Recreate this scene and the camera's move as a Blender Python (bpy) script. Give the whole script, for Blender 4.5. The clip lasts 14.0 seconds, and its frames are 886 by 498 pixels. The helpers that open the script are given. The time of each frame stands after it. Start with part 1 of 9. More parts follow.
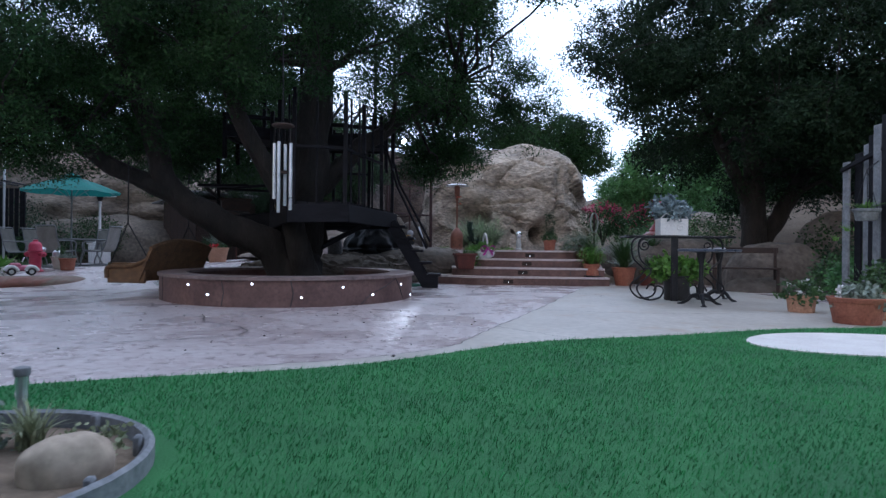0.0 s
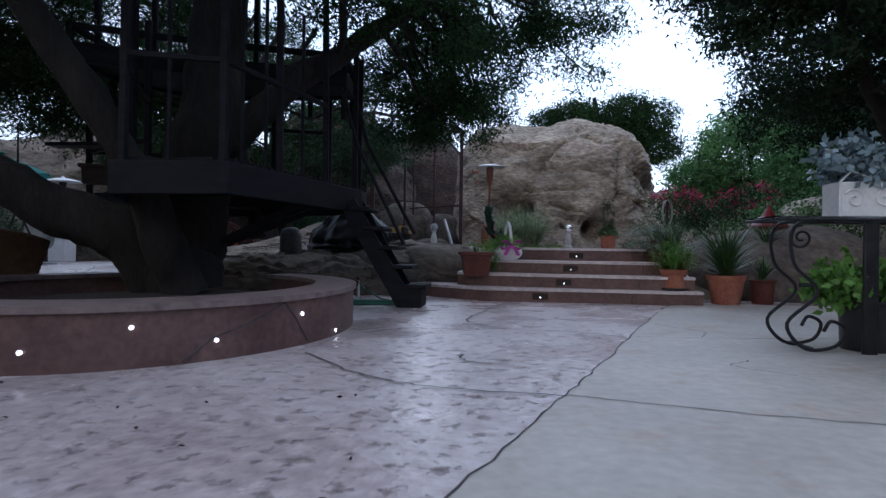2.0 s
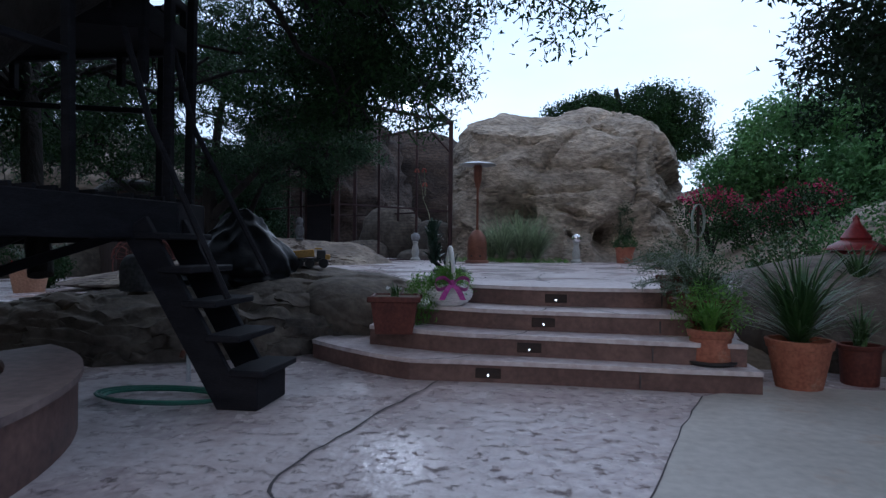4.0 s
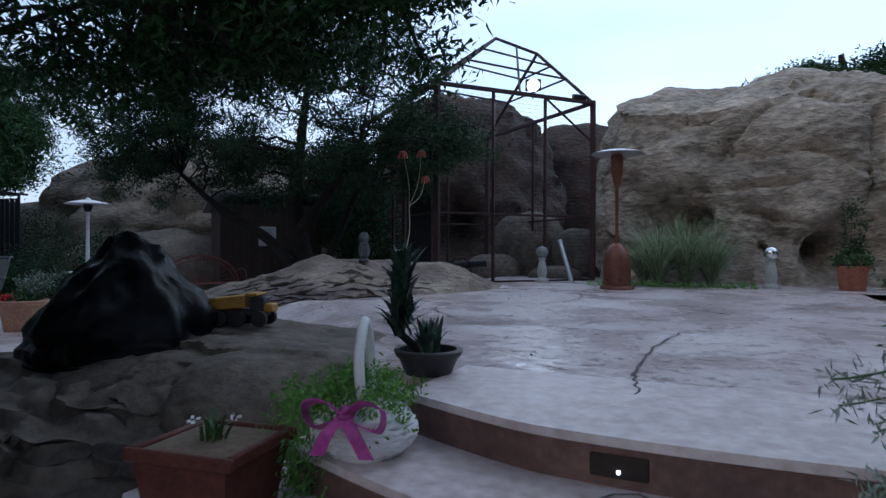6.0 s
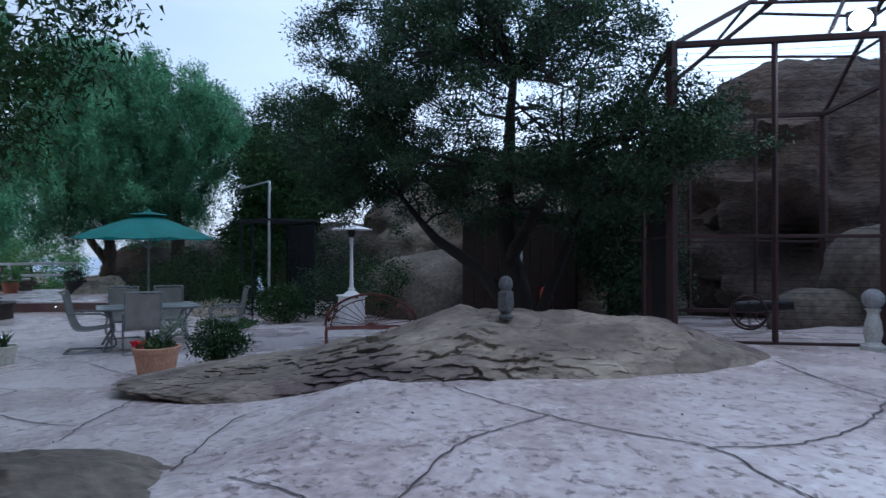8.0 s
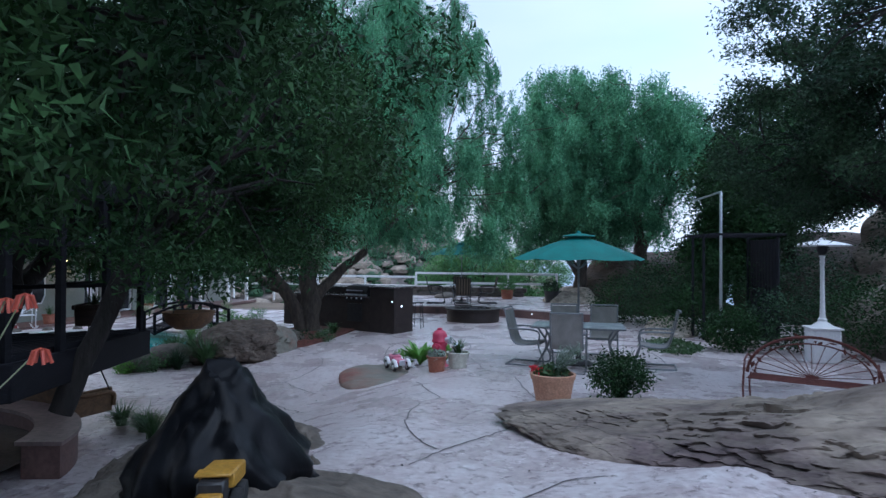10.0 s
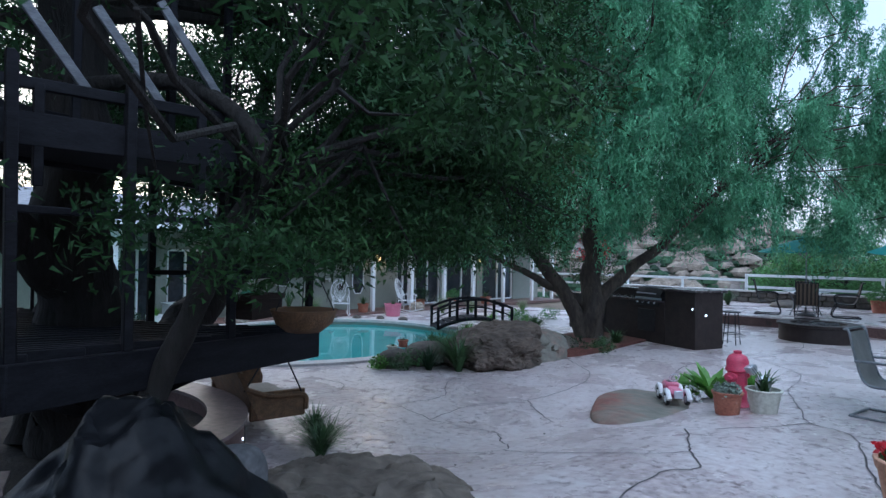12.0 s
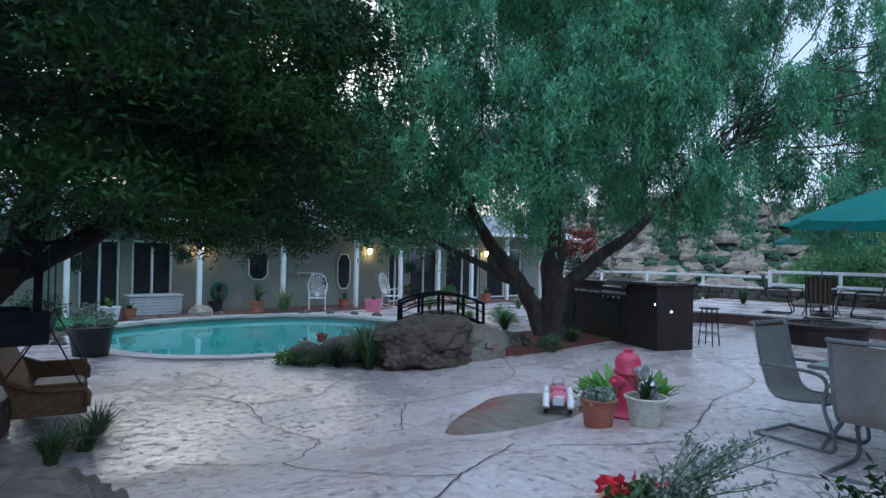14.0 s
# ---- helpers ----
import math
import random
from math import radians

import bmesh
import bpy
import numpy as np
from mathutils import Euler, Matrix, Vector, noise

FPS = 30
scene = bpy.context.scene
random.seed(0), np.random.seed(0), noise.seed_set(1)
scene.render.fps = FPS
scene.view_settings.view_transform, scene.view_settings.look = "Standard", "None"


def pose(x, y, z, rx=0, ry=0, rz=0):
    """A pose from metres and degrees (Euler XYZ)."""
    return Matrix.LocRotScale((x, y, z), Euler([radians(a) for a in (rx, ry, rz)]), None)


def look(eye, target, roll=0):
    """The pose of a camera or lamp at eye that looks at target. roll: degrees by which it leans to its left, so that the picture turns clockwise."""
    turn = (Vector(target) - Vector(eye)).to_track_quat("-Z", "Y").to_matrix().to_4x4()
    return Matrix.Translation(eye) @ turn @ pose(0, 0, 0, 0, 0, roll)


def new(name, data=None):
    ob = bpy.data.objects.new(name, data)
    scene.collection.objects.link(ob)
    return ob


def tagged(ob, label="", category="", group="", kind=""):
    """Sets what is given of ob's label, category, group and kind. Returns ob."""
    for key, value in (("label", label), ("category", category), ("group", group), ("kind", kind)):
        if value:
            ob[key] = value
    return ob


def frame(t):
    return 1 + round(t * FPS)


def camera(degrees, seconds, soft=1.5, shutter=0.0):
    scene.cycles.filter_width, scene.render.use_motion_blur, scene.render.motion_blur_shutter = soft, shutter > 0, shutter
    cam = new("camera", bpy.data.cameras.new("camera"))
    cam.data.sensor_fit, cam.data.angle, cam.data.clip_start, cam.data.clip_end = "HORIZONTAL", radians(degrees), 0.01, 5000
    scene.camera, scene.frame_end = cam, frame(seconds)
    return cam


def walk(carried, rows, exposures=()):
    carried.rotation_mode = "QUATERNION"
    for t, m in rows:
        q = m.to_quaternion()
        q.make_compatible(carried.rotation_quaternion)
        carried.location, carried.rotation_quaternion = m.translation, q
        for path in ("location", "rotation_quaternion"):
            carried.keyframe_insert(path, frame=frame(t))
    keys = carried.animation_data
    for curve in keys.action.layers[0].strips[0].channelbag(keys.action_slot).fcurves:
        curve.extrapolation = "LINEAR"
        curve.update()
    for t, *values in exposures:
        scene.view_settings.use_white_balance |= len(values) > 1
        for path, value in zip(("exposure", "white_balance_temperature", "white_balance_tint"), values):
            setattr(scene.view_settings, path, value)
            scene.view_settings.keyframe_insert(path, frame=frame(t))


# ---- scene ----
cam = camera(71.5, 14.0, soft=1.4, shutter=0.15)
PATH = [
    (0, (0.038, -0.037, 0.71), (0.029, 1.963, 0.711), 0.6),
    (0.5, (0.209, 0.954, 0.683), (0.156, 2.953, 0.684), 0.6),
    (1, (0.401, 2.074, 0.668), (0.283, 4.071, 0.662), 0.5),
    (1.5, (0.608, 3.164, 0.652), (0.437, 5.157, 0.647), 0.6),
    (2, (0.808, 4.308, 0.698), (0.615, 6.299, 0.691), 0.8),
    (2.5, (1.036, 5.238, 0.747), (0.831, 7.228, 0.737), 0.9),
    (3, (1.297, 6.12, 0.862), (1.065, 8.106, 0.856), 0.7),
    (3.2, (1.37, 6.42, 0.91), (1.13, 8.406, 0.903), 0.7),
    (5.3, (2.007, 9.582, 1.27), (1.443, 11.5, 1.267), 0.3),
    (5.5, (2.078, 10.015, 1.296), (1.428, 11.907, 1.297), 0.3),
    (6, (2.224, 11.108, 1.346), (1.362, 12.913, 1.348), 0.2),
    (6.5, (2.294, 12.097, 1.465), (1.211, 13.779, 1.472), 0.2),
    (7, (2.295, 13.161, 1.595), (0.997, 14.682, 1.603), 0.1),
    (7.5, (2.35, 14.084, 1.711), (0.852, 15.409, 1.721), 0.1),
    (8, (2.474, 15.09, 1.86), (0.739, 16.085, 1.868), -0.0),
    (8.5, (2.481, 15.888, 1.948), (0.56, 16.444, 1.966), -0.1),
    (9, (2.518, 16.363, 2.077), (0.519, 16.436, 2.102), 0.0),
    (9.2, (2.498, 16.402, 2.105), (0.499, 16.338, 2.132), 0.0),
    (11.3, (0.024, 16.119, 2.101), (-1.662, 15.044, 2.118), 1.1),
    (11.5, (-0.209, 16.131, 2.073), (-1.824, 14.952, 2.089), 1.1),
    (12, (-0.79, 16.346, 1.991), (-2.219, 14.947, 2.008), 1.0),
    (12.5, (-1.383, 16.667, 1.927), (-2.725, 15.184, 1.944), 0.9),
    (13, (-2.076, 16.955, 1.865), (-3.386, 15.445, 1.883), 1.0),
    (13.5, (-2.749, 17.077, 1.831), (-4.043, 15.552, 1.85), 1.0),
    (14, (-3.435, 17.202, 1.772), (-4.723, 15.671, 1.789), 1.1),
]
walk(cam, [(t, look(eye, target, roll)) for t, eye, target, roll in PATH], [(0, 0.42, 5450, 16), (1.5, 0.12, 5550, 16), (3, -0.15, 5400, 15), (5.5, -0.3, 5350, 12), (7, -0.08, 5350, 11), (8.5, 0.32, 5350, 13), (11.5, 0.72, 5200, 10), (12.5, 0.78, 5180, 9), (14, 0.56, 5150, 8)])

# ---- world and sun: an overcast evening sky ----
world = bpy.data.worlds.new("evening_sky")
scene.world = world
world.use_nodes = True
wn = world.node_tree.nodes
wl = world.node_tree.links
wn.clear()
sky = wn.new("ShaderNodeTexSky")
sky.sky_type = "NISHITA"
sky.sun_disc = False
sky.sun_elevation = radians(25)
sky.sun_rotation = radians(200)
sky.dust_density = 4.0
sky.altitude = 400
cloud_coord = wn.new("ShaderNodeTexCoord")
cloud_map = wn.new("ShaderNodeMapping")
cloud_map.inputs["Scale"].default_value = (1.2, 1.2, 4.0)
cloud = wn.new("ShaderNodeTexNoise")
cloud.inputs["Scale"].default_value = 1.6
cloud.inputs["Detail"].default_value = 5
cloud_ramp = wn.new("ShaderNodeValToRGB")
cloud_ramp.color_ramp.elements[0].position = 0.3
cloud_ramp.color_ramp.elements[0].color = (0.70, 0.83, 0.97, 1)
cloud_ramp.color_ramp.elements[1].position = 0.72
cloud_ramp.color_ramp.elements[1].color = (0.93, 0.98, 1.0, 1)
bg_sky = wn.new("ShaderNodeBackground")
bg_sky.inputs["Strength"].default_value = 0.05
bg_cloud = wn.new("ShaderNodeBackground")
bg_cloud.inputs["Strength"].default_value = 0.95
add_bg = wn.new("ShaderNodeAddShader")
wout = wn.new("ShaderNodeOutputWorld")
wl.new(cloud_coord.outputs["Generated"], cloud_map.inputs["Vector"])
wl.new(cloud_map.outputs["Vector"], cloud.inputs["Vector"])
wl.new(cloud.outputs["Fac"], cloud_ramp.inputs["Fac"])
wl.new(cloud_ramp.outputs["Color"], bg_cloud.inputs["Color"])
# the evening sky is brightest to the north, over the boulders
north = wn.new("ShaderNodeVectorMath")
north.operation = "DOT_PRODUCT"
north.inputs[1].default_value = (0.3, 0.954, 0.0)
wl.new(cloud_coord.outputs["Generated"], north.inputs[0])
fade = wn.new("ShaderNodeMapRange")
fade.inputs["From Min"].default_value, fade.inputs["From Max"].default_value = -1.0, 1.0
fade.inputs["To Min"].default_value, fade.inputs["To Max"].default_value = 0.11, 1.40
wl.new(north.outputs["Value"], fade.inputs["Value"])
wl.new(fade.outputs["Result"], bg_cloud.inputs["Strength"])
wl.new(sky.outputs["Color"], bg_sky.inputs["Color"])
wl.new(bg_sky.outputs[0], add_bg.inputs[0])
wl.new(bg_cloud.outputs[0], add_bg.inputs[1])
wl.new(add_bg.outputs[0], wout.inputs["Surface"])

sun_data = bpy.data.lights.new("sun", "SUN")
sun_data.energy = 0.35
sun_data.angle = radians(40)
sun_data.color = (1.0, 0.95, 0.9)
sun_ob = new("sun", sun_data)
sun_ob.matrix_world = look((10, 25, 30), (0, 10, 0))


# ---- materials ----
def mat(name, a, b, scale=3.0, rough=0.7, bump=0.3, fine=40.0, metal=0.0, spot=None, spot_scale=1.0, rough2=None, stretch=(1, 1, 1), dist=0.02, island=0.0, spec=0.5, obj_random=0.0, translucent=0.0, spot_at=0.58, cracks=0.0, mottle=0.55, pit=0.0):
    """Two base colours mixed at a large and a fine scale, stains of a third colour, relief and uneven gloss."""
    m = bpy.data.materials.new(name)
    m.use_nodes = True
    n, l = m.node_tree.nodes, m.node_tree.links
    bsdf = n["Principled BSDF"]
    tc = n.new("ShaderNodeTexCoord")
    mp = n.new("ShaderNodeMapping")
    mp.inputs["Scale"].default_value = stretch
    l.new(tc.outputs["Object"], mp.inputs["Vector"])
    big = n.new("ShaderNodeTexNoise")
    big.inputs["Scale"].default_value = scale
    big.inputs["Detail"].default_value = 6
    big.inputs["Roughness"].default_value = 0.62
    small = n.new("ShaderNodeTexNoise")
    small.inputs["Scale"].default_value = fine
    small.inputs["Detail"].default_value = 4
    for t in (big, small):
        l.new(mp.outputs["Vector"], t.inputs["Vector"])
    ramp = n.new("ShaderNodeValToRGB")
    ramp.color_ramp.elements[0].position, ramp.color_ramp.elements[1].position = 0.34, 0.66
    ramp.color_ramp.elements[0].color, ramp.color_ramp.elements[1].color = (*a, 1), (*b, 1)
    l.new(big.outputs["Fac"], ramp.inputs["Fac"])
    col = ramp.outputs["Color"]
    if spot:
        sp = n.new("ShaderNodeTexNoise")
        sp.inputs["Scale"].default_value = spot_scale
        sp.inputs["Detail"].default_value = 7
        sp.inputs["Roughness"].default_value = 0.7
        l.new(mp.outputs["Vector"], sp.inputs["Vector"])
        sr = n.new("ShaderNodeValToRGB")
        sr.color_ramp.elements[0].position, sr.color_ramp.elements[1].position = spot_at, spot_at + 0.14
        l.new(sp.outputs["Fac"], sr.inputs["Fac"])
        mx = n.new("ShaderNodeMixRGB")
        mx.inputs["Color2"].default_value = (*spot, 1)
        l.new(sr.outputs["Color"], mx.inputs["Fac"])
        l.new(col, mx.inputs["Color1"])
        col = mx.outputs["Color"]
    crack_height = None
    if cracks:
        warp = n.new("ShaderNodeMixRGB")
        warp.blend_type = "LINEAR_LIGHT"
        warp.inputs["Fac"].default_value = 0.55
        l.new(mp.outputs["Vector"], warp.inputs["Color1"])
        l.new(big.outputs["Color"], warp.inputs["Color2"])
        vor = n.new("ShaderNodeTexVoronoi")
        vor.inputs["Scale"].default_value = cracks
        l.new(warp.outputs["Color"], vor.inputs["Vector"])
        plate = n.new("ShaderNodeSeparateColor")
        l.new(vor.outputs["Color"], plate.inputs["Color"])
        tone = n.new("ShaderNodeMapRange")
        tone.inputs["To Min"].default_value, tone.inputs["To Max"].default_value = 0.62, 1.2
        l.new(plate.outputs["Green"], tone.inputs["Value"])
        mc = n.new("ShaderNodeHueSaturation")
        l.new(tone.outputs["Result"], mc.inputs["Value"])
        l.new(col, mc.inputs["Color"])
        col = mc.outputs["Color"]
        crack_height = plate.outputs["Red"]
        # shadow along plate edges, painted into the colour as broken dark fissure lines
        rim = n.new("ShaderNodeTexVoronoi")
        rim.feature = "DISTANCE_TO_EDGE"
        rim.inputs["Scale"].default_value = cracks
        l.new(warp.outputs["Color"], rim.inputs["Vector"])
        gap = n.new("ShaderNodeMapRange")
        gap.inputs["From Max"].default_value = 0.05
        gap.inputs["To Min"].default_value = 0.45
        l.new(rim.outputs["Distance"], gap.inputs["Value"])
        broken = n.new("ShaderNodeMapRange")
        broken.inputs["From Min"].default_value, broken.inputs["From Max"].default_value = 0.47, 0.58
        l.new(small.outputs["Fac"], broken.inputs["Value"])
        fissure_shade = n.new("ShaderNodeMixRGB")
        fissure_shade.blend_type = "MULTIPLY"
        l.new(broken.outputs["Result"], fissure_shade.inputs["Fac"])
        l.new(col, fissure_shade.inputs["Color1"])
        l.new(gap.outputs["Result"], fissure_shade.inputs["Color2"])
        col = fissure_shade.outputs["Color"]
    ov = n.new("ShaderNodeMixRGB")
    ov.blend_type = "OVERLAY"
    ov.inputs["Fac"].default_value = mottle
    l.new(col, ov.inputs["Color1"])
    l.new(small.outputs["Fac"], ov.inputs["Color2"])
    col = ov.outputs["Color"]
    if island or obj_random:
        if island:
            rnd = n.new("ShaderNodeNewGeometry").outputs["Random Per Island"]
        else:
            rnd = n.new("ShaderNodeObjectInfo").outputs["Random"]
        amount = island or obj_random
        mr = n.new("ShaderNodeMapRange")
        mr.inputs["To Min"].default_value, mr.inputs["To Max"].default_value = 1 - amount, 1 + amount
        l.new(rnd, mr.inputs["Value"])
        hsv = n.new("ShaderNodeHueSaturation")
        l.new(mr.outputs["Result"], hsv.inputs["Value"])
        l.new(col, hsv.inputs["Color"])
        col = hsv.outputs["Color"]
    l.new(col, bsdf.inputs["Base Color"])
    rr = n.new("ShaderNodeMapRange")
    r2 = rough if rough2 is None else rough2
    rr.inputs["To Min"].default_value, rr.inputs["To Max"].default_value = max(0.02, min(rough, r2) - 0.06), min(1, max(rough, r2) + 0.06)
    rr.inputs["From Min"].default_value, rr.inputs["From Max"].default_value = 0.3, 0.7
    l.new(big.outputs["Fac"], rr.inputs["Value"])
    l.new(rr.outputs["Result"], bsdf.inputs["Roughness"])
    bsdf.inputs["Metallic"].default_value = metal
    bsdf.inputs["Specular IOR Level"].default_value = spec
    if bump:
        add = n.new("ShaderNodeMath")
        add.operation = "MULTIPLY_ADD"
        add.inputs[1].default_value = 0.45
        l.new(small.outputs["Fac"], add.inputs[0])
        l.new(big.outputs["Fac"], add.inputs[2])
        height = add.outputs[0]
        if pit:
            sunk = n.new("ShaderNodeMath")
            sunk.operation = "MULTIPLY_ADD"
            sunk.inputs[1].default_value = -pit
            l.new(sr.outputs["Color"], sunk.inputs[0])
            l.new(height, sunk.inputs[2])
            height = sunk.outputs[0]
        bp = n.new("ShaderNodeBump")
        bp.inputs["Strength"].default_value = bump
        bp.inputs["Distance"].default_value = dist
        if crack_height is not None:
            more = n.new("ShaderNodeMath")
            more.operation = "MULTIPLY_ADD"
            more.inputs[1].default_value = 0.35
            l.new(height, more.inputs[0])
            l.new(crack_height, more.inputs[2])
            l.new(more.outputs[0], bp.inputs["Height"])
        else:
            l.new(height, bp.inputs["Height"])
        l.new(bp.outputs["Normal"], bsdf.inputs["Normal"])
    if translucent:
        tr = n.new("ShaderNodeBsdfTranslucent")
        l.new(col, tr.inputs["Color"])
        ms = n.new("ShaderNodeMixShader")
        ms.inputs["Fac"].default_value = translucent
        l.new(bsdf.outputs[0], ms.inputs[1])
        l.new(tr.outputs[0], ms.inputs[2])
        l.new(ms.outputs[0], n["Material Output"].inputs["Surface"])
    return m


def glow(name, colour, power):
    m = bpy.data.materials.new(name)
    m.use_nodes = True
    b = m.node_tree.nodes["Principled BSDF"]
    b.inputs["Base Color"].default_value = (*colour, 1)
    b.inputs["Emission Color"].default_value = (*colour, 1)
    b.inputs["Emission Strength"].default_value = power
    return m


def glass(name, colour, rough=0.02):
    m = bpy.data.materials.new(name)
    m.use_nodes = True
    b = m.node_tree.nodes["Principled BSDF"]
    b.inputs["Base Color"].default_value = (*colour, 1)
    b.inputs["Roughness"].default_value = rough
    b.inputs["Transmission Weight"].default_value = 1.0
    b.inputs["IOR"].default_value = 1.33
    return m


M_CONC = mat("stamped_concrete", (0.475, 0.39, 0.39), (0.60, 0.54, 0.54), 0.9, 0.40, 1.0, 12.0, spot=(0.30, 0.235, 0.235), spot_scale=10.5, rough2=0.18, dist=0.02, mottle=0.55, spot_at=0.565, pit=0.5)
M_TAN = mat("smooth_tan_concrete", (0.40, 0.37, 0.33), (0.52, 0.49, 0.45), 1.1, 0.5, 0.3, 14.0, spot=(0.40, 0.30, 0.22), spot_scale=1.3, spot_at=0.55, dist=0.004, mottle=0.3)
M_TREAD = mat("pale_tread_concrete", (0.52, 0.45, 0.46), (0.62, 0.55, 0.55), 2.0, 0.5, 0.4, 15.0, spot=(0.40, 0.32, 0.32), spot_scale=2.2, dist=0.008)
M_RISER = mat("red_brown_stained_concrete", (0.10, 0.055, 0.05), (0.18, 0.105, 0.09), 2.5, 0.6, 0.4, 22.0, spot=(0.06, 0.04, 0.037), spot_scale=2.0, dist=0.01)
M_CAP = mat("planter_cap_concrete", (0.17, 0.125, 0.12), (0.26, 0.195, 0.185), 2.5, 0.5, 0.4, 16.0, spot=(0.11, 0.085, 0.085), spot_scale=3.0, dist=0.01)
M_JOINT = mat("dark_joint", (0.05, 0.044, 0.047), (0.10, 0.088, 0.09), 6.0, 0.9, 0.3)
M_SOIL = mat("dry_soil", (0.13, 0.095, 0.07), (0.22, 0.17, 0.12), 0.6, 0.95, 0.6, 25.0, spot=(0.10, 0.11, 0.05), spot_scale=0.3, dist=0.03)
M_DARKSOIL = mat("dark_planter_soil", (0.02, 0.016, 0.013), (0.052, 0.042, 0.034), 3.0, 0.95, 0.8, 30.0, dist=0.03)
M_MULCH = mat("red_brown_mulch", (0.085, 0.03, 0.024), (0.16, 0.062, 0.046), 8.0, 0.95, 0.9, 60.0, dist=0.03)
M_TURF = mat("turf_backing", (0.025, 0.13, 0.04), (0.045, 0.19, 0.06), 2.0, 0.9, 0.8, 120.0, dist=0.02)
M_BLADE = mat("artificial_grass_blades", (0.035, 0.21, 0.065), (0.085, 0.36, 0.12), 1.6, 0.45, 0.0, 50.0, island=0.55)
M_SAND = mat("white_sand_patch", (0.66, 0.62, 0.60), (0.78, 0.75, 0.72), 3.0, 0.9, 0.3, 90.0, dist=0.006)
# darker copy of M_ROCK: the hillside's shade is put into its colour
M_HILLROCK = mat("hillside_sandstone_shade_in_colour", (0.13, 0.105, 0.085), (0.28, 0.23, 0.18), 0.6, 0.92, 1.0, 5.0, spot=(0.06, 0.05, 0.042), spot_scale=0.5, spot_at=0.54, dist=0.14, stretch=(1, 1, 2.2), mottle=0.75)
M_ROCK = mat("sandstone", (0.26, 0.225, 0.185), (0.48, 0.415, 0.34), 0.8, 0.92, 1.0, 6.0, spot=(0.10, 0.082, 0.068), spot_scale=0.6, spot_at=0.56, dist=0.28, stretch=(1, 1, 2.0), mottle=0.9)
# red-brown rock, darkened further: shade on its faces is put into the colour
M_ROCK_DARK = mat("weathered_sandstone_shade_in_colour", (0.034, 0.025, 0.022), (0.095, 0.07, 0.057), 0.8, 0.95, 1.0, 7.0, spot=(0.016, 0.013, 0.012), spot_scale=0.6, dist=0.16, stretch=(1, 1, 1.5), mottle=0.85)
# pale stone darkened: the oak's shade over the slabs is put into the colour
M_ROCK_PALE = mat("sandstone_slab_shade_in_colour", (0.078, 0.064, 0.052), (0.17, 0.142, 0.115), 1.0, 0.92, 1.0, 9.0, spot=(0.045, 0.04, 0.037), spot_scale=0.9, dist=0.05, mottle=0.8)
M_ROCK_SLAB = mat("flaky_sandstone", (0.17, 0.135, 0.11), (0.36, 0.305, 0.24), 1.1, 0.92, 1.0, 7.0, spot=(0.115, 0.085, 0.082), spot_scale=0.42, spot_at=0.47, dist=0.10, cracks=1.9, stretch=(1, 0.7, 1.8), mottle=0.7)
M_STONE_TAN = mat("smooth_tan_stone", (0.38, 0.30, 0.23), (0.50, 0.42, 0.33), 3.0, 0.8, 0.5, 20.0, dist=0.01)
M_FLATSTONE = mat("tan_stone_with_rusty_streak", (0.15, 0.142, 0.118), (0.25, 0.235, 0.195), 1.2, 0.85, 0.7, 12.0, spot=(0.2, 0.085, 0.065), spot_scale=0.7, spot_at=0.44, dist=0.02, stretch=(1, 0.5, 1))
M_ROCK_BROWN = mat("brown_layered_stone", (0.055, 0.041, 0.033), (0.135, 0.105, 0.082), 1.2, 0.9, 1.0, 8.0, spot=(0.028, 0.023, 0.02), spot_scale=1.0, dist=0.09, stretch=(1, 1, 2.5), mottle=0.85)
M_DARKSTAT = mat("dark_grey_cast_stone", (0.07, 0.07, 0.075), (0.13, 0.13, 0.135), 6.0, 0.85, 0.6, 30.0, spot=(0.03, 0.03, 0.032), spot_scale=4.0, dist=0.01, mottle=0.8)
M_ALOE = mat("blue_green_aloe_leaves", (0.018, 0.042, 0.03), (0.045, 0.088, 0.062), 3.0, 0.5, 0.0, 30.0, island=0.3)
M_ROCK_GREY = mat("grey_brown_stone", (0.075, 0.063, 0.054), (0.16, 0.138, 0.118), 1.6, 0.9, 1.0, 9.0, spot=(0.04, 0.036, 0.033), spot_scale=1.2, dist=0.06, mottle=0.8)
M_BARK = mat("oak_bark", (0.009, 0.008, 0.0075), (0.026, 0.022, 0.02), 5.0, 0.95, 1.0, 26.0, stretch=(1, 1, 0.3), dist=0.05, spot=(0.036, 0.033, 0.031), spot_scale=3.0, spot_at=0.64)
M_BARK2 = mat("pepper_bark", (0.035, 0.027, 0.022), (0.085, 0.066, 0.052), 5.0, 0.95, 1.0, 20.0, stretch=(1, 1, 0.35), dist=0.04)
M_OAK = mat("oak_leaves", (0.010, 0.034, 0.011), (0.038, 0.088, 0.027), 1.2, 0.6, 0.0, 30.0, island=0.5, translucent=0.18, spec=0.22)
M_OAK2 = mat("grey_green_oak_leaves", (0.013, 0.036, 0.019), (0.042, 0.082, 0.038), 1.2, 0.6, 0.0, 30.0, island=0.5, translucent=0.18, spec=0.22)
# darker copy of the oak leaves, with crown shade put into the colour
M_OAK3 = mat("oak_leaves_shade_in_colour", (0.008, 0.022, 0.011), (0.024, 0.048, 0.022), 1.2, 0.65, 0.0, 30.0, island=0.45, translucent=0.12, spec=0.18)
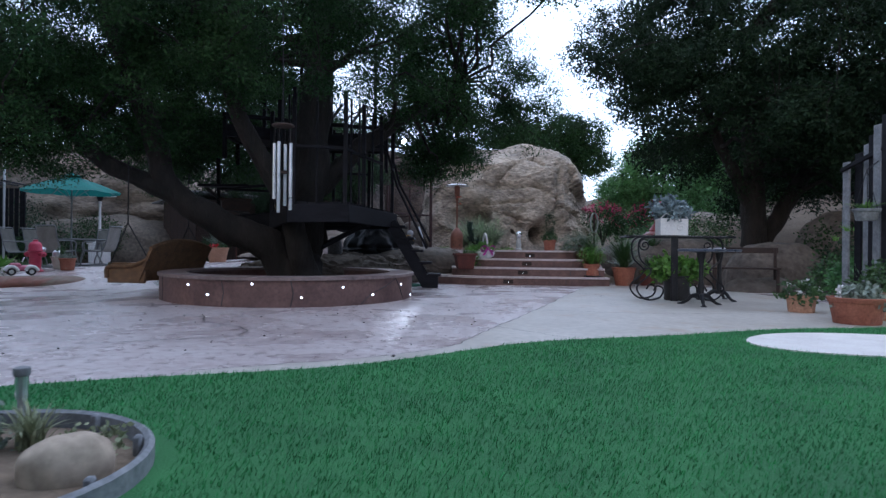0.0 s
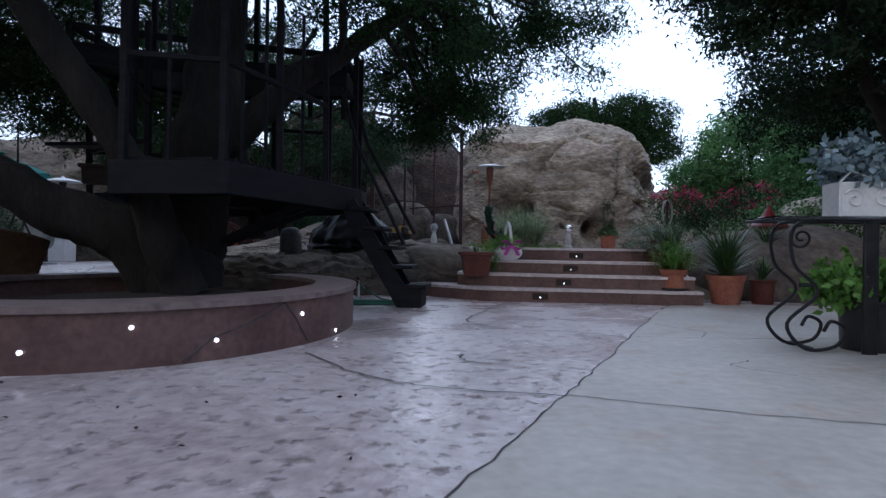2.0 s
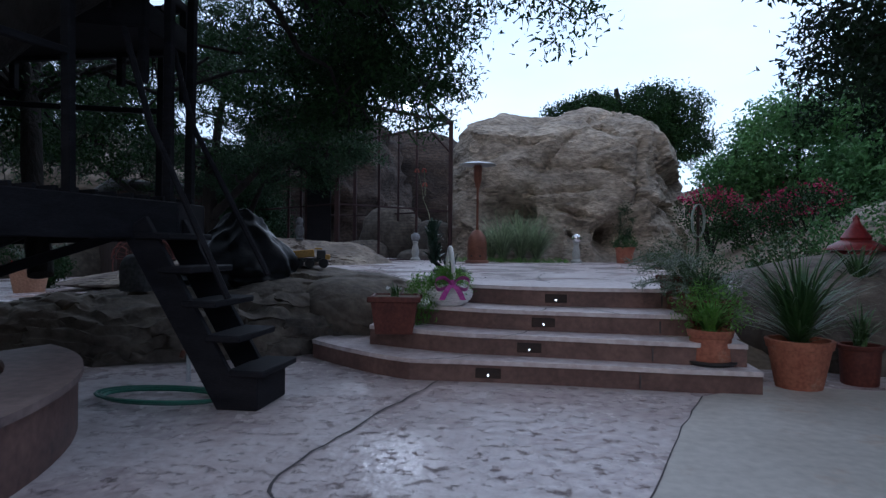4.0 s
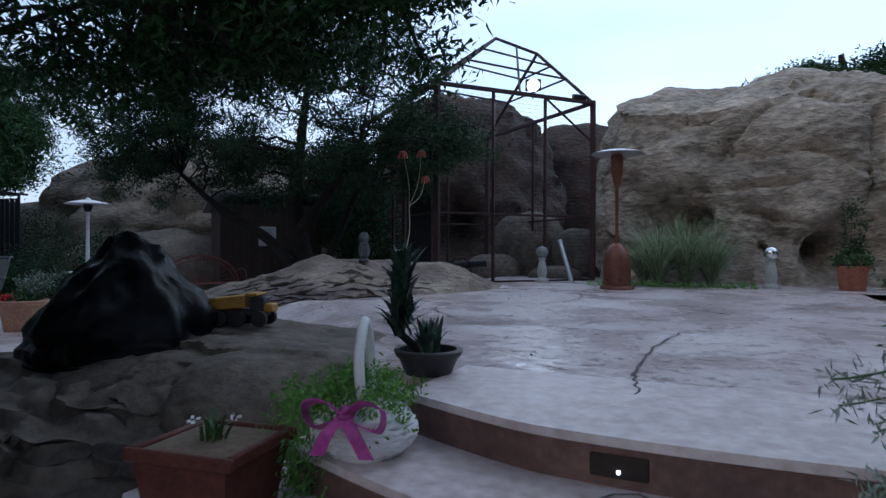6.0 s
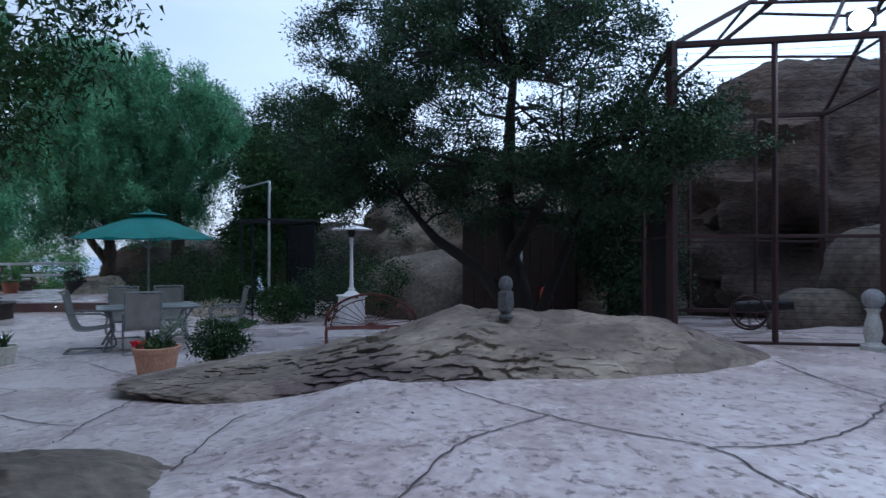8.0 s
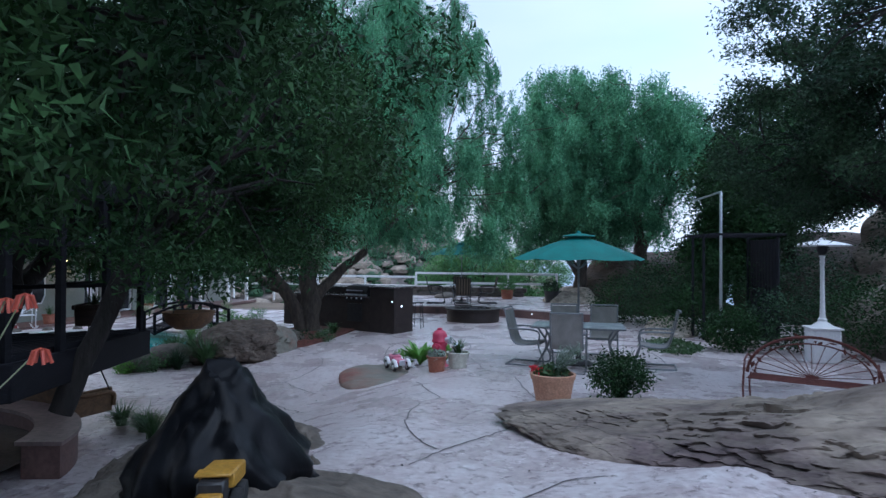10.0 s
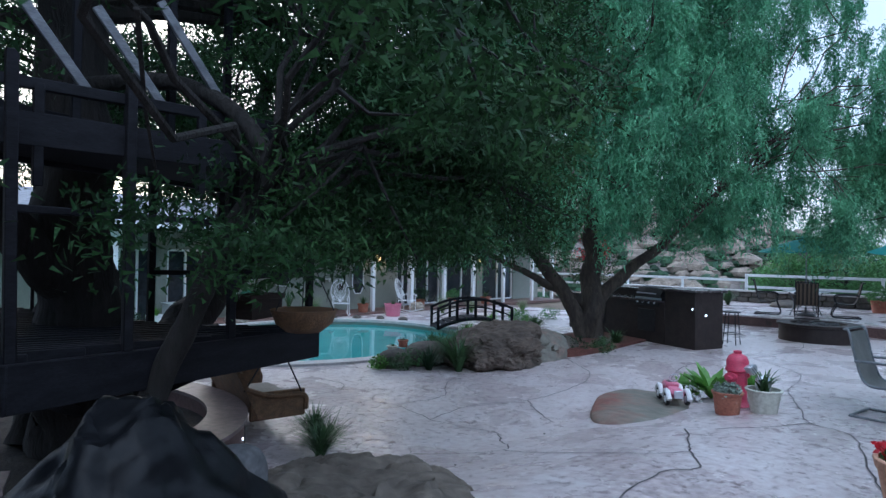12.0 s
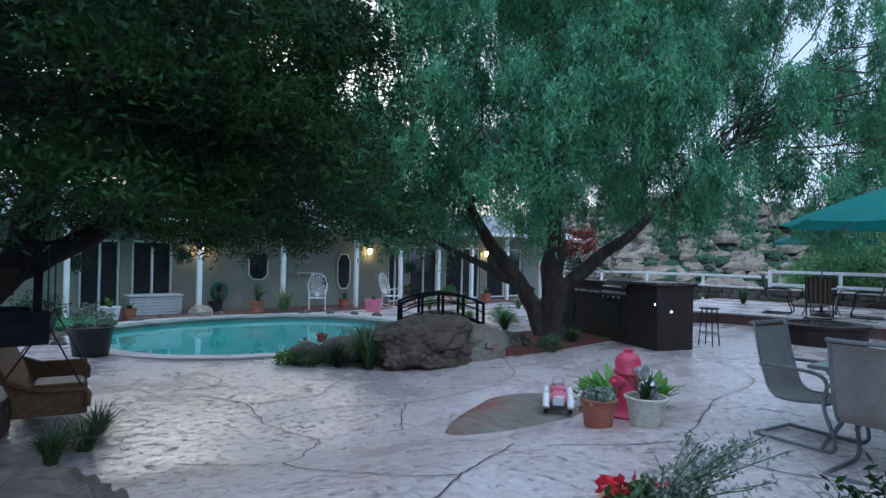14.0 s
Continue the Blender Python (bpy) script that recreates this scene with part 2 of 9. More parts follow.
M_PEPPER = mat("pepper_tree_leaves", (0.04, 0.135, 0.068), (0.17, 0.40, 0.215), 1.5, 0.6, 0.0, 30.0, island=0.3, translucent=0.3, spec=0.25)
M_BRIGHT = mat("bright_shrub_leaves", (0.06, 0.16, 0.055), (0.13, 0.29, 0.09), 0.9, 0.55, 0.0, 30.0, island=0.35, translucent=0.3)
M_STRAP = mat("strap_leaves", (0.03, 0.075, 0.025), (0.07, 0.14, 0.045), 3.0, 0.45, 0.0, 30.0, island=0.3, translucent=0.15)
M_LIME = mat("lime_leaves", (0.09, 0.22, 0.035), (0.16, 0.33, 0.06), 3.0, 0.5, 0.0, 30.0, island=0.3, translucent=0.25)
M_FOUNTAIN = mat("fountain_grass_blades", (0.13, 0.20, 0.10), (0.42, 0.50, 0.33), 3.0, 0.6, 0.0, 30.0, island=0.5, translucent=0.2)
M_DRYGRASS = mat("pale_grass_blades", (0.19, 0.23, 0.12), (0.42, 0.44, 0.30), 3.0, 0.7, 0.0, 30.0, island=0.35, translucent=0.2)
M_SILVER = mat("silver_green_leaves", (0.16, 0.21, 0.17), (0.28, 0.33, 0.28), 3.0, 0.6, 0.0, 30.0, island=0.3)
M_BLUELEAF = mat("blue_grey_leaves", (0.13, 0.19, 0.22), (0.24, 0.31, 0.34), 3.0, 0.55, 0.0, 30.0, island=0.3)
M_REDRUST = mat("red_rusted_iron", (0.10, 0.032, 0.028), (0.17, 0.058, 0.046), 5.0, 0.75, 0.3, 50.0, metal=0.2, dist=0.004)
M_RED = mat("red_petals", (0.50, 0.012, 0.025), (0.66, 0.03, 0.05), 8.0, 0.5, 0.0, 40.0, island=0.25, translucent=0.2)
M_MAGENTA = mat("magenta_petals", (0.40, 0.012, 0.10), (0.58, 0.03, 0.15), 6.0, 0.5, 0.0, 40.0, island=0.3, translucent=0.25)
M_VIOLET = mat("purple_petals", (0.30, 0.03, 0.22), (0.42, 0.07, 0.30), 6.0, 0.5, 0.0, 40.0, island=0.25)
M_WHITEFL = mat("white_petals", (0.70, 0.70, 0.70), (0.8, 0.8, 0.8), 6.0, 0.5, 0.0, 40.0)
M_TERRA = mat("terracotta", (0.28, 0.095, 0.06), (0.38, 0.15, 0.095), 5.0, 0.85, 0.25, 40.0, spot=(0.42, 0.27, 0.20), spot_scale=4.0, dist=0.004)
M_TERRA_PALE = mat("pale_terracotta", (0.50, 0.27, 0.17), (0.58, 0.34, 0.23), 5.0, 0.8, 0.2, 40.0, dist=0.004)
M_PLASTIC_RED = mat("red_brown_plastic_pot", (0.085, 0.026, 0.021), (0.125, 0.04, 0.03), 5.0, 0.6, 0.1, 40.0, dist=0.003, spec=0.3)
M_BLACKPOT = mat("black_plastic_pot", (0.018, 0.018, 0.02), (0.035, 0.034, 0.036), 6.0, 0.5, 0.1, 40.0, dist=0.003)
M_GLAZE = mat("pale_glazed_pot", (0.50, 0.50, 0.42), (0.60, 0.60, 0.52), 6.0, 0.35, 0.1, 30.0, dist=0.003)
M_DWOOD = mat("dark_stained_wood", (0.006, 0.006, 0.009), (0.017, 0.017, 0.022), 3.0, 0.75, 0.5, 35.0, stretch=(1, 1, 4), dist=0.008, spot=(0.06, 0.06, 0.07), spot_scale=5.0, spot_at=0.66, spec=0.2)
M_GREYWOOD = mat("weathered_grey_wood", (0.09, 0.095, 0.11), (0.17, 0.175, 0.19), 4.0, 0.7, 0.5, 35.0, stretch=(1, 1, 4), dist=0.004)
M_BWOOD = mat("brown_weathered_wood", (0.022, 0.014, 0.012), (0.05, 0.03, 0.023), 4.0, 0.8, 0.5, 35.0, stretch=(1, 1, 4), dist=0.006)
M_WICKER = mat("brown_wicker", (0.09, 0.05, 0.024), (0.18, 0.10, 0.048), 12.0, 0.7, 0.8, 70.0, dist=0.012)
M_IRON = mat("black_iron", (0.012, 0.013, 0.016), (0.03, 0.03, 0.034), 10.0, 0.5, 0.3, 60.0, metal=0.4, dist=0.004)
M_RUST = mat("rusty_steel", (0.030, 0.015, 0.017), (0.058, 0.028, 0.028), 5.0, 0.75, 0.3, 50.0, metal=0.2, dist=0.004)
M_ALU = mat("satin_aluminium", (0.62, 0.65, 0.70), (0.72, 0.75, 0.80), 6.0, 0.32, 0.05, 60.0, metal=0.9, dist=0.002)
M_WHITE = mat("white_paint", (0.72, 0.73, 0.75), (0.82, 0.82, 0.83), 3.0, 0.5, 0.1, 40.0, spot=(0.55, 0.54, 0.52), spot_scale=3.0, spot_at=0.66, dist=0.003)
M_COPPER = mat("brown_copper_heater_paint", (0.13, 0.05, 0.032), (0.19, 0.078, 0.048), 5.0, 0.45, 0.15, 40.0, metal=0.4, dist=0.004)
M_TEAL = mat("teal_canvas", (0.012, 0.17, 0.15), (0.02, 0.22, 0.195), 4.0, 0.8, 0.2, 90.0, dist=0.003, translucent=0.25)
M_TAUPE = M_SLING = mat("taupe_mesh_sling", (0.21, 0.20, 0.185), (0.28, 0.265, 0.245), 6.0, 0.7, 0.3, 140.0, dist=0.003)
M_GREYFR = M_CHAIRFR = mat("grey_chair_frame", (0.17, 0.18, 0.19), (0.24, 0.25, 0.26), 6.0, 0.42, 0.1, 60.0, metal=0.5, dist=0.002)


def stripes(name, dark, pale):
    """Woven cloth with lengthwise stripes."""
    m = mat(name, pale, pale, 6.0, 0.75, 0.2, 120.0, dist=0.003)
    n, l = m.node_tree.nodes, m.node_tree.links
    bsdf = n["Principled BSDF"]
    old = bsdf.inputs["Base Color"].links[0].from_socket
    tc = n.new("ShaderNodeTexCoord")
    wave = n.new("ShaderNodeTexWave")
    wave.bands_direction = "Y"
    wave.inputs["Scale"].default_value = 3.2
    ramp = n.new("ShaderNodeValToRGB")
    ramp.color_ramp.elements[0].position, ramp.color_ramp.elements[1].position = 0.42, 0.5
    mix = n.new("ShaderNodeMixRGB")
    mix.inputs["Color1"].default_value = (*dark, 1)
    l.new(tc.outputs["Object"], wave.inputs["Vector"])
    l.new(wave.outputs["Fac"], ramp.inputs["Fac"])
    l.new(ramp.outputs["Color"], mix.inputs["Fac"])
    l.new(old, mix.inputs["Color2"])
    l.new(mix.outputs["Color"], bsdf.inputs["Base Color"])
    return m


M_STRIPE = stripes("brown_striped_sling", (0.03, 0.024, 0.02), (0.16, 0.12, 0.085))
M_TABLEGL = mat("frosted_table_glass", (0.55, 0.60, 0.62), (0.64, 0.69, 0.70), 4.0, 0.15, 0.0, 60.0)
M_COVER = mat("black_vinyl_cover", (0.0025, 0.0027, 0.0036), (0.006, 0.0064, 0.0085), 4.0, 0.46, 0.5, 9.0, rough2=0.36, dist=0.02, spec=0.17)
M_YELLOW = mat("yellow_enamel", (0.40, 0.21, 0.025), (0.48, 0.27, 0.04), 6.0, 0.45, 0.15, 40.0, spot=(0.25, 0.15, 0.06), spot_scale=9.0, dist=0.002)
M_RUBBER = mat("black_rubber", (0.015, 0.015, 0.016), (0.03, 0.03, 0.03), 9.0, 0.8, 0.3, 60.0, dist=0.003)
M_HYD = mat("faded_red_hydrant_paint", (0.46, 0.035, 0.085), (0.58, 0.07, 0.13), 5.0, 0.5, 0.25, 50.0, dist=0.004)
M_PINK = mat("pink_toy_enamel", (0.60, 0.17, 0.26), (0.68, 0.23, 0.32), 6.0, 0.35, 0.05, 40.0)
# cream wall toned down: tree and porch shade is put into the colour
M_STUCCO = mat("cream_stucco_darkened_for_shade", (0.21, 0.225, 0.195), (0.27, 0.28, 0.25), 0.7, 0.9, 0.5, 60.0, spot=(0.34, 0.33, 0.30), spot_scale=0.8, dist=0.006)
M_ROOF = mat("grey_roof_shingle", (0.18, 0.18, 0.20), (0.28, 0.28, 0.30), 4.0, 0.9, 0.5, 30.0, dist=0.01)
M_DARKGL = mat("dark_window_glass", (0.02, 0.024, 0.03), (0.035, 0.04, 0.048), 2.0, 0.06, 0.0, 10.0)
M_STONEV = mat("brown_stone_counter", (0.016, 0.011, 0.01), (0.035, 0.025, 0.022), 6.0, 0.55, 0.5, 40.0, dist=0.01, spec=0.3)
M_GRANITE = mat("dark_granite_top", (0.05, 0.042, 0.045), (0.10, 0.085, 0.085), 9.0, 0.25, 0.1, 120.0, dist=0.002)
M_HOSE = mat("green_hose", (0.02, 0.11, 0.075), (0.035, 0.16, 0.11), 6.0, 0.45, 0.1, 60.0)
M_WATER = glass("pool_water", (0.62, 0.93, 0.90), 0.03)
M_POOL = mat("teal_pool_plaster", (0.15, 0.52, 0.52), (0.22, 0.62, 0.60), 1.5, 0.7, 0.2, 20.0)
M_COPING = mat("pale_pool_coping", (0.46, 0.43, 0.42), (0.56, 0.53, 0.51), 3.0, 0.6, 0.3, 25.0, dist=0.006)
M_GLASS = glass("clear_glass", (0.92, 0.97, 0.96), 0.03)
M_LED = glow("lit_step_light", (0.9, 0.95, 1.0), 4.5)
M_WARM = glow("lit_lantern_glass", (1.0, 0.62, 0.20), 18.0)
M_FLOOD = glow("lit_floodlight_lens", (0.9, 0.96, 1.0), 45.0)
M_ORANGE = mat("orange_bloom", (0.33, 0.05, 0.03), (0.42, 0.085, 0.045), 6.0, 0.5, 0.0, 40.0, island=0.2)
M_EXT = mat("red_cylinder_paint", (0.45, 0.06, 0.03), (0.55, 0.09, 0.05), 5.0, 0.4, 0.05, 40.0)
M_PAPER = mat("weathered_sign_board", (0.50, 0.52, 0.54), (0.62, 0.64, 0.65), 5.0, 0.7, 0.1, 40.0, spot=(0.35, 0.36, 0.38), spot_scale=7.0)
M_BLUE = mat("blue_table_top", (0.05, 0.065, 0.10), (0.09, 0.11, 0.155), 5.0, 0.3, 0.1, 50.0)
M_REDGLZ = mat("red_glazed_lantern", (0.13, 0.012, 0.014), (0.19, 0.02, 0.022), 5.0, 0.4, 0.1, 40.0)
M_CREAMST = mat("pale_carved_stone", (0.34, 0.35, 0.34), (0.46, 0.47, 0.46), 6.0, 0.8, 0.4, 40.0, dist=0.006)
M_GREYSTAT = mat("grey_painted_resin", (0.16, 0.17, 0.19), (0.27, 0.28, 0.30), 9.0, 0.7, 0.6, 40.0, dist=0.008)
M_GREYBOX = mat("grey_plastic_storage", (0.40, 0.42, 0.44), (0.48, 0.50, 0.52), 4.0, 0.6, 0.1, 40.0)
M_HILL = mat("rocky_scrub_hillside", (0.075, 0.07, 0.066), (0.24, 0.19, 0.165), 0.30, 0.95, 1.0, 0.9, spot=(0.03, 0.05, 0.032), spot_scale=0.10, dist=1.5, spot_at=0.50, cracks=0.38, mottle=0.6)
# distance haze is painted into the plain's pale blue colour
M_FARLAND = mat("far_plain_painted_haze", (0.34, 0.41, 0.50), (0.42, 0.49, 0.58), 0.004, 0.95, 0.0, 0.05)


# ---- mesh helpers: every function gives (verts, faces) ----
def merge(*parts):
    vs, fs = [], []
    for v, f in parts:
        o = len(vs)
        vs.extend(v)
        fs.extend([tuple(i + o for i in q) for q in f])
    return vs, fs


def moved(g, m):
    return [tuple(m @ Vector(v)) for v in g[0]], g[1]


def cbox(x, y, z, sx, sy, sz, b=0.008):
    """A box with chamfered edges; x, y, z is its middle."""
    b = min(b, sx * 0.3, sy * 0.3, sz * 0.3)
    bm = bmesh.new()
    bmesh.ops.create_cube(bm, size=1, matrix=Matrix.Translation((x, y, z)) @ Matrix.Diagonal((sx, sy, sz, 1)))
    bmesh.ops.bevel(bm, geom=bm.edges[:], offset=b, segments=1, affect="EDGES", profile=0.5)
    bm.verts.index_update()
    g = [tuple(v.co) for v in bm.verts], [tuple(v.index for v in f.verts) for f in bm.faces]
    bm.free()
    return g


def lathe(profile, seg=24, x=0, y=0, z=0, wob=0.0):
    """Turn a list of (radius, height) round the z axis."""
    vs, fs = [], []
    for i, (r, h) in enumerate(profile):
        for k in range(seg):
            a = 2 * math.pi * k / seg
            rr = max(r, 0.0005) * (1 + wob * math.sin(3 * a + i))
            vs.append((x + rr * math.cos(a), y + rr * math.sin(a), z + h))
    for i in range(len(profile) - 1):
        for k in range(seg):
            k2 = (k + 1) % seg
            fs.append((i * seg + k, i * seg + k2, (i + 1) * seg + k2, (i + 1) * seg + k))
    fs.append(tuple(range(seg))[::-1])
    fs.append(tuple(range((len(profile) - 1) * seg, len(profile) * seg)))
    return vs, fs


def tube(points, radii, seg=8):
    """A round bar along points; radii is one number or one for each point."""
    pts = [Vector(p) for p in points]
    if isinstance(radii, (int, float)):
        radii = [radii] * len(pts)
    vs, fs = [], []
    side = None
    for i, p in enumerate(pts):
        d = (pts[min(i + 1, len(pts) - 1)] - pts[max(i - 1, 0)])
        d = d.normalized() if d.length > 1e-9 else Vector((0, 0, 1))
        if side is None:
            side = d.orthogonal().normalized()
        side = (side - d * side.dot(d))
        side = side.normalized() if side.length > 1e-6 else d.orthogonal().normalized()
        up = d.cross(side)
        for k in range(seg):
            a = 2 * math.pi * k / seg
            vs.append(tuple(p + (side * math.cos(a) + up * math.sin(a)) * radii[i]))
    for i in range(len(pts) - 1):
        for k in range(seg):
            k2 = (k + 1) % seg
            fs.append((i * seg + k, i * seg + k2, (i + 1) * seg + k2, (i + 1) * seg + k))
    fs.append(tuple(range(seg))[::-1])
    fs.append(tuple(range((len(pts) - 1) * seg, len(pts) * seg)))
    return vs, fs


def curve_points(points, n=6):
    """A smooth line through points (Catmull-Rom)."""
    p = [Vector(q) for q in points]
    p = [p[0] * 2 - p[1]] + p + [p[-1] * 2 - p[-2]]
    out = []
    for i in range(1, len(p) - 2):
        for k in range(n):
            t = k / n
            out.append(0.5 * ((2 * p[i]) + (p[i + 1] - p[i - 1]) * t + (2 * p[i - 1] - 5 * p[i] + 4 * p[i + 1] - p[i + 2]) * t * t + (3 * p[i] - p[i - 1] - 3 * p[i + 1] + p[i + 2]) * t ** 3))
    out.append(p[-2])
    return out


def bar(a, b, w=0.05, h=None, bevel=0.006):
    """A straight squared beam from a to b."""
    a, b = Vector(a), Vector(b)
    d = b - a
    g = cbox(0, 0, d.length / 2, w, h or w, d.length, bevel)
    q = d.to_track_quat("Z", "Y").to_matrix().to_4x4()
    return moved(g, Matrix.Translation(a) @ q)


def prism(outline, z0, z1):
    """A slab over an outline, counter-clockwise from above."""
    n = len(outline)
    vs = [(x, y, z0) for x, y in outline] + [(x, y, z1) for x, y in outline]
    fs = [tuple(range(n))[::-1], tuple(range(n, 2 * n))]
    fs += [(i, (i + 1) % n, n + (i + 1) % n, n + i) for i in range(n)]
    return vs, fs


def mesh_of(name, g, material, smooth=True, angle=40):
    me = bpy.data.meshes.new(name)
    if isinstance(g[0], np.ndarray):
        n, k = g[1].shape
        me.vertices.add(len(g[0]))
        me.vertices.foreach_set("co", g[0].astype(np.float32).ravel())
        me.loops.add(n * k)
        me.loops.foreach_set("vertex_index", g[1].astype(np.int32).ravel())
        me.polygons.add(n)
        me.polygons.foreach_set("loop_start", np.arange(0, n * k, k, dtype=np.int32))
        me.update(calc_edges=True)
    else:
        me.from_pydata(g[0], [], g[1])
        me.validate()
    me.materials.append(material)
    if smooth:
        me.shade_smooth()
        me.set_sharp_from_angle(angle=radians(angle))
    return me


def part(name, g, material, parent, label="", smooth=True, kind=""):
    """One mesh under a thing or a part."""
    ob = new(name, mesh_of(name, g, material, smooth))
    ob.parent = parent
    return tagged(ob, label, kind=kind)


def thing(name, label, category, m=None, group="", kind=""):
    """An Empty at the thing's base, which holds its parts."""
    ob = new(name)
    ob.empty_display_size = 0.1
    if m is not None:
        ob.matrix_basis = m
    return tagged(ob, label, category, group, kind)


def solid(name, g, material, label, category, m=None, group="", kind="", smooth=True, angle=40):
    ob = new(name, mesh_of(name, g, material, smooth, angle))
    if m is not None:
        ob.matrix_basis = m
    return tagged(ob, label, category, group, kind)


def smooth01(a, b, x):
    t = min(1.0, max(0.0, (x - a) / (b - a)))
    return t * t * (3 - 2 * t)


def level(x, y):
    """Height of the paved ground: the low patio, the terrace above the steps, the slope between them."""
    low = -0.13 * smooth01(-3.5, -7, x) * (1 - smooth01(11.0, 16.0, y) * 0.4) + 0.2 * smooth01(-9.5, -14.0, x) * smooth01(6.5, 9.5, y) * (1 - smooth01(14.0, 17.0, y))
    flat = 1.9 * smooth01(15.6, 17.5, y)
    top = 0.70 - 0.52 * min(1.0, max(0.0, (-1.0 - flat - x) / (8.0 - flat))) ** 0.6 - 0.025 * max(0.0, min(5.0, -9.0 - x))
    if x > -0.9:
        b = smooth01(13.65, 13.95, y)
    else:
        s = smooth01(-0.9, -3.0, x)
        b = smooth01(13.65 - 2.0 * s, 13.95 + 0.4 * s, y)
    z = low + (top - low) * b
    return z


# ---- ground, patio, lawn ----
POOL = (-9.7, 3.35, 3.75, 3.4)


def in_pool(x, y, grow=0.0):
    return (abs(x - POOL[0]) / (POOL[2] + grow)) ** 2.5 + (abs(y - POOL[1]) / (POOL[3] + grow)) ** 2.5 < 1


def far_height(x, y):
    """The land beyond the yard: level near by, falling away to the west, rising to the north and east."""
    z = level(x, y) - 0.08
    west = smooth01(-25.5, -70, x)
    z -= 22 * west
    r = math.hypot(x + 8, y - 10)
    z -= 45 * smooth01(120, 600, r)
    z += 2.4 * smooth01(27, 48, y) * (1 - west) * (1 - smooth01(150, 500, r)) * smooth01(-30, -8, x)
    z += 0.9 * smooth01(13.5, 20, y) * smooth01(4.6, 7.5, x)
    z += 1.6 * smooth01(7, 16, x) * (1 - smooth01(120, 400, r))
    return z


def grid_sheet(xs, ys, height, skip=None):
    vs, fs = [], []
    nx = len(xs)
    for y in ys:
        for x in xs:
            vs.append((x, y, height(x, y)))
    for j in range(len(ys) - 1):
        for i in range(nx - 1):
            if skip and skip((xs[i] + xs[i + 1]) / 2, (ys[j] + ys[j + 1]) / 2):
                continue
            fs.append((j * nx + i, j * nx + i + 1, (j + 1) * nx + i + 1, (j + 1) * nx + i))
    return vs, fs


def spaced(lo, hi, step, far, grow=1.35):
    out = list(np.arange(lo, hi + step / 2, step))
    d, a, b = step, lo, hi
    while b < far:
        d *= grow
        a, b = a - d, b + d
        out = [a] + out + [b]
    return [float(v) for v in out]


solid("ground", grid_sheet(spaced(-36, 22, 0.6, 2500), spaced(-12, 42, 0.6, 2500), far_height, lambda x, y: in_pool(x, y, 0.3)), M_SOIL, "dry soil ground falling away beyond the yard", "ground", kind="structure")
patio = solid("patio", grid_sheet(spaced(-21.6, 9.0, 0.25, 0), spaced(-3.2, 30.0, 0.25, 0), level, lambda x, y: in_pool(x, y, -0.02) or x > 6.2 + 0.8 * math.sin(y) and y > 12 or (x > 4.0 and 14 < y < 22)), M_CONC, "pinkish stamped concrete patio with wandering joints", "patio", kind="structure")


def crooked(points, seed, amount=0.014, n=7):
    rng = random.Random(seed)
    out = curve_points([(x, y, 0) for x, y in points], n)
    return [(p.x + rng.uniform(-amount, amount), p.y + rng.uniform(-amount, amount)) for p in out]


def joint(points, seed, lift=0.004, width=0.021):
    """A dark crooked joint lying in the concrete."""
    pts = crooked(points, seed)
    rng = random.Random(seed)
    vs, fs = [], []
    for i, (x, y) in enumerate(pts):
        x2, y2 = pts[min(i + 1, len(pts) - 1)]
        x1, y1 = pts[max(i - 1, 0)]
        d = Vector((x2 - x1, y2 - y1)).normalized()
        w = width * rng.uniform(0.65, 1.1) / 2
        for s in (-1, 1):
            px, py = x - d.y * w * s, y + d.x * w * s
            vs.append((px, py, level(px, py) + lift))
        if i:
            k = 2 * i
            fs.append((k - 2, k - 1, k + 1, k))
    return part("joint", (vs, fs), M_JOINT, patio, smooth=False)


# the tan panel beside the long crack
crack = [(-1.4, 3.45), (-0.9, 3.7), (-0.39, 3.98), (0.08, 4.44), (0.28, 4.98), (0.51, 5.61), (0.82, 6.42), (1.11, 7.26), (1.39, 8.02), (1.79, 9.2), (2.3, 10.7), (2.85, 12.15)]
edge_line = crooked(crack, 4, 0.014)
tan = edge_line[::-1] + [(-1.4, 3.0), (0.6, 3.2), (5.2, 3.2), (5.4, 9.0), (5.2, 12.6), (3.4, 12.6)]
solid("patio_panel", prism(tan, -0.05, 0.006), M_TAN, "smooth tan concrete panel of the patio", "patio", kind="structure", smooth=False)
joint(crack, 4, 0.009, 0.010)
for seed, pts in enumerate([
    [(1.11, 7.25), (1.36, 7.18), (2.02, 7.0), (2.7, 6.95), (3.9, 7.2)], [(0.51, 5.61), (0.74, 5.32), (1.03, 4.92)], [(1.79, 9.3), (3.0, 9.4), (4.2, 9.7)],
    [(2.35, 8.35), (2.2, 8.15), (2.45, 7.9)], [(2.2, 10.2), (2.5, 9.7), (2.4, 9.4)],
], 20):
    joint(pts, seed, 0.009, 0.009)
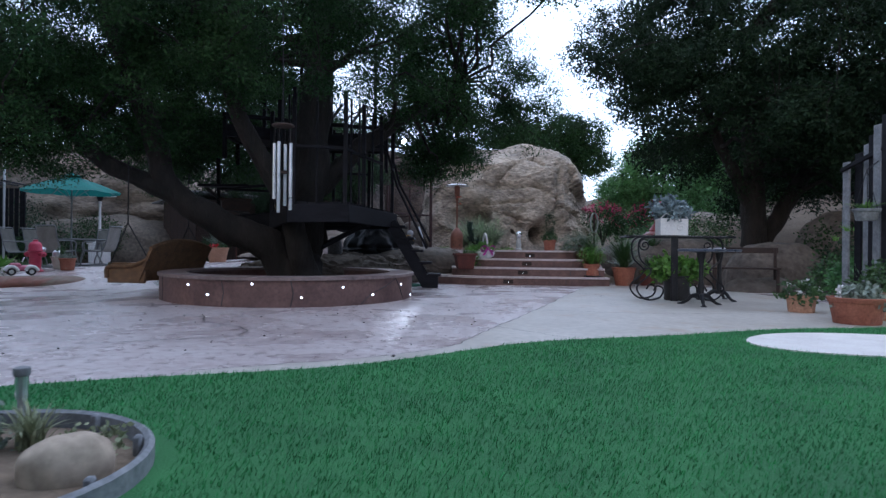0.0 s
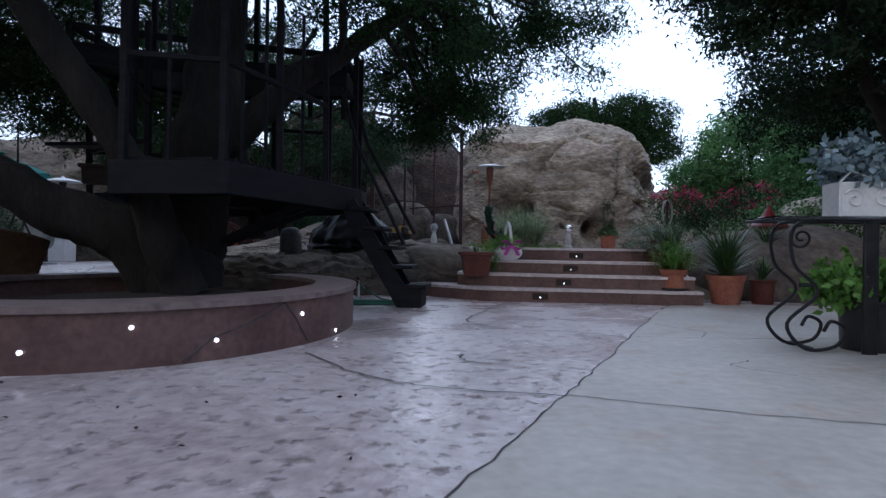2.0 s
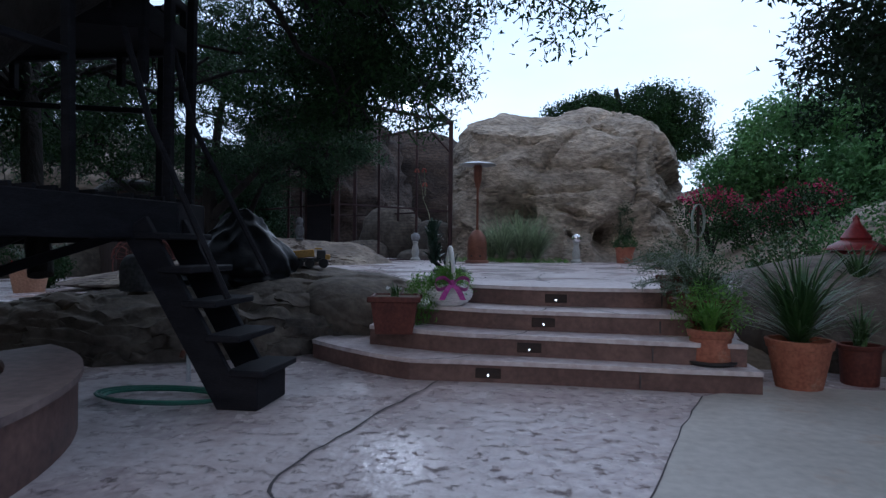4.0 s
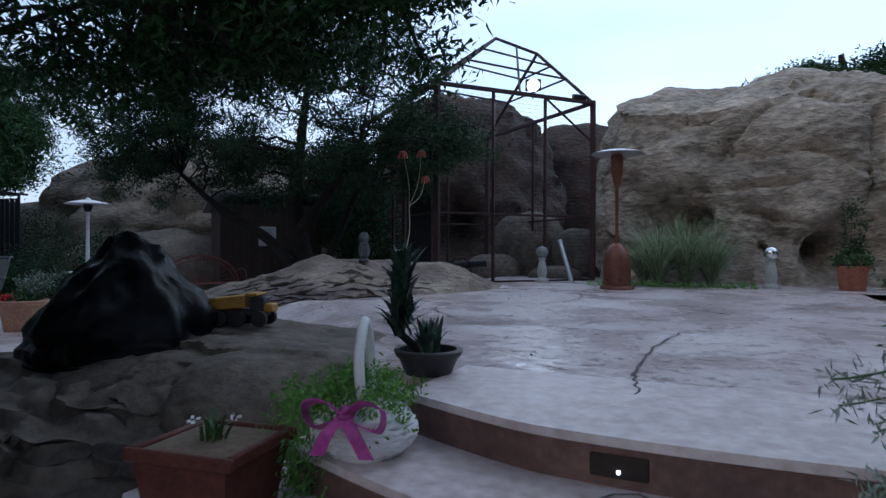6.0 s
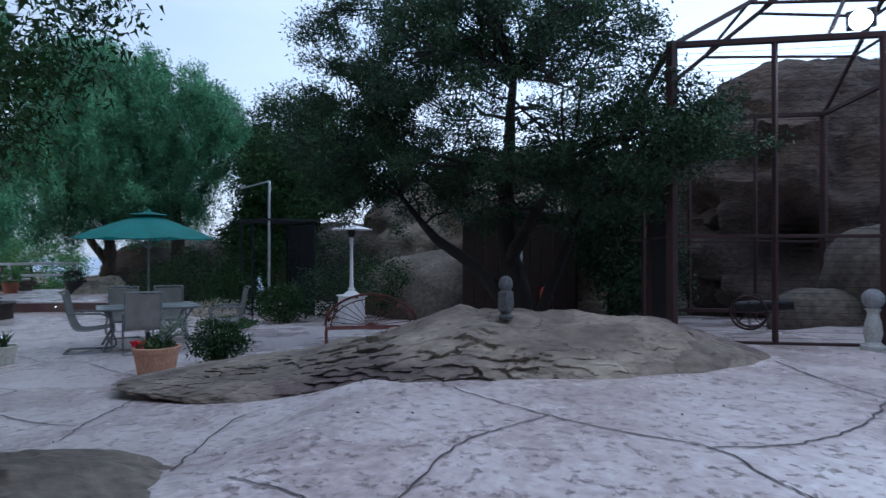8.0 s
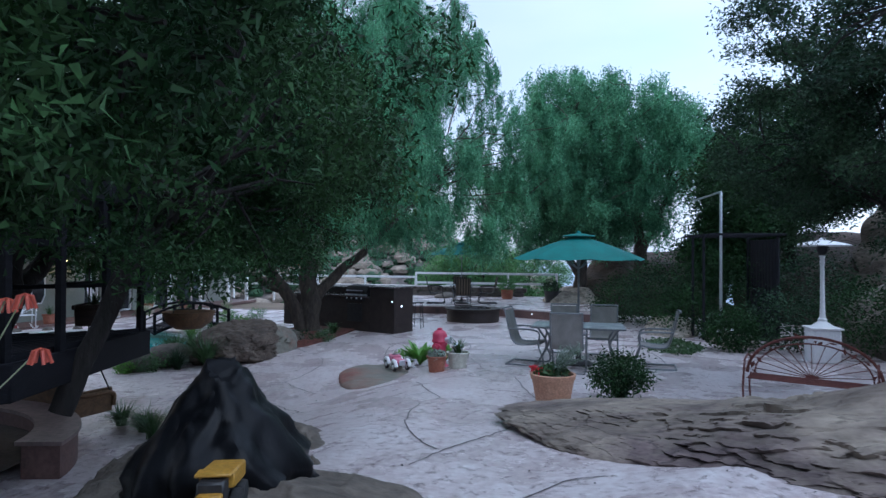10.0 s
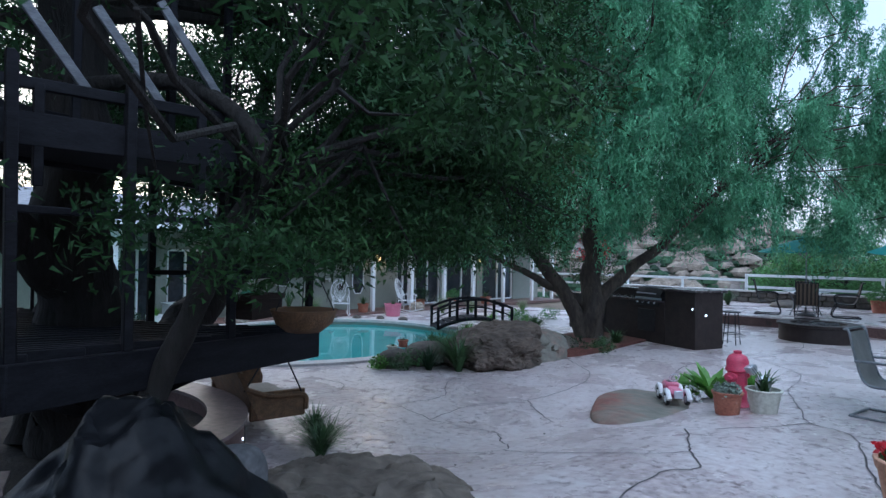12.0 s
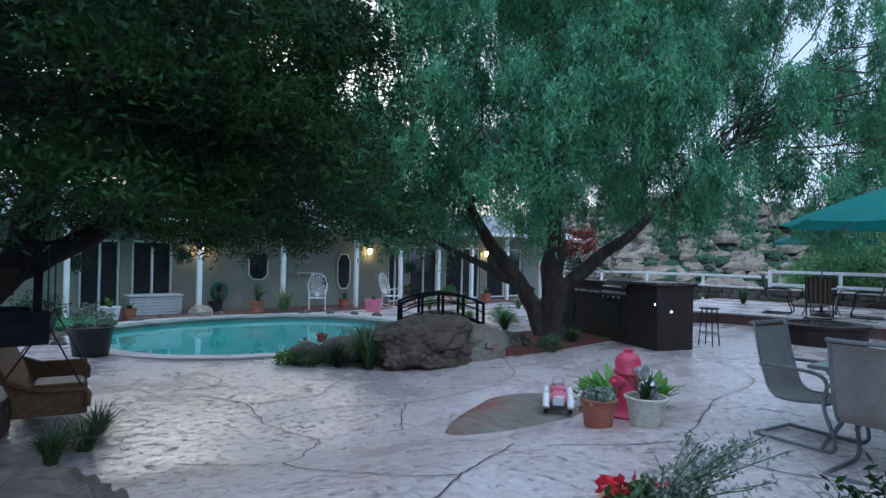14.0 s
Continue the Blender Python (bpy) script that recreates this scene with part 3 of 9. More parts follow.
for seed, pts in enumerate([
    [(0.93, 12.4), (0.63, 11.1), (0.48, 10.2), (0.72, 9.7), (0.96, 9.56), (1.34, 9.53), (1.79, 9.3)], [(-0.45, 8.18), (-0.06, 7.69), (0.27, 7.42), (0.57, 7.31), (1.11, 7.24)],
    [(-2.5, 6.4), (-2.2, 5.75), (-1.83, 5.45), (-1.61, 5.04), (-1.78, 4.76), (-2.6, 4.35)], [(-3.4, 7.3), (-4.6, 6.9), (-5.4, 6.0)],
    [(0.55, 8.3), (0.6, 8.05), (0.85, 8.0)],
    # terrace
    [(1.84, 13.6), (1.82, 14.0), (1.74, 14.5), (1.73, 15.3), (1.83, 16.2)], [(0.15, 16.12), (-0.32, 16.55), (-0.7, 17.05), (-0.84, 17.5), (-0.92, 17.9)], [(0.15, 16.12), (0.42, 16.2), (0.85, 16.16), (1.6, 15.9)],
    [(0.15, 16.12), (0.0, 15.85), (-0.2, 15.35)], [(0.15, 16.12), (-0.15, 16.03), (-0.54, 15.88), (-0.83, 15.7)], [(-2.2, 17.75), (-1.5, 17.8), (-0.92, 17.9), (-0.3, 18.08), (0.12, 18.27), (0.6, 18.1), (1.0, 17.98), (1.7, 17.85)],
    [(0.12, 18.27), (0.31, 18.75), (0.34, 19.25), (0.22, 19.9), (0.05, 20.4)], [(1.0, 16.35), (1.09, 16.74), (1.31, 17.1), (1.65, 17.6)], [(-1.42, 21.35), (-0.7, 20.87), (0.05, 20.5)], [(1.7, 17.85), (2.6, 18.6), (3.4, 20.2)], [(0.05, 20.4), (1.4, 20.9), (3.1, 20.6)],
    [(-1.26, 15.48), (-1.88, 15.73), (-2.6, 16.1), (-2.75, 16.4)], [(-2.73, 14.9), (-3.4, 15.08), (-3.85, 15.28), (-4.4, 15.5)],
    # slope down to the dining place and the plaza by the pool
    [(-6.5, 9.85), (-6.38, 10.5), (-6.3, 10.85), (-6.4, 11.35), (-6.48, 11.7), (-6.2, 12.0), (-5.78, 12.37), (-5.1, 11.75)], [(-5.78, 12.37), (-5.7, 12.9), (-5.75, 13.45), (-5.92, 13.9), (-6.2, 14.13)],
    [(-6.2, 14.13), (-5.75, 14.38), (-5.37, 14.24), (-4.47, 14.35), (-3.81, 14.6), (-3.28, 14.99)], [(-6.2, 14.13), (-6.6, 13.95), (-7.25, 13.65)], [(-8.15, 10.95), (-7.8, 11.3), (-7.4, 11.87)],
    [(-11.5, 9.25), (-11.0, 10.0), (-10.45, 10.6), (-9.4, 10.9), (-8.15, 10.95), (-7.3, 10.6), (-6.35, 10.75)], [(-8.9, 9.0), (-8.35, 9.18), (-7.83, 9.55), (-7.36, 9.95), (-6.5, 9.85)],
    [(-5.42, 7.94), (-5.62, 8.45), (-5.94, 8.67), (-6.47, 8.63), (-6.79, 8.2), (-6.65, 7.5)], [(-4.93, 9.31), (-5.4, 9.2), (-6.07, 8.96), (-6.5, 9.85)],
    [(-10.58, 13.72), (-9.3, 14.2), (-8.5, 14.5), (-8.2, 14.95), (-7.0, 15.3), (-6.0, 15.6)], [(-7.36, 13.9), (-7.9, 14.3), (-8.5, 14.5)],
    [(-10.6, 11.9), (-12.2, 11.6), (-13.6, 12.3)], [(-10.58, 13.72), (-12.4, 13.4), (-13.6, 12.3)], [(-13.6, 12.3), (-15.6, 12.6), (-17.4, 12.2)], [(-8.2, 14.95), (-8.6, 15.9), (-10.2, 17.6)], [(-10.2, 17.6), (-12.0, 17.4), (-14.4, 16.2)],
], 40):
    joint(pts, seed, 0.007, 0.017)

# leaves and small litter lying on the paving
rng = np.random.default_rng(5)
lv, lf = [], []
for i in range(110):
    if i < 90:
        x, y = rng.uniform(-3, 3), rng.uniform(14.5, 23)
        if rng.random() < 0.5:
            x, y = rng.uniform(-3.5, 0.5), rng.uniform(3.9, 7.5)
    else:
        x, y = rng.uniform(-9, -4.5), rng.uniform(7.5, 12.5)
    a, s = rng.uniform(0, 6.3), rng.uniform(0.004, 0.013)
    o = len(lv)
    for da, r in ((0, s * 1.5), (1.6, s * 0.6), (3.14, s * 1.5), (4.7, s * 0.6)):
        lv.append((x + r * math.cos(a + da), y + r * math.sin(a + da), level(x, y) + 0.012 + 0.006 * math.sin(da)))
    lf.append((o, o + 1, o + 2, o + 3))
solid("fallen_leaves", (lv, lf), M_BARK, "dry brown leaves scattered on the paving", "leaf litter", kind="stuff", smooth=False)


# lawn of artificial grass
def lawn_edge(x):
    return 4.1 + 0.42 * x + 0.28 * math.tanh(1.4 * (x - 0.2)) + 0.05 * math.sin(2.6 * x) - 0.017 * max(0, x) ** 2


lawn_outline = [(x, lawn_edge(x)) for x in np.arange(7.0, -7.01, -0.2)] + [(-7, -7), (7, -7)]
solid("lawn", prism(lawn_outline, -0.06, 0.018), M_TURF, "green artificial turf lawn with a curved edge", "lawn", kind="structure", smooth=False)


def blades(count, xr, yr, tall, inside, seed, base=0.015):
    rng = np.random.default_rng(seed)
    x, y = rng.uniform(*xr, count), rng.uniform(*yr, count)
    keep = np.array([inside(a, b) for a, b in zip(x, y)])
    x, y = x[keep], y[keep]
    n = len(x)
    ang, h, lean, w = rng.uniform(0, 2 * np.pi, n), tall * rng.uniform(0.6, 1.25, n), rng.uniform(0.1, 0.8, n), rng.uniform(0.0014, 0.003, n)
    la = rng.normal(-0.6, 0.9, n)
    v = np.zeros((n, 3, 3))
    v[:, 0] = np.stack([x + w * np.cos(ang), y + w * np.sin(ang), np.full(n, base)], 1)
    v[:, 1] = np.stack([x - w * np.cos(ang), y - w * np.sin(ang), np.full(n, base)], 1)
    v[:, 2] = np.stack([x + h * lean * np.cos(la), y + h * lean * np.sin(la), base + h], 1)
    return v.reshape(-1, 3), np.arange(n * 3).reshape(-1, 3)


def on_lawn(x, y):
    return y < lawn_edge(x) - 0.005 and ((x + 1.45) / 0.66) ** 2 + ((y - 1.72) / 0.66) ** 2 > 1 and ((x - 3.25) / 0.9) ** 2 + ((y - 4.66) / 0.6) ** 2 > 1


solid("grass", blades(190000, (-2.6, 4.6), (0.9, 6.3), 0.024, on_lawn, 3), M_BLADE, "short green artificial grass blades", "grass", kind="stuff", smooth=False)
solid("grass_far", blades(30000, (-6, 6.5), (-3, 6.3), 0.04, lambda x, y: on_lawn(x, y) and not (-2.6 < x < 4.6 and y > 0.9), 4), M_BLADE, "short green artificial grass blades", "grass", kind="stuff", smooth=False)
solid("sand_patch", prism([(3.25 + 0.9 * math.cos(a) * (1 + 0.07 * math.sin(2 * a)), 4.66 + 0.6 * math.sin(a)) for a in np.linspace(0, 2 * np.pi, 48, endpoint=False)], 0.0, 0.028), M_SAND, "white oval sand patch in the lawn", "sand", kind="structure", smooth=False)

# ---- round flower bed in the lawn ----
bed = thing("flower_bed", "round bed with grey plastic edging and dry plants", "flower bed")
ring = [(0.60, 0.0), (0.60, 0.075), (0.585, 0.085), (0.57, 0.075), (0.57, 0.0)]
part("edging", lathe(ring, 40, -1.45, 1.72), M_GREYSTAT, bed, "grey plastic edging")
part("soil", lathe([(0.57, 0.02), (0.3, 0.05), (0.02, 0.06)], 28, -1.45, 1.72), M_SOIL, bed)
for k in range(9):
    a = 2 * math.pi * k / 9 + 0.5
    part("peg", cbox(-1.45 + 0.55 * math.cos(a), 1.72 + 0.55 * math.sin(a), 0.05, 0.03, 0.03, 0.08), M_GREYSTAT, bed)
light = thing("garden_light", "small solar garden stake light with a steel cap", "garden light", pose(-1.53, 2.24, 0.02))
part("stake", tube([(0, 0, 0), (0, 0, 0.2)], 0.014), M_ALU, light)
part("lens", lathe([(0.02, 0.12), (0.023, 0.14), (0.023, 0.2), (0.02, 0.21)], 12), M_GLASS, light)
part("cap", lathe([(0.026, 0.205), (0.03, 0.215), (0.028, 0.235), (0.012, 0.24)], 14), M_GREYSTAT, light, "grey steel cap")


# ---- rocks ----
def rock_mesh(rx, ry, rz, seed, power=2.4, sub=5, rough=0.16, freq=0.9, cut=-0.45, dents=(), layers=0.0, turn=0.0, grain=0.012, taper=0.0, flaky=0.0, grooves=(), pits=None, plates=None):
    bm = bmesh.new()
    bmesh.ops.create_icosphere(bm, subdivisions=sub, radius=1)
    off = Vector((seed * 7.3, seed * 3.1, seed * 5.7))
    c, s = math.cos(radians(turn)), math.sin(radians(turn))
    for v in bm.verts:
        d = v.co.normalized()
        k = (abs(d.x) ** power + abs(d.y) ** power + abs(d.z) ** power) ** (-1 / power)
        p = Vector((d.x * rx, d.y * ry, d.z * rz)) * k
        q = p * freq + off
        size = min(rx, ry, rz * 1.5)
        n1 = noise.fractal(q * 0.7, 0.9, 2.1, 3)
        n2 = noise.ridged_multi_fractal(q * 1.6, 0.9, 2.2, 4, 1.0, 2.0) - 1.0
        n3 = noise.ridged_multi_fractal(p * 2.3 + off, 0.8, 2.3, 4, 1.0, 2.0) - 1.0
        p += d * size * (rough * n1 - rough * 0.32 * n2) - d * (grain if pits is None or p.x > pits else grain * 0.3) * n3
        if layers:
            p += Vector((d.x, d.y, 0)) * layers * (abs(math.sin(p.z * 3.4 + 1.2 * n1 + 0.6 * p.x / rx)) - 0.5)
        for (dx, dy, dz), r, depth in dents:
            g = (p - Vector((dx, dy, dz))).length / r
            if g < 1:
                p -= d * depth * (1 - g * g) ** 2
        if grooves and p.y < 0:
            wob = 0.12 * noise.noise(p * 1.3 + off)
            for (ax, az), (bx, bz), width, depth in grooves:
                ux, uz = bx - ax, bz - az
                k = min(1.0, max(0.0, ((p.x - ax) * ux + (p.z - az) * uz) / (ux * ux + uz * uz)))
                e = math.hypot(p.x - ax - ux * k + wob, p.z - az - uz * k + wob) / width
                if e < 1:
                    p -= d * depth * (1 - e) * (1 - 0.5 * k)
        if plates:
            # broken shingle-like plates, each tilted its own way, with open cracks between
            wide, tall, until = plates
            q = Vector((p.x * 0.6, p.y, p.z * 1.7)) / wide + off + 0.3 * noise.noise_vector(p / wide * 1.3 + off)
            near, cells = noise.voronoi(q)
            core = cells[0]
            lean = Vector((noise.cell(core * 5.1) - 0.5, noise.cell(core * 7.7 + off) - 0.5, noise.cell(core * 3.3) - 0.3))
            fade = (1 - smooth01(until - 0.25, until + 0.25, p.x / rx) * 0.75) * (0.25 + 0.95 * smooth01(-0.25, 0.3, noise.noise(p * 0.5 / wide ** 0.5 + off)))
            p += d * tall * fade * (noise.cell(core * 9.3 + off) - 0.6 + 1.9 * (q - core).dot(lean) - 0.35 * max(0.0, 1 - (near[1] - near[0]) / 0.06))
        if taper:
            p.z *= 1 - taper * max(0.0, -p.x / rx) ** 0.75
        if flaky and p.z > cut * rz:
            w = 0.5 * noise.noise(p * 1.7 + off) + 0.25 * noise.noise(p * 5 + off) + 0.35 * p.x / rx
            h = (p.z + 0.35 * w) / flaky
            f = h - math.floor(h)
            p.z += (min(1.0, max(0.0, (f - 0.5) * 4 + 0.5)) - f) * flaky * 0.75
        if p.z < cut * rz:
            p.z = cut * rz
        v.co = (p.x * c - p.y * s, p.x * s + p.y * c, p.z)
    bm.verts.index_update()
    g = [tuple(v.co) for v in bm.verts], [tuple(v.index for v in f.verts) for f in bm.faces]
    bm.free()
    return g


def rock(x, y, z, rx, ry, rz, seed, label, material=None, name="boulder", **kw):
    return solid(name, rock_mesh(rx, ry, rz, seed, **kw), material or M_ROCK, label, "boulder", pose(x, y, z), angle=60)


rock(2.62, 27.6, 1.6, 3.55, 3.6, 3.42, 3, "huge tan sandstone boulder with eroded hollows", power=3.4, sub=7, rough=0.10, freq=0.42, layers=0.05, cut=-0.5, grain=0.10, pits=1.3, plates=(1.5, 0.13, 2.0),
     grooves=[((-0.6, 1.9), (0.4, 3.0), 0.13, 0.37), ((-2.3, 0.9), (0.8, 1.05), 0.11, 0.34), ((-3.1, 1.4), (-1.6, 2.2), 0.12, 0.31), ((-1.6, 2.2), (-0.9, 2.8), 0.1, 0.24), ((2.0, 2.3), (1.8, 0.6), 0.16, 0.37), ((-1.2, 1.55), (1.4, 1.75), 0.09, 0.20), ((-0.3, 0.5), (1.6, 0.2), 0.12, 0.34), ((0.9, 1.7), (1.7, 1.2), 0.12, 0.31), ((-2.8, 0.1), (-1.9, -0.6), 0.12, 0.27), ((0.0, -0.2), (0.4, -1.0), 0.12, 0.31)],
     dents=[((-1.75, -3.3, 0.35), 0.8, 2.4), ((-1.35, -3.4, 0.42), 0.62, 1.6), ((-2.15, -3.2, 0.4), 0.5, 0.9), ((-2.7, -2.5, 0.5), 0.55, 1.0), ((-2.4, -1.6, 3.0), 2.0, -0.45), ((1.35, -3.4, -0.3), 0.85, 1.9), ((0.3, -3.4, 0.1), 0.5, 0.3), ((2.7, -2.3, 1.0), 1.3, 0.5)] + [((-1.2 + 0.28 * k, -3.3 + 0.12 * k, 0.9 + 0.3 * k), 0.42, 0.22) for k in range(9)] + [((0.4 + 0.5 * k, -3.3, 0.55 - 0.05 * k), 0.4, 0.28) for k in range(6)])
rock(-6.5, 31.4, 2.4, 3.1, 3.2, 4.3, 8, "tall sandstone outcrop behind the cage, shade in its dark colour", M_ROCK_DARK, power=2.8, sub=6, rough=0.13, freq=0.4, layers=0.12, cut=-0.6, grain=0.06, plates=(1.1, 0.12, 2.0), dents=[((0.9, -2.9, -0.4), 1.5, 2.2), ((-1.3, -2.9, 0.5), 1.1, 1.3), ((1.9, -2.4, 1.3), 0.9, 0.9), ((2.4, -2.2, -1.0), 0.8, 0.5), ((0.2, -3.0, 1.6), 0.8, 0.8)])
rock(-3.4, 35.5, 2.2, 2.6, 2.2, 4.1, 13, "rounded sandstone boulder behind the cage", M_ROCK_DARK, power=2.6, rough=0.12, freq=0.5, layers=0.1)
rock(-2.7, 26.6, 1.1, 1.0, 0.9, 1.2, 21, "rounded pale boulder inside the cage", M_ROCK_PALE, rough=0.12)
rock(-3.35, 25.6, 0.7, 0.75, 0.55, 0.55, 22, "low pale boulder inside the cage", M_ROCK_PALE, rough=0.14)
rock(-1.3, 26.3, 1.0, 0.7, 0.6, 0.9, 23, "grey boulder at the foot of the big rock", M_ROCK_GREY, rough=0.12)
rock(-1.6, 25.2, 0.65, 0.65, 0.5, 0.35, 24, "low grey boulder inside the cage", M_ROCK_GREY, rough=0.14)
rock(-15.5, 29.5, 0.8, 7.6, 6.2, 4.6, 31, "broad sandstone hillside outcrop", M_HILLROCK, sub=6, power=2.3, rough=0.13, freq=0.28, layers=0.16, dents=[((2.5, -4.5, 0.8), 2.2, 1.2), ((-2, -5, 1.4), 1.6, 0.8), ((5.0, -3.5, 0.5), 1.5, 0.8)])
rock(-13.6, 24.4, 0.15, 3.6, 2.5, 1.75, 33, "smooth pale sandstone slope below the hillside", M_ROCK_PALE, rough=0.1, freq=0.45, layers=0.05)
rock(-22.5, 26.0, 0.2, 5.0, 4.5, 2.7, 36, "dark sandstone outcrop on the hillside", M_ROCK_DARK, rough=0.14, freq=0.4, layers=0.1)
rock(-3.35, 18.65, 0.47, 3.7, 1.4, 0.74, 41, "low fissured sandstone slab rising from the terrace", M_ROCK_SLAB, "rock_slab", sub=8, power=1.9, rough=0.10, freq=0.8, turn=63, layers=0.03, grain=0.02, taper=0.88, plates=(0.13, 0.017, 0.25))
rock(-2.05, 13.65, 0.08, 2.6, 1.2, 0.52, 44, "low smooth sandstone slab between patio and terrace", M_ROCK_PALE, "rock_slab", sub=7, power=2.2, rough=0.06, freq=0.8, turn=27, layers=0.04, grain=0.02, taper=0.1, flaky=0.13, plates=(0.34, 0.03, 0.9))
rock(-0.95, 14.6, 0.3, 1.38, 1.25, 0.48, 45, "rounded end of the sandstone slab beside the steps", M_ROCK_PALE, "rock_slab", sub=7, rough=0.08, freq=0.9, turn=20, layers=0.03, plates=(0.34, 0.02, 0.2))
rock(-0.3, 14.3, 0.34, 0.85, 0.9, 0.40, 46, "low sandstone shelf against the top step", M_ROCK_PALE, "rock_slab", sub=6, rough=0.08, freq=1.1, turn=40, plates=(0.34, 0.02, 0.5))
rock(-8.5, 12.6, -0.1, 1.35, 0.72, 0.19, 47, "flat stone set in the patio with a rusty streak", M_FLATSTONE, "flat_stone", sub=6, rough=0.08, freq=1.2, turn=28)
rock(-10.25, 8.75, 0.02, 1.0, 0.78, 0.64, 51, "craggy brown garden boulder beside the pool", M_ROCK_BROWN, rough=0.2, freq=1.1, layers=0.14, sub=7, grain=0.05, taper=-0.25, plates=(0.34, 0.085, 1.0), dents=[((0.5, -0.6, -0.05), 0.45, 0.3), ((0.6, 0.4, 0.0), 0.5, 0.32), ((0.9, 0.0, 0.0), 0.4, 0.25), ((-0.3, 0.6, 0.1), 0.4, 0.2)])
rock(-11.3, 8.95, -0.04, 0.62, 0.5, 0.5, 55, "olive-brown garden boulder beside the mulch bed", M_FLATSTONE, rough=0.16, freq=1.2, sub=6, plates=(0.45, 0.025, 1.0))
rock(-9.2, 7.7, -0.05, 0.5, 0.4, 0.35, 52, "small dark garden boulder", M_ROCK_GREY)
rock(-8.5, 7.55, -0.1, 0.35, 0.3, 0.28, 53, "small dark garden boulder", M_ROCK_GREY)
rock(-11.8, 8.9, 0.0, 0.6, 0.5, 0.3, 54, "small tan garden boulder", M_ROCK_PALE)
rock(5.0, 14.3, 0.3, 1.6, 1.25, 0.75, 61, "grey-brown boulder behind the potted plants", M_ROCK_GREY, rough=0.12)
rock(6.2, 13.6, 0.2, 1.0, 0.8, 0.55, 62, "grey-brown boulder edging the planting bed", M_ROCK_GREY)
rock(8.4, 19.8, 1.1, 1.2, 1.0, 0.85, 63, "tan boulder under the flowering bush", M_ROCK)
rock(5.9, 11.2, 0.0, 0.75, 0.5, 0.28, 64, "low grey stone edging the patio", M_ROCK_GREY)
rock(6.6, 12.4, 0.25, 0.9, 0.7, 0.7, 66, "dark boulder under the oaks", M_ROCK_GREY)
rock(7.0, 9.9, 0.0, 0.8, 0.55, 0.35, 65, "low grey stone edging the patio", M_ROCK_GREY)
rock(9.0, 13.2, 0.5, 1.3, 1.0, 1.1, 67, "dark boulder under the oaks", M_ROCK_GREY)
rock(-1.05, 1.74, 0.07, 0.13, 0.085, 0.1, 71, "smooth tan stone in the flower bed", M_STONE_TAN, "garden_stone", rough=0.06, freq=3, turn=35)
rock(-1.55, 1.45, 0.06, 0.1, 0.08, 0.07, 72, "smooth tan stone in the flower bed", M_STONE_TAN, "garden_stone", rough=0.06, freq=3)
rock(-16.5, 18.3, -0.1, 1.4, 0.7, 0.6, 73, "brown rock bank beside the shrubs", M_ROCK)
rock(-24.6, 15.6, 0.0, 2.2, 1.4, 1.0, 74, "pale rock at the end of the fence", M_ROCK)
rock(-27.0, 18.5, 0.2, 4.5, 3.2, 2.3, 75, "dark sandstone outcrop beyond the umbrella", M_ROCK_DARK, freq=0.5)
rock(-14.4, 19.6, -0.1, 0.9, 0.5, 0.4, 76, "low rock edging the ivy bed", M_ROCK)


# ---- steps up to the terrace ----
steps = thing("garden_steps", "four curved concrete steps with red-brown risers", "steps", kind="structure")
STEP = [(12.25, 0.0, 0.175, -0.42, 3.32), (12.52, 0.175, 0.35, 0.18, 3.26), (12.9, 0.35, 0.525, 0.5, 3.22), (13.38, 0.525, 0.706, 0.88, 3.2)]
for k, (y0, z0, z1, xl, xr) in enumerate(STEP):
    front = []
    for i in range(25):
        u = i / 24
        x = xl + (xr - xl) * u
        bow = (4.2, 1.7, 1.0, 0.8)[k] * max(0, 0.3 - u) ** 1.3 + 0.10 * math.sin(3.3 * u + k) + 0.12 * max(0, u - 0.85) * (3 if k == 0 else 1)
        front.append((x, y0 + bow))
    back = [(xr, 14.25), (xl, 14.25)]
    part("riser", prism(front + back, z0 - 0.03, z1 - 0.035), M_RISER, steps, "red-brown stained riser", smooth=False)
    lip = [(x, y - 0.022) for x, y in front]
    tread = part("tread", prism(lip + [(xr + 0.01, 14.25), (xl - 0.01, 14.25)], z1 - 0.035, z1), M_TREAD, steps, "pale concrete tread", smooth=False)
    lx = [1.3, 1.62, 1.74, 1.86][k]
    u = (lx - xl) / (xr - xl)
    ly = y0 + 0.10 * math.sin(3.3 * u + k)
    lamp = part("step_light", cbox(lx, ly - 0.004, z0 + 0.075, 0.2, 0.014, 0.08, 0.004), M_BWOOD, steps, "small dark brown recessed step light")
    part("lens", lathe([(0.001, 0), (0.007, 0.002), (0.007, 0.006)], 10), M_LED, lamp).matrix_basis = pose(lx, ly - 0.012, z0 + 0.06, 90)
    x0, x1 = 1.95 + 0.1 * k, 2.1 + 0.12 * k
    part("joint", cbox(x1, 0, 0, 0.012, 0.012, 0.10, 0.002), M_JOINT, steps).matrix_basis = pose(0.35, y0 - 0.02 + 0.10 * math.sin(3.3 * (x1 + 0.35 - xl) / (xr - xl) + k), z0 + 0.07)

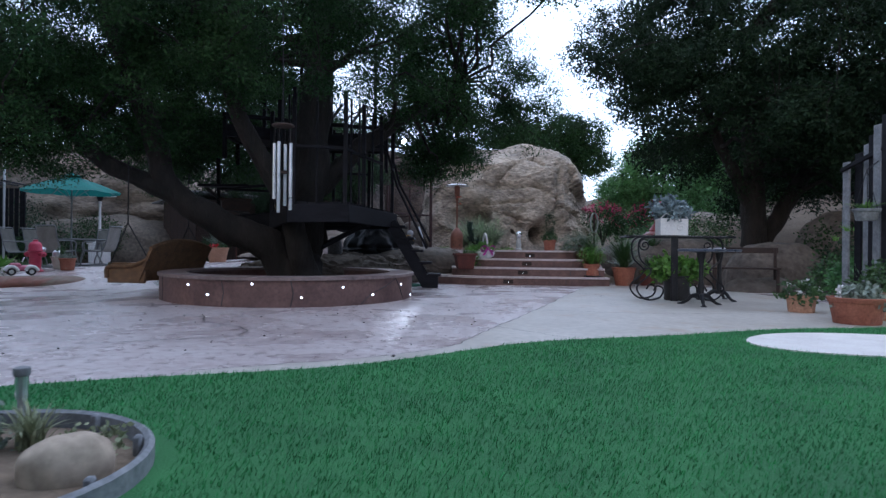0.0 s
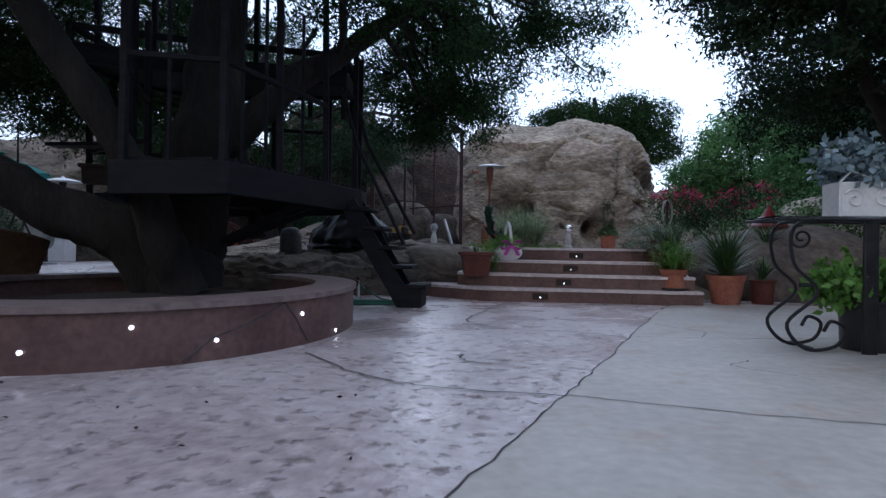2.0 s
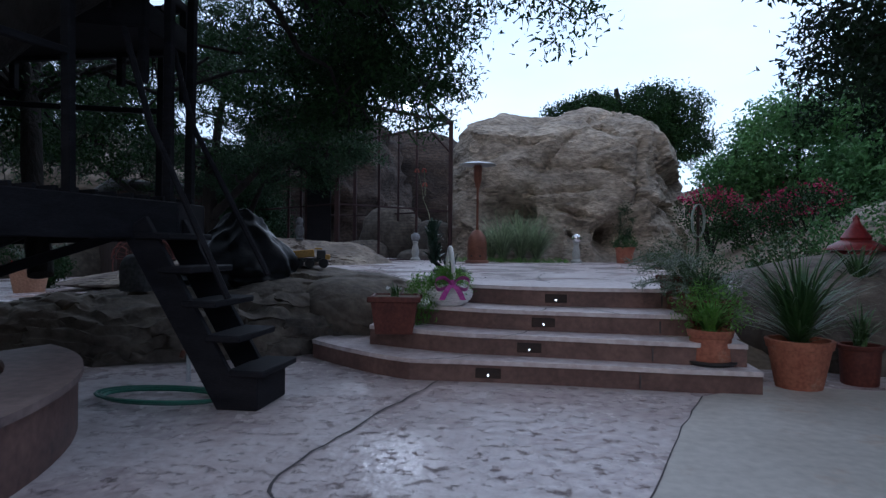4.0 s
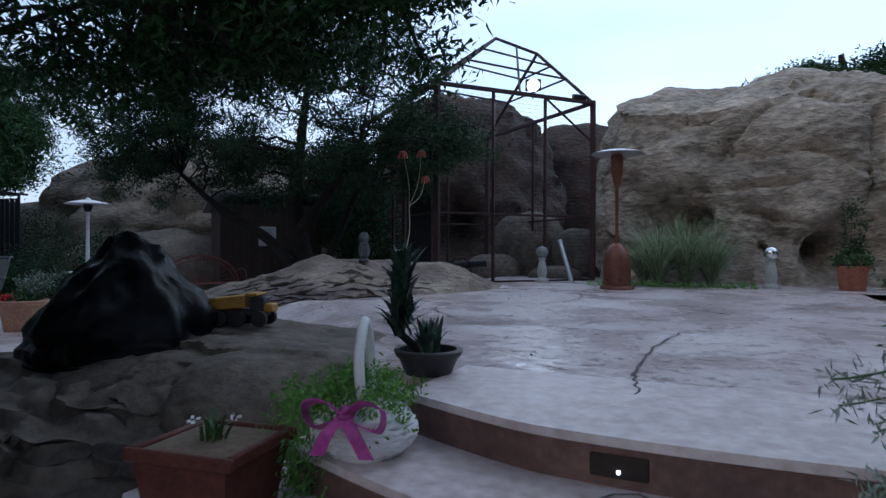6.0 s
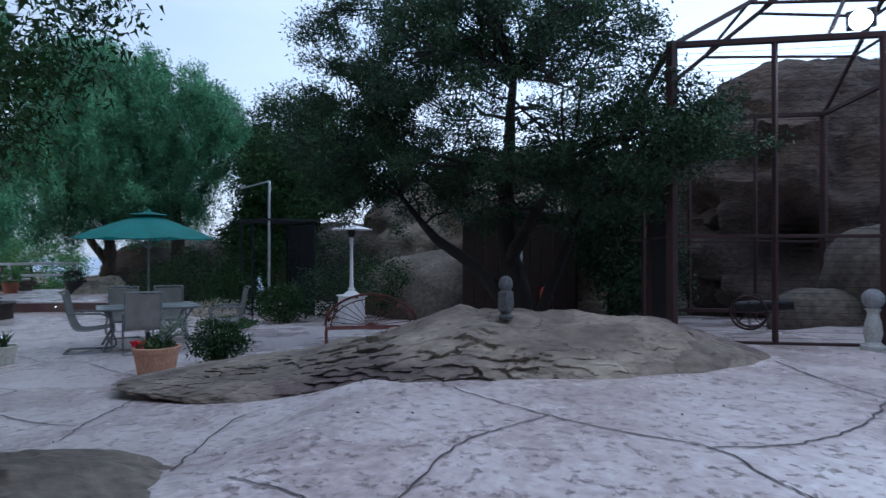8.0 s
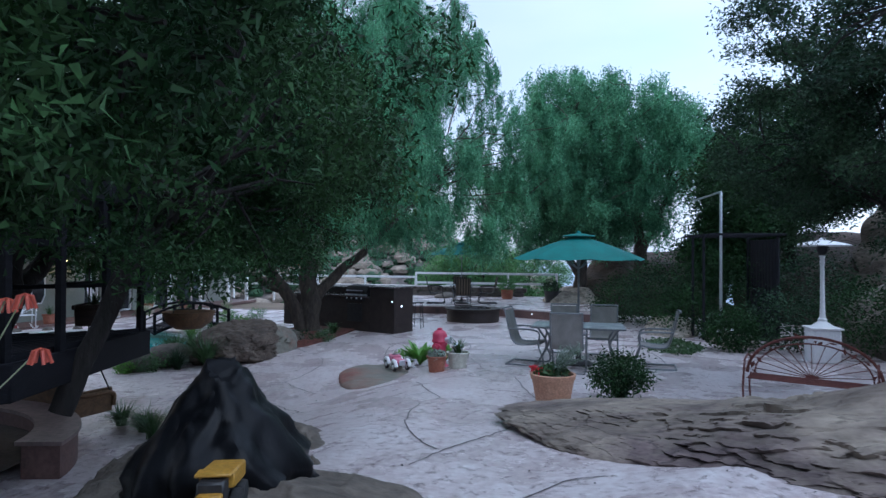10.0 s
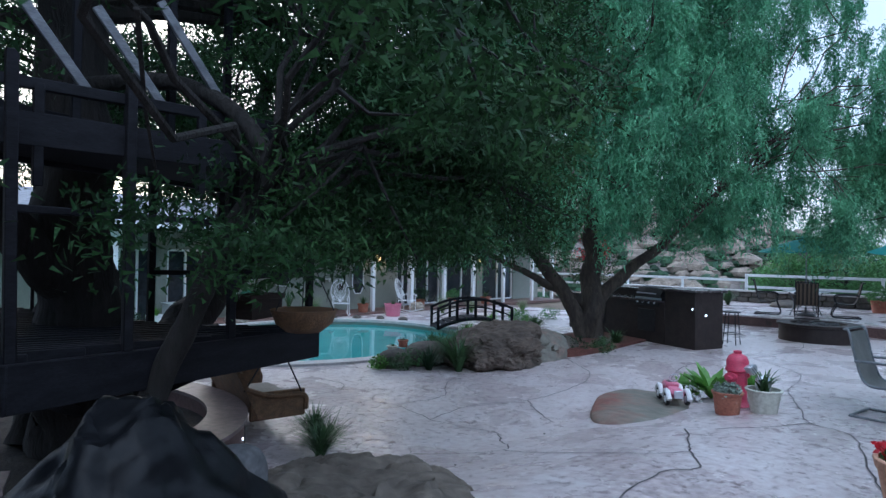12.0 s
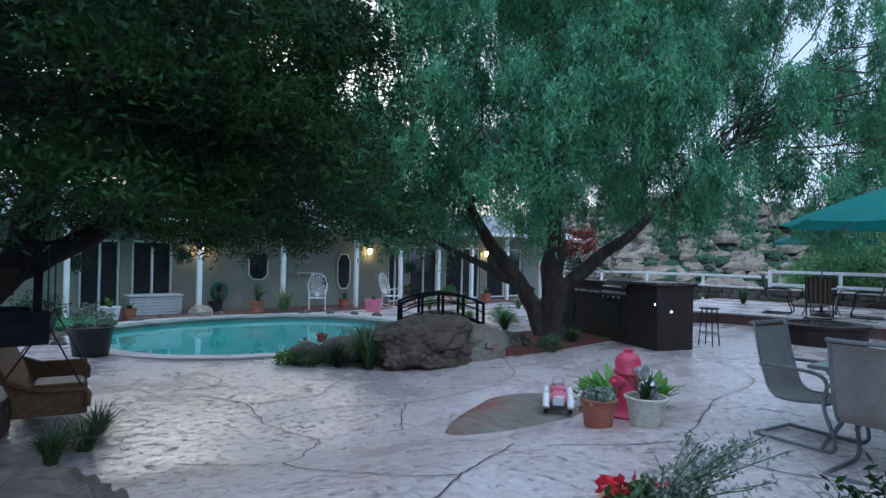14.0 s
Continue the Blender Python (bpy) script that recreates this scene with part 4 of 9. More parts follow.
for z, pts in ((0.525, [(1.70, 12.81), (1.89, 13.23), (2.18, 13.03), (2.39, 12.63)]), (0.35, [(1.26, 12.23), (1.46, 12.5), (1.66, 12.91)]), (0.175, [(0.6, 12.2), (0.9, 12.32), (1.15, 12.5)])):
    line = crooked(pts, 7)
    strip = []
    for i, (jx, jy) in enumerate(line):
        (x2, y2), (x1, y1) = line[min(i + 1, len(line) - 1)], line[max(i - 1, 0)]
        d = Vector((x2 - x1, y2 - y1)).normalized() * 0.006
        strip += [(jx - d.y, jy + d.x, z + 0.006), (jx + d.y, jy - d.x, z + 0.006)]
    part("joint", (strip, [(2 * i, 2 * i + 1, 2 * i + 3, 2 * i + 2) for i in range(len(line) - 1)]), M_JOINT, steps, smooth=False)

# ---- round planter of the big oak ----
planter = thing("tree_planter", "round red-brown concrete planter wall with small lights", "planter", kind="structure")
PX, PY, PR, OVAL, SKEW = -2.3, 9.34, 1.82, 1.197, radians(10.2)


def oval(r, a, z):
    """A point of the planter's oval ring."""
    u, w = r * math.cos(a), OVAL * r * math.sin(a)
    return PX + u * math.cos(SKEW) - w * math.sin(SKEW), PY + u * math.sin(SKEW) + w * math.cos(SKEW), z


def arc_wall(r0, r1, z0, z1, a0, a1, n=72):
    vs, fs = [], []
    for i in range(n + 1):
        a = radians(a0 + (a1 - a0) * i / n)
        for r, z in ((r1, z0), (r1, z1), (r0, z1), (r0, z0)):
            vs.append(oval(r, a, z))
    for i in range(n):
        for k in range(4):
            fs.append((4 * i + k, 4 * (i + 1) + k, 4 * (i + 1) + (k + 1) % 4, 4 * i + (k + 1) % 4))
    fs += [(3, 2, 1, 0), (4 * n, 4 * n + 1, 4 * n + 2, 4 * n + 3)]
    return vs, fs


part("wall", arc_wall(PR - 0.3, PR, -0.1, 0.32, -262, 58), M_RISER, planter, "red-brown stained concrete")
part("cap", arc_wall(PR - 0.34, PR + 0.025, 0.32, 0.36, -263, 59), M_CAP, planter, "worn brown concrete cap")
part("soil", moved(lathe([(PR - 0.3, 0.16), (1.0, 0.2), (0.02, 0.24)], 40), Matrix.Translation((PX, PY, 0)) @ Matrix.Rotation(SKEW, 4, "Z") @ Matrix.Diagonal((1, OVAL, 1, 1))), M_DARKSOIL, planter)


def on_wall(ang, z, out=0.002):
    return oval(PR + out, radians(ang), z)


for ang in (-150, -112, -86, 132):
    part("joint", tube([on_wall(ang, 0.0), on_wall(ang + 1, 0.17), on_wall(ang, 0.325)], 0.007, 5), M_JOINT, planter)
for pts in ([(-58, 0.01), (-53, 0.13), (-45, 0.21), (-37, 0.31)], [(-37, 0.31), (-34, 0.2), (-30, 0.02)]):
    part("joint", tube([on_wall(a, z) for a, z in pts], 0.006, 5), M_JOINT, planter)
for ang, z in ((-128, 0.29), (-118, 0.18), (-100, 0.32), (-82, 0.16), (-66, 0.27), (-52, 0.16), (-32, 0.26), (-18, 0.08), (128, 0.22)):
    x, y, zz = on_wall(ang, z, 0.004)
    facing = math.degrees(math.atan2(math.sin(radians(ang)) / OVAL, math.cos(radians(ang))) + SKEW)
    part("wall_light", lathe([(0.001, -0.006), (0.012, -0.004), (0.012, 0.004)], 10), M_LED, planter, "small lit round light").matrix_basis = pose(x, y, zz - 0.04, 0, 90, facing) @ pose(0, 0, 0, 180)


# ---- trees ----
def clump_centres(ells, n, rng, shell=0.5):
    """Places for clumps of leaves in a crown of several rounded masses."""
    vol = np.array([e[3] * e[4] * e[5] for e in ells])
    pick = rng.choice(len(ells), n, p=vol ** 0.7 / (vol ** 0.7).sum())
    d = rng.normal(size=(n, 3))
    d /= np.linalg.norm(d, axis=1)[:, None]
    r = rng.uniform(0, 1, n) ** (1 / 3) * (1 - shell) + shell * rng.uniform(0.6, 1.0, n)
    e = np.array(ells)[pick]
    return e[:, :3] + d * r[:, None] * e[:, 3:6] * rng.uniform(0.85, 1.12, n)[:, None]


def leaf_quads(pos, length, width, rng, droop=0.3, single=False):
    """A small folded leaf at every place."""
    n = len(pos)
    a = rng.normal(size=(n, 3))
    a[:, 2] -= droop
    a /= np.linalg.norm(a, axis=1)[:, None]
    b = np.cross(a, rng.normal(size=(n, 3)))
    b /= np.linalg.norm(b, axis=1)[:, None] + 1e-9
    L = length * rng.uniform(0.65, 1.3, n)[:, None]
    W = width * rng.uniform(0.7, 1.25, n)[:, None]
    if single:
        v = np.stack([pos + b * W, pos + a * L, pos - b * W], 1)
        return v.reshape(-1, 3), np.arange(3 * n).reshape(-1, 3)
    v = np.stack([pos, pos + a * L * 0.45 + b * W, pos + a * L, pos + a * L * 0.45 - b * W], 1)
    return v.reshape(-1, 3), np.arange(4 * n).reshape(-1, 4)


def limb(a, b, r0, r1, rng, sag=0.15, n=6):
    a, b = Vector(a), Vector(b)
    d = (b - a).length
    mid = [a.lerp(b, k / n) + Vector(rng.normal(size=3)) * d * 0.035 * (0 < k < n) + Vector((0, 0, sag * d * math.sin(math.pi * k / n))) for k in range(n + 1)]
    return tube(mid, [r0 + (r1 - r0) * k / n for k in range(n + 1)], 7)


def tree(name, label, trunks, ells, clumps, per, spread, leaf, material, seed, bark=None, limbs=40, weep=0.0, droop=0.3, twig=0.012, shell=0.5, flat=0.7, leaf_label="", groups=0, single=True, tuft=0.34):
    """trunks: lists of (x, y, z, radius); ells: rounded masses of the crown (x, y, z, rx, ry, rz)."""
    rng = np.random.default_rng(seed)
    bark = bark or M_BARK
    top = thing(name, label, "tree", pose(trunks[0][0][0], trunks[0][0][1], trunks[0][0][2]))
    inv = Matrix.Translation((-trunks[0][0][0], -trunks[0][0][1], -trunks[0][0][2]))
    forks = []
    for t in trunks:
        pts = curve_points([q[:3] for q in t], 6)
        rad = np.interp(np.linspace(0, len(t) - 1, len(pts)), range(len(t)), [q[3] for q in t])
        fine = curve_points([q[:3] for q in t], 14)
        rad_fine = np.interp(np.linspace(0, len(t) - 1, len(fine)), range(len(t)), [q[3] for q in t])
        bent = [p + noise.noise_vector(p * 1.7) * float(r) * 0.35 for p, r in zip(fine, rad_fine)]
        tv, tf = tube(bent, [float(r) for r in rad_fine], 22)
        rough_v = []
        for k, v in enumerate(tv):
            mid, v = bent[k // 22], Vector(v)
            out = v - mid
            ridge = noise.ridged_multi_fractal(Vector((v.x * 5, v.y * 5, v.z * 1.4)), 0.9, 2.1, 3, 1.0, 2.0) - 1.0
            rough_v.append(tuple(mid + out * (1 + 0.22 * noise.noise(v * 2.3) + 0.10 * ridge)))
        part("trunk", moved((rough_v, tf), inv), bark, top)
        forks += [(p, r) for p, r in list(zip(pts, rad))[len(pts) // 2:]]
    if groups:
        # leaves hang in tufts round the ends of the boughs, with gaps between them
        tufts = clump_centres(ells, groups, rng, shell)
        centres = np.repeat(tufts, clumps // groups, axis=0)
        centres = centres + rng.normal(size=centres.shape) * np.array([tuft, tuft, tuft * 0.65])
    else:
        centres = clump_centres(ells, clumps, rng, shell)
    wood = []
    ids = rng.choice(len(centres), min(limbs, len(centres)), replace=False)
    joints = []
    for i in ids:
        c = Vector(centres[i])
        p, r = min(forks, key=lambda f: (f[0] - c).length + 0.25 * max(0, f[0].z - c.z))
        wood.append(limb(p, c, min(float(r) * 0.42, 0.12), twig, rng, 0.06))
        joints.append(c)
        joints.append(Vector(p).lerp(c, 0.6))
    for c in centres[rng.choice(len(centres), min(limbs * 5, len(centres)), replace=False)]:
        c = Vector(c)
        p = min(joints, key=lambda q: (q - c).length)
        wood.append(tube([p, p.lerp(c, 0.5) + Vector(rng.normal(size=3)) * 0.06, c], [twig * 1.5, twig, twig * 0.5], 4))
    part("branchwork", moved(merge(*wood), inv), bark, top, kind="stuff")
    if weep:
        # hanging strings of small leaves
        n = per
        cc = np.repeat(centres, n, axis=0) + rng.normal(size=(len(centres) * n, 3)) * spread
        hang = weep * np.repeat(rng.uniform(0.35, 1.2, len(centres)), n) * rng.uniform(0.7, 1.1, len(cc))
        m = 7
        s = np.linspace(0.05, 1, m)
        sway = np.repeat(rng.normal(size=(len(centres), 1, 2)) * 0.12, n, axis=0) + rng.normal(size=(len(cc), 1, 2)) * 0.05
        pos = np.zeros((len(cc), m, 3))
        pos[:, :, 2] = cc[:, None, 2] - hang[:, None] * s
        pos[:, :, :2] = cc[:, None, :2] + sway * s[None, :, None]
        pos += rng.normal(size=pos.shape) * 0.03
        g = leaf_quads(pos.reshape(-1, 3), leaf[0], leaf[1], rng, 1.6, True)
    else:
        pos = np.repeat(centres, per, axis=0) + rng.normal(size=(len(centres) * per, 3)) * np.array([spread, spread, spread * flat])
        g = leaf_quads(pos, leaf[0], leaf[1], rng, droop, single)
    part("crown", moved_np(g, trunks[0][0]), material, top, leaf_label, smooth=False, kind="stuff")
    return top


def moved_np(g, o):
    return g[0] - np.array(o[:3]), g[1]


# the big oak in the round planter, with the tree house round it
tree("oak_tree", "large dark live oak growing through a tree house", [
    [(-2.5, 10.35, 0.2, 0.42), (-2.45, 10.4, 0.9, 0.36), (-2.3, 10.5, 2.0, 0.32), (-2.2, 10.7, 3.4, 0.26), (-2.3, 10.8, 5.2, 0.16)],
    [(-2.6, 10.25, 0.25, 0.3), (-2.95, 10.0, 0.8, 0.25), (-3.6, 9.6, 1.12, 0.22), (-4.15, 9.3, 1.6, 0.19), (-4.5, 9.1, 2.8, 0.14), (-5.0, 8.9, 4.2, 0.08)],
    [(-2.2, 9.85, 0.2, 0.2), (-2.3, 9.6, 0.9, 0.16), (-2.65, 9.15, 1.9, 0.14), (-3.1, 8.6, 3.0, 0.11), (-3.5, 8.2, 4.2, 0.08)],
    [(-2.3, 10.5, 1.6, 0.2), (-1.6, 10.9, 2.4, 0.15), (-0.8, 11.3, 3.1, 0.11), (0.3, 11.6, 3.9, 0.07)],
    [(-2.2, 10.7, 3.3, 0.07), (-2.7, 11.8, 3.2, 0.06), (-2.96, 12.5, 2.65, 0.065), (-2.74, 12.35, 2.0, 0.08), (-2.57, 12.2, 1.5, 0.085), (-2.34, 12.02, 0.8, 0.10)],
    [(-4.1, 9.35, 1.5, 0.16), (-4.9, 9.0, 1.9, 0.12), (-5.7, 8.8, 2.7, 0.09), (-6.4, 8.6, 3.4, 0.05)],
], [(-3.0, 9.6, 5.2, 3.7, 3.1, 2.2), (-5.8, 8.6, 4.0, 2.3, 2.3, 1.6), (-0.6, 9.9, 4.5, 1.7, 2.2, 1.4), (-4.6, 12.2, 3.9, 2.0, 1.7, 1.9), (-2.4, 6.9, 4.4, 2.6, 1.3, 1.3), (0.5, 11.9, 4.1, 1.6, 1.1, 1.1), (-0.5, 11.4, 3.4, 1.2, 0.9, 0.7), (-4.0, 13.4, 3.6, 1.1, 0.7, 1.0), (-6.6, 9.8, 3.4, 1.4, 1.7, 1.0), (-5.8, 11.7, 3.4, 1.6, 1.5, 1.25), (-5.6, 7.0, 3.5, 1.6, 1.1, 0.8), (-4.2, 12.9, 2.75, 1.3, 0.7, 0.75), (0.1, 13.1, 3.3, 0.8, 0.8, 0.8), (-0.1, 13.8, 2.95, 0.7, 0.6, 0.55), (0.05, 14.4, 3.0, 0.6, 0.55, 0.5), (1.3, 12.2, 4.1, 0.8, 0.8, 0.7), (-6.3, 10.8, 2.6, 1.3, 1.2, 0.85), (-5.4, 12.2, 2.65, 1.0, 1.0, 0.75), (-7.7, 9.0, 2.8, 1.4, 1.5, 0.95), (1.0, 9.2, 4.6, 1.0, 1.3, 0.9), (-0.3, 14.1, 3.3, 1.2, 0.8, 0.8), (-5.0, 8.4, 2.55, 1.6, 1.4, 0.75), (-6.6, 8.4, 2.4, 1.5, 1.4, 0.7), (-8.3, 8.0, 2.5, 1.1, 1.2, 0.65), (-4.8, 11.2, 2.7, 1.2, 0.8, 0.6), (-0.1, 13.6, 2.65, 0.8, 0.7, 0.45), (-0.5, 13.3, 2.5, 0.6, 0.5, 0.4), (0.3, 13.5, 2.9, 0.6, 0.6, 0.4), (-0.2, 13.2, 2.4, 0.8, 0.6, 0.35), (-6.6, 11.4, 2.15, 1.2, 0.9, 0.5), (-1.2, 11.6, 4.6, 1.4, 1.0, 1.1), (-0.4, 12.2, 5.2, 1.6, 1.2, 1.2), (1.6, 12.5, 3.5, 0.7, 0.6, 0.5), (0.9, 12.4, 3.4, 0.8, 0.7, 0.6), (0.2, 12.6, 3.2, 0.8, 0.7, 0.6), (-3.4, 8.0, 3.5, 1.4, 1.1, 0.8), (-2.4, 8.2, 3.4, 1.2, 1.0, 0.8), (-3.7, 12.75, 2.35, 1.1, 0.6, 0.45), (-2.5, 13.0, 2.12, 1.0, 0.5, 0.36), (-4.8, 12.3, 2.25, 1.0, 0.8, 0.45), (-5.9, 11.9, 2.2, 0.9, 0.9, 0.45), (-1.9, 14.6, 3.4, 1.1, 0.8, 0.7), (-0.8, 14.6, 3.6, 1.0, 0.7, 0.6), (-0.2, 14.3, 3.9, 1.1, 0.8, 0.6), (-0.2, 14.3, 2.75, 0.6, 0.5, 0.35), (0.3, 14.3, 2.75, 0.5, 0.5, 0.3), (1.9, 12.4, 4.5, 0.7, 0.6, 0.6), (-2.8, 14.2, 2.75, 0.8, 0.5, 0.35), (-5.4, 9.2, 4.4, 2.2, 2.2, 1.5), (-6.2, 10.6, 3.8, 1.7, 1.7, 1.2), (-5.4, 11.9, 3.8, 1.6, 1.4, 1.3), (-4.4, 12.3, 4.6, 1.6, 1.3, 1.2), (-3.6, 11.6, 5.4, 1.8, 1.6, 1.2)],
     6000, 80, 0.13, (0.066, 0.0125), M_OAK, 11, limbs=150, shell=0.45, groups=850, tuft=0.16)
tree("oak_tree", "spreading grey-green oak in front of the wire cage", [
    [(-5.75, 21.2, 0.4, 0.24), (-5.8, 21.25, 1.2, 0.2), (-5.9, 21.1, 2.0, 0.16), (-5.7, 21.0, 3.2, 0.11), (-5.4, 20.9, 4.6, 0.06)],
    [(-5.85, 21.1, 0.9, 0.13), (-6.4, 20.8, 1.6, 0.11), (-7.2, 20.5, 2.1, 0.08), (-8.2, 20.3, 2.9, 0.04)],
    [(-5.8, 21.1, 1.7, 0.11), (-5.0, 21.0, 2.4, 0.08), (-4.2, 20.9, 3.2, 0.05)],
    [(-5.6, 21.35, 0.4, 0.11), (-5.3, 21.6, 1.4, 0.08), (-4.9, 21.9, 2.6, 0.05)],
], [(-5.7, 20.9, 4.4, 3.1, 2.6, 1.9), (-7.9, 20.5, 3.7, 1.8, 1.7, 1.25), (-3.7, 21.3, 3.3, 1.5, 1.3, 1.0), (-5.9, 20.7, 5.8, 2.3, 2.0, 1.3), (-2.9, 21.5, 2.7, 0.9, 0.8, 0.55), (-6.2, 21.6, 2.9, 2.4, 1.5, 0.8), (-8.6, 19.4, 4.0, 1.6, 1.5, 1.3), (-7.5, 19.6, 5.4, 1.7, 1.5, 1.2), (-9.4, 20.4, 2.9, 1.0, 1.0, 0.7), (-3.4, 21.6, 3.4, 1.2, 1.0, 0.8), (-2.6, 21.8, 3.2, 0.8, 0.7, 0.6)],
     1640, 100, 0.12, (0.07, 0.014), M_OAK2, 12, limbs=120, shell=0.55, groups=410, tuft=0.17)
tree("pepper_tree", "tall weeping pepper tree with trailing light green leaves", [
    [(-13.6, 8.75, 0.05, 0.3), (-13.65, 8.7, 0.8, 0.26), (-13.8, 8.6, 1.8, 0.22), (-14.0, 8.4, 3.2, 0.16), (-14.1, 8.3, 5.2, 0.09)],
    [(-13.5, 8.65, 0.1, 0.2), (-13.1, 8.2, 1.2, 0.16), (-12.6, 7.7, 2.2, 0.12), (-12.0, 7.3, 3.6, 0.07)],
    [(-13.7, 8.7, 0.9, 0.17), (-14.3, 9.3, 1.7, 0.14), (-15.0, 10.0, 2.5, 0.1), (-15.8, 10.8, 3.6, 0.06)],
    [(-13.3, 8.4, 1.0, 0.11), (-12.5, 7.6, 1.6, 0.08), (-11.9, 7.0, 2.0, 0.05)],
], [(-13.6, 8.6, 6.0, 3.8, 3.6, 2.3), (-11.0, 7.4, 4.7, 2.5, 2.4, 1.5), (-15.6, 10.8, 4.9, 2.6, 2.8, 1.6), (-12.4, 10.8, 4.9, 2.2, 1.9, 1.4), (-16.6, 7.2, 4.8, 2.5, 2.5, 1.6), (-18.4, 12.4, 4.7, 2.2, 2.2, 1.4), (-10.0, 5.9, 4.3, 1.8, 1.7, 1.1), (-16.2, 9.4, 7.6, 3.6, 3.4, 1.7), (-19.4, 13.4, 6.2, 2.6, 2.4, 1.8), (-13.0, 10.4, 7.4, 3.0, 2.4, 1.5), (-10.6, 7.4, 3.5, 1.3, 1.2, 0.7), (-14.5, 9.4, 9.2, 3.6, 3.4, 1.6), (-11.6, 8.4, 7.4, 2.4, 2.2, 1.4), (-18.0, 10.6, 8.6, 2.8, 2.8, 1.6), (-10.8, 7.0, 3.3, 1.6, 1.5, 0.8), (-11.4, 10.0, 3.6, 1.5, 1.4, 0.7), (-14.2, 11.6, 3.5, 1.8, 1.6, 0.8), (-17.0, 12.8, 3.4, 1.8, 1.6, 0.8), (-9.6, 5.8, 3.1, 1.5, 1.4, 0.8), (-12.6, 6.4, 3.2, 1.7, 1.4, 0.8), (-17.6, 8.8, 3.5, 1.7, 1.6, 0.8), (-13.4, 4.6, 3.3, 1.8, 1.6, 0.8), (-16.2, 6.0, 3.4, 1.8, 1.6, 0.8)],
     4900, 13, 0.05, (0.12, 0.016), M_PEPPER, 13, bark=M_BARK2, limbs=130, weep=0.95, shell=0.6, groups=700, tuft=0.2)
tree("pepper_tree", "weeping pepper tree beyond the umbrella", [
    [(-24.0, 15.6, -0.2, 0.3), (-23.8, 15.7, 1.6, 0.24), (-23.5, 15.6, 3.4, 0.16), (-23.1, 15.4, 6.4, 0.08)],
    [(-23.7, 15.6, 1.5, 0.16), (-24.4, 14.8, 2.8, 0.12), (-25.0, 14.0, 4.0, 0.07)],
], [(-23.5, 15.4, 6.4, 3.0, 2.8, 2.2), (-24.4, 13.6, 5.0, 2.3, 2.4, 1.5), (-22.4, 16.6, 5.0, 2.2, 2.2, 1.8), (-22.8, 15.0, 8.4, 2.0, 2.0, 1.3), (-22.6, 14.4, 3.5, 2.2, 1.8, 0.8), (-24.0, 16.6, 3.6, 2.2, 2.0, 0.9)], 1440, 14, 0.12, (0.12, 0.02), M_PEPPER, 14, bark=M_BARK2, limbs=40, weep=0.9, groups=180, tuft=0.22)
tree("pepper_tree", "light green weeping pepper tree behind the pergola", [
    [(-22.4, 18.0, 0.2, 0.28), (-22.3, 17.9, 2.4, 0.22), (-22.0, 17.6, 7.0, 0.08)],
    [(-22.3, 17.9, 2.2, 0.16), (-21.2, 18.8, 4.4, 0.08)],
], [(-22.0, 17.2, 7.0, 3.0, 2.9, 2.4), (-21.0, 18.8, 5.4, 2.2, 2.0, 1.8), (-23.0, 15.8, 5.0, 2.2, 2.2, 1.8), (-21.4, 17.2, 4.2, 2.0, 1.8, 1.0)], 1500, 14, 0.10, (0.12, 0.022), M_PEPPER, 24, bark=M_BARK2, limbs=40, weep=0.9, groups=190, tuft=0.24)
tree("oak_tree", "dark oak on the hillside behind the pergola", [
    [(-20.5, 22.6, 0.3, 0.26), (-20.4, 22.5, 2.4, 0.2), (-20.2, 22.4, 6.0, 0.08)],
    [(-20.4, 22.5, 2.0, 0.16), (-19.0, 22.0, 3.8, 0.1)],
], [(-20.2, 22.2, 5.8, 2.8, 2.6, 2.2), (-18.4, 21.8, 4.6, 2.2, 2.0, 1.7), (-17.2, 20.6, 4.1, 2.0, 1.7, 1.6), (-19.0, 20.6, 2.8, 2.2, 1.6, 1.4), (-18.2, 20.2, 2.2, 1.8, 1.4, 1.2)], 1150, 76, 0.22, (0.12, 0.028), M_OAK, 15, limbs=34)
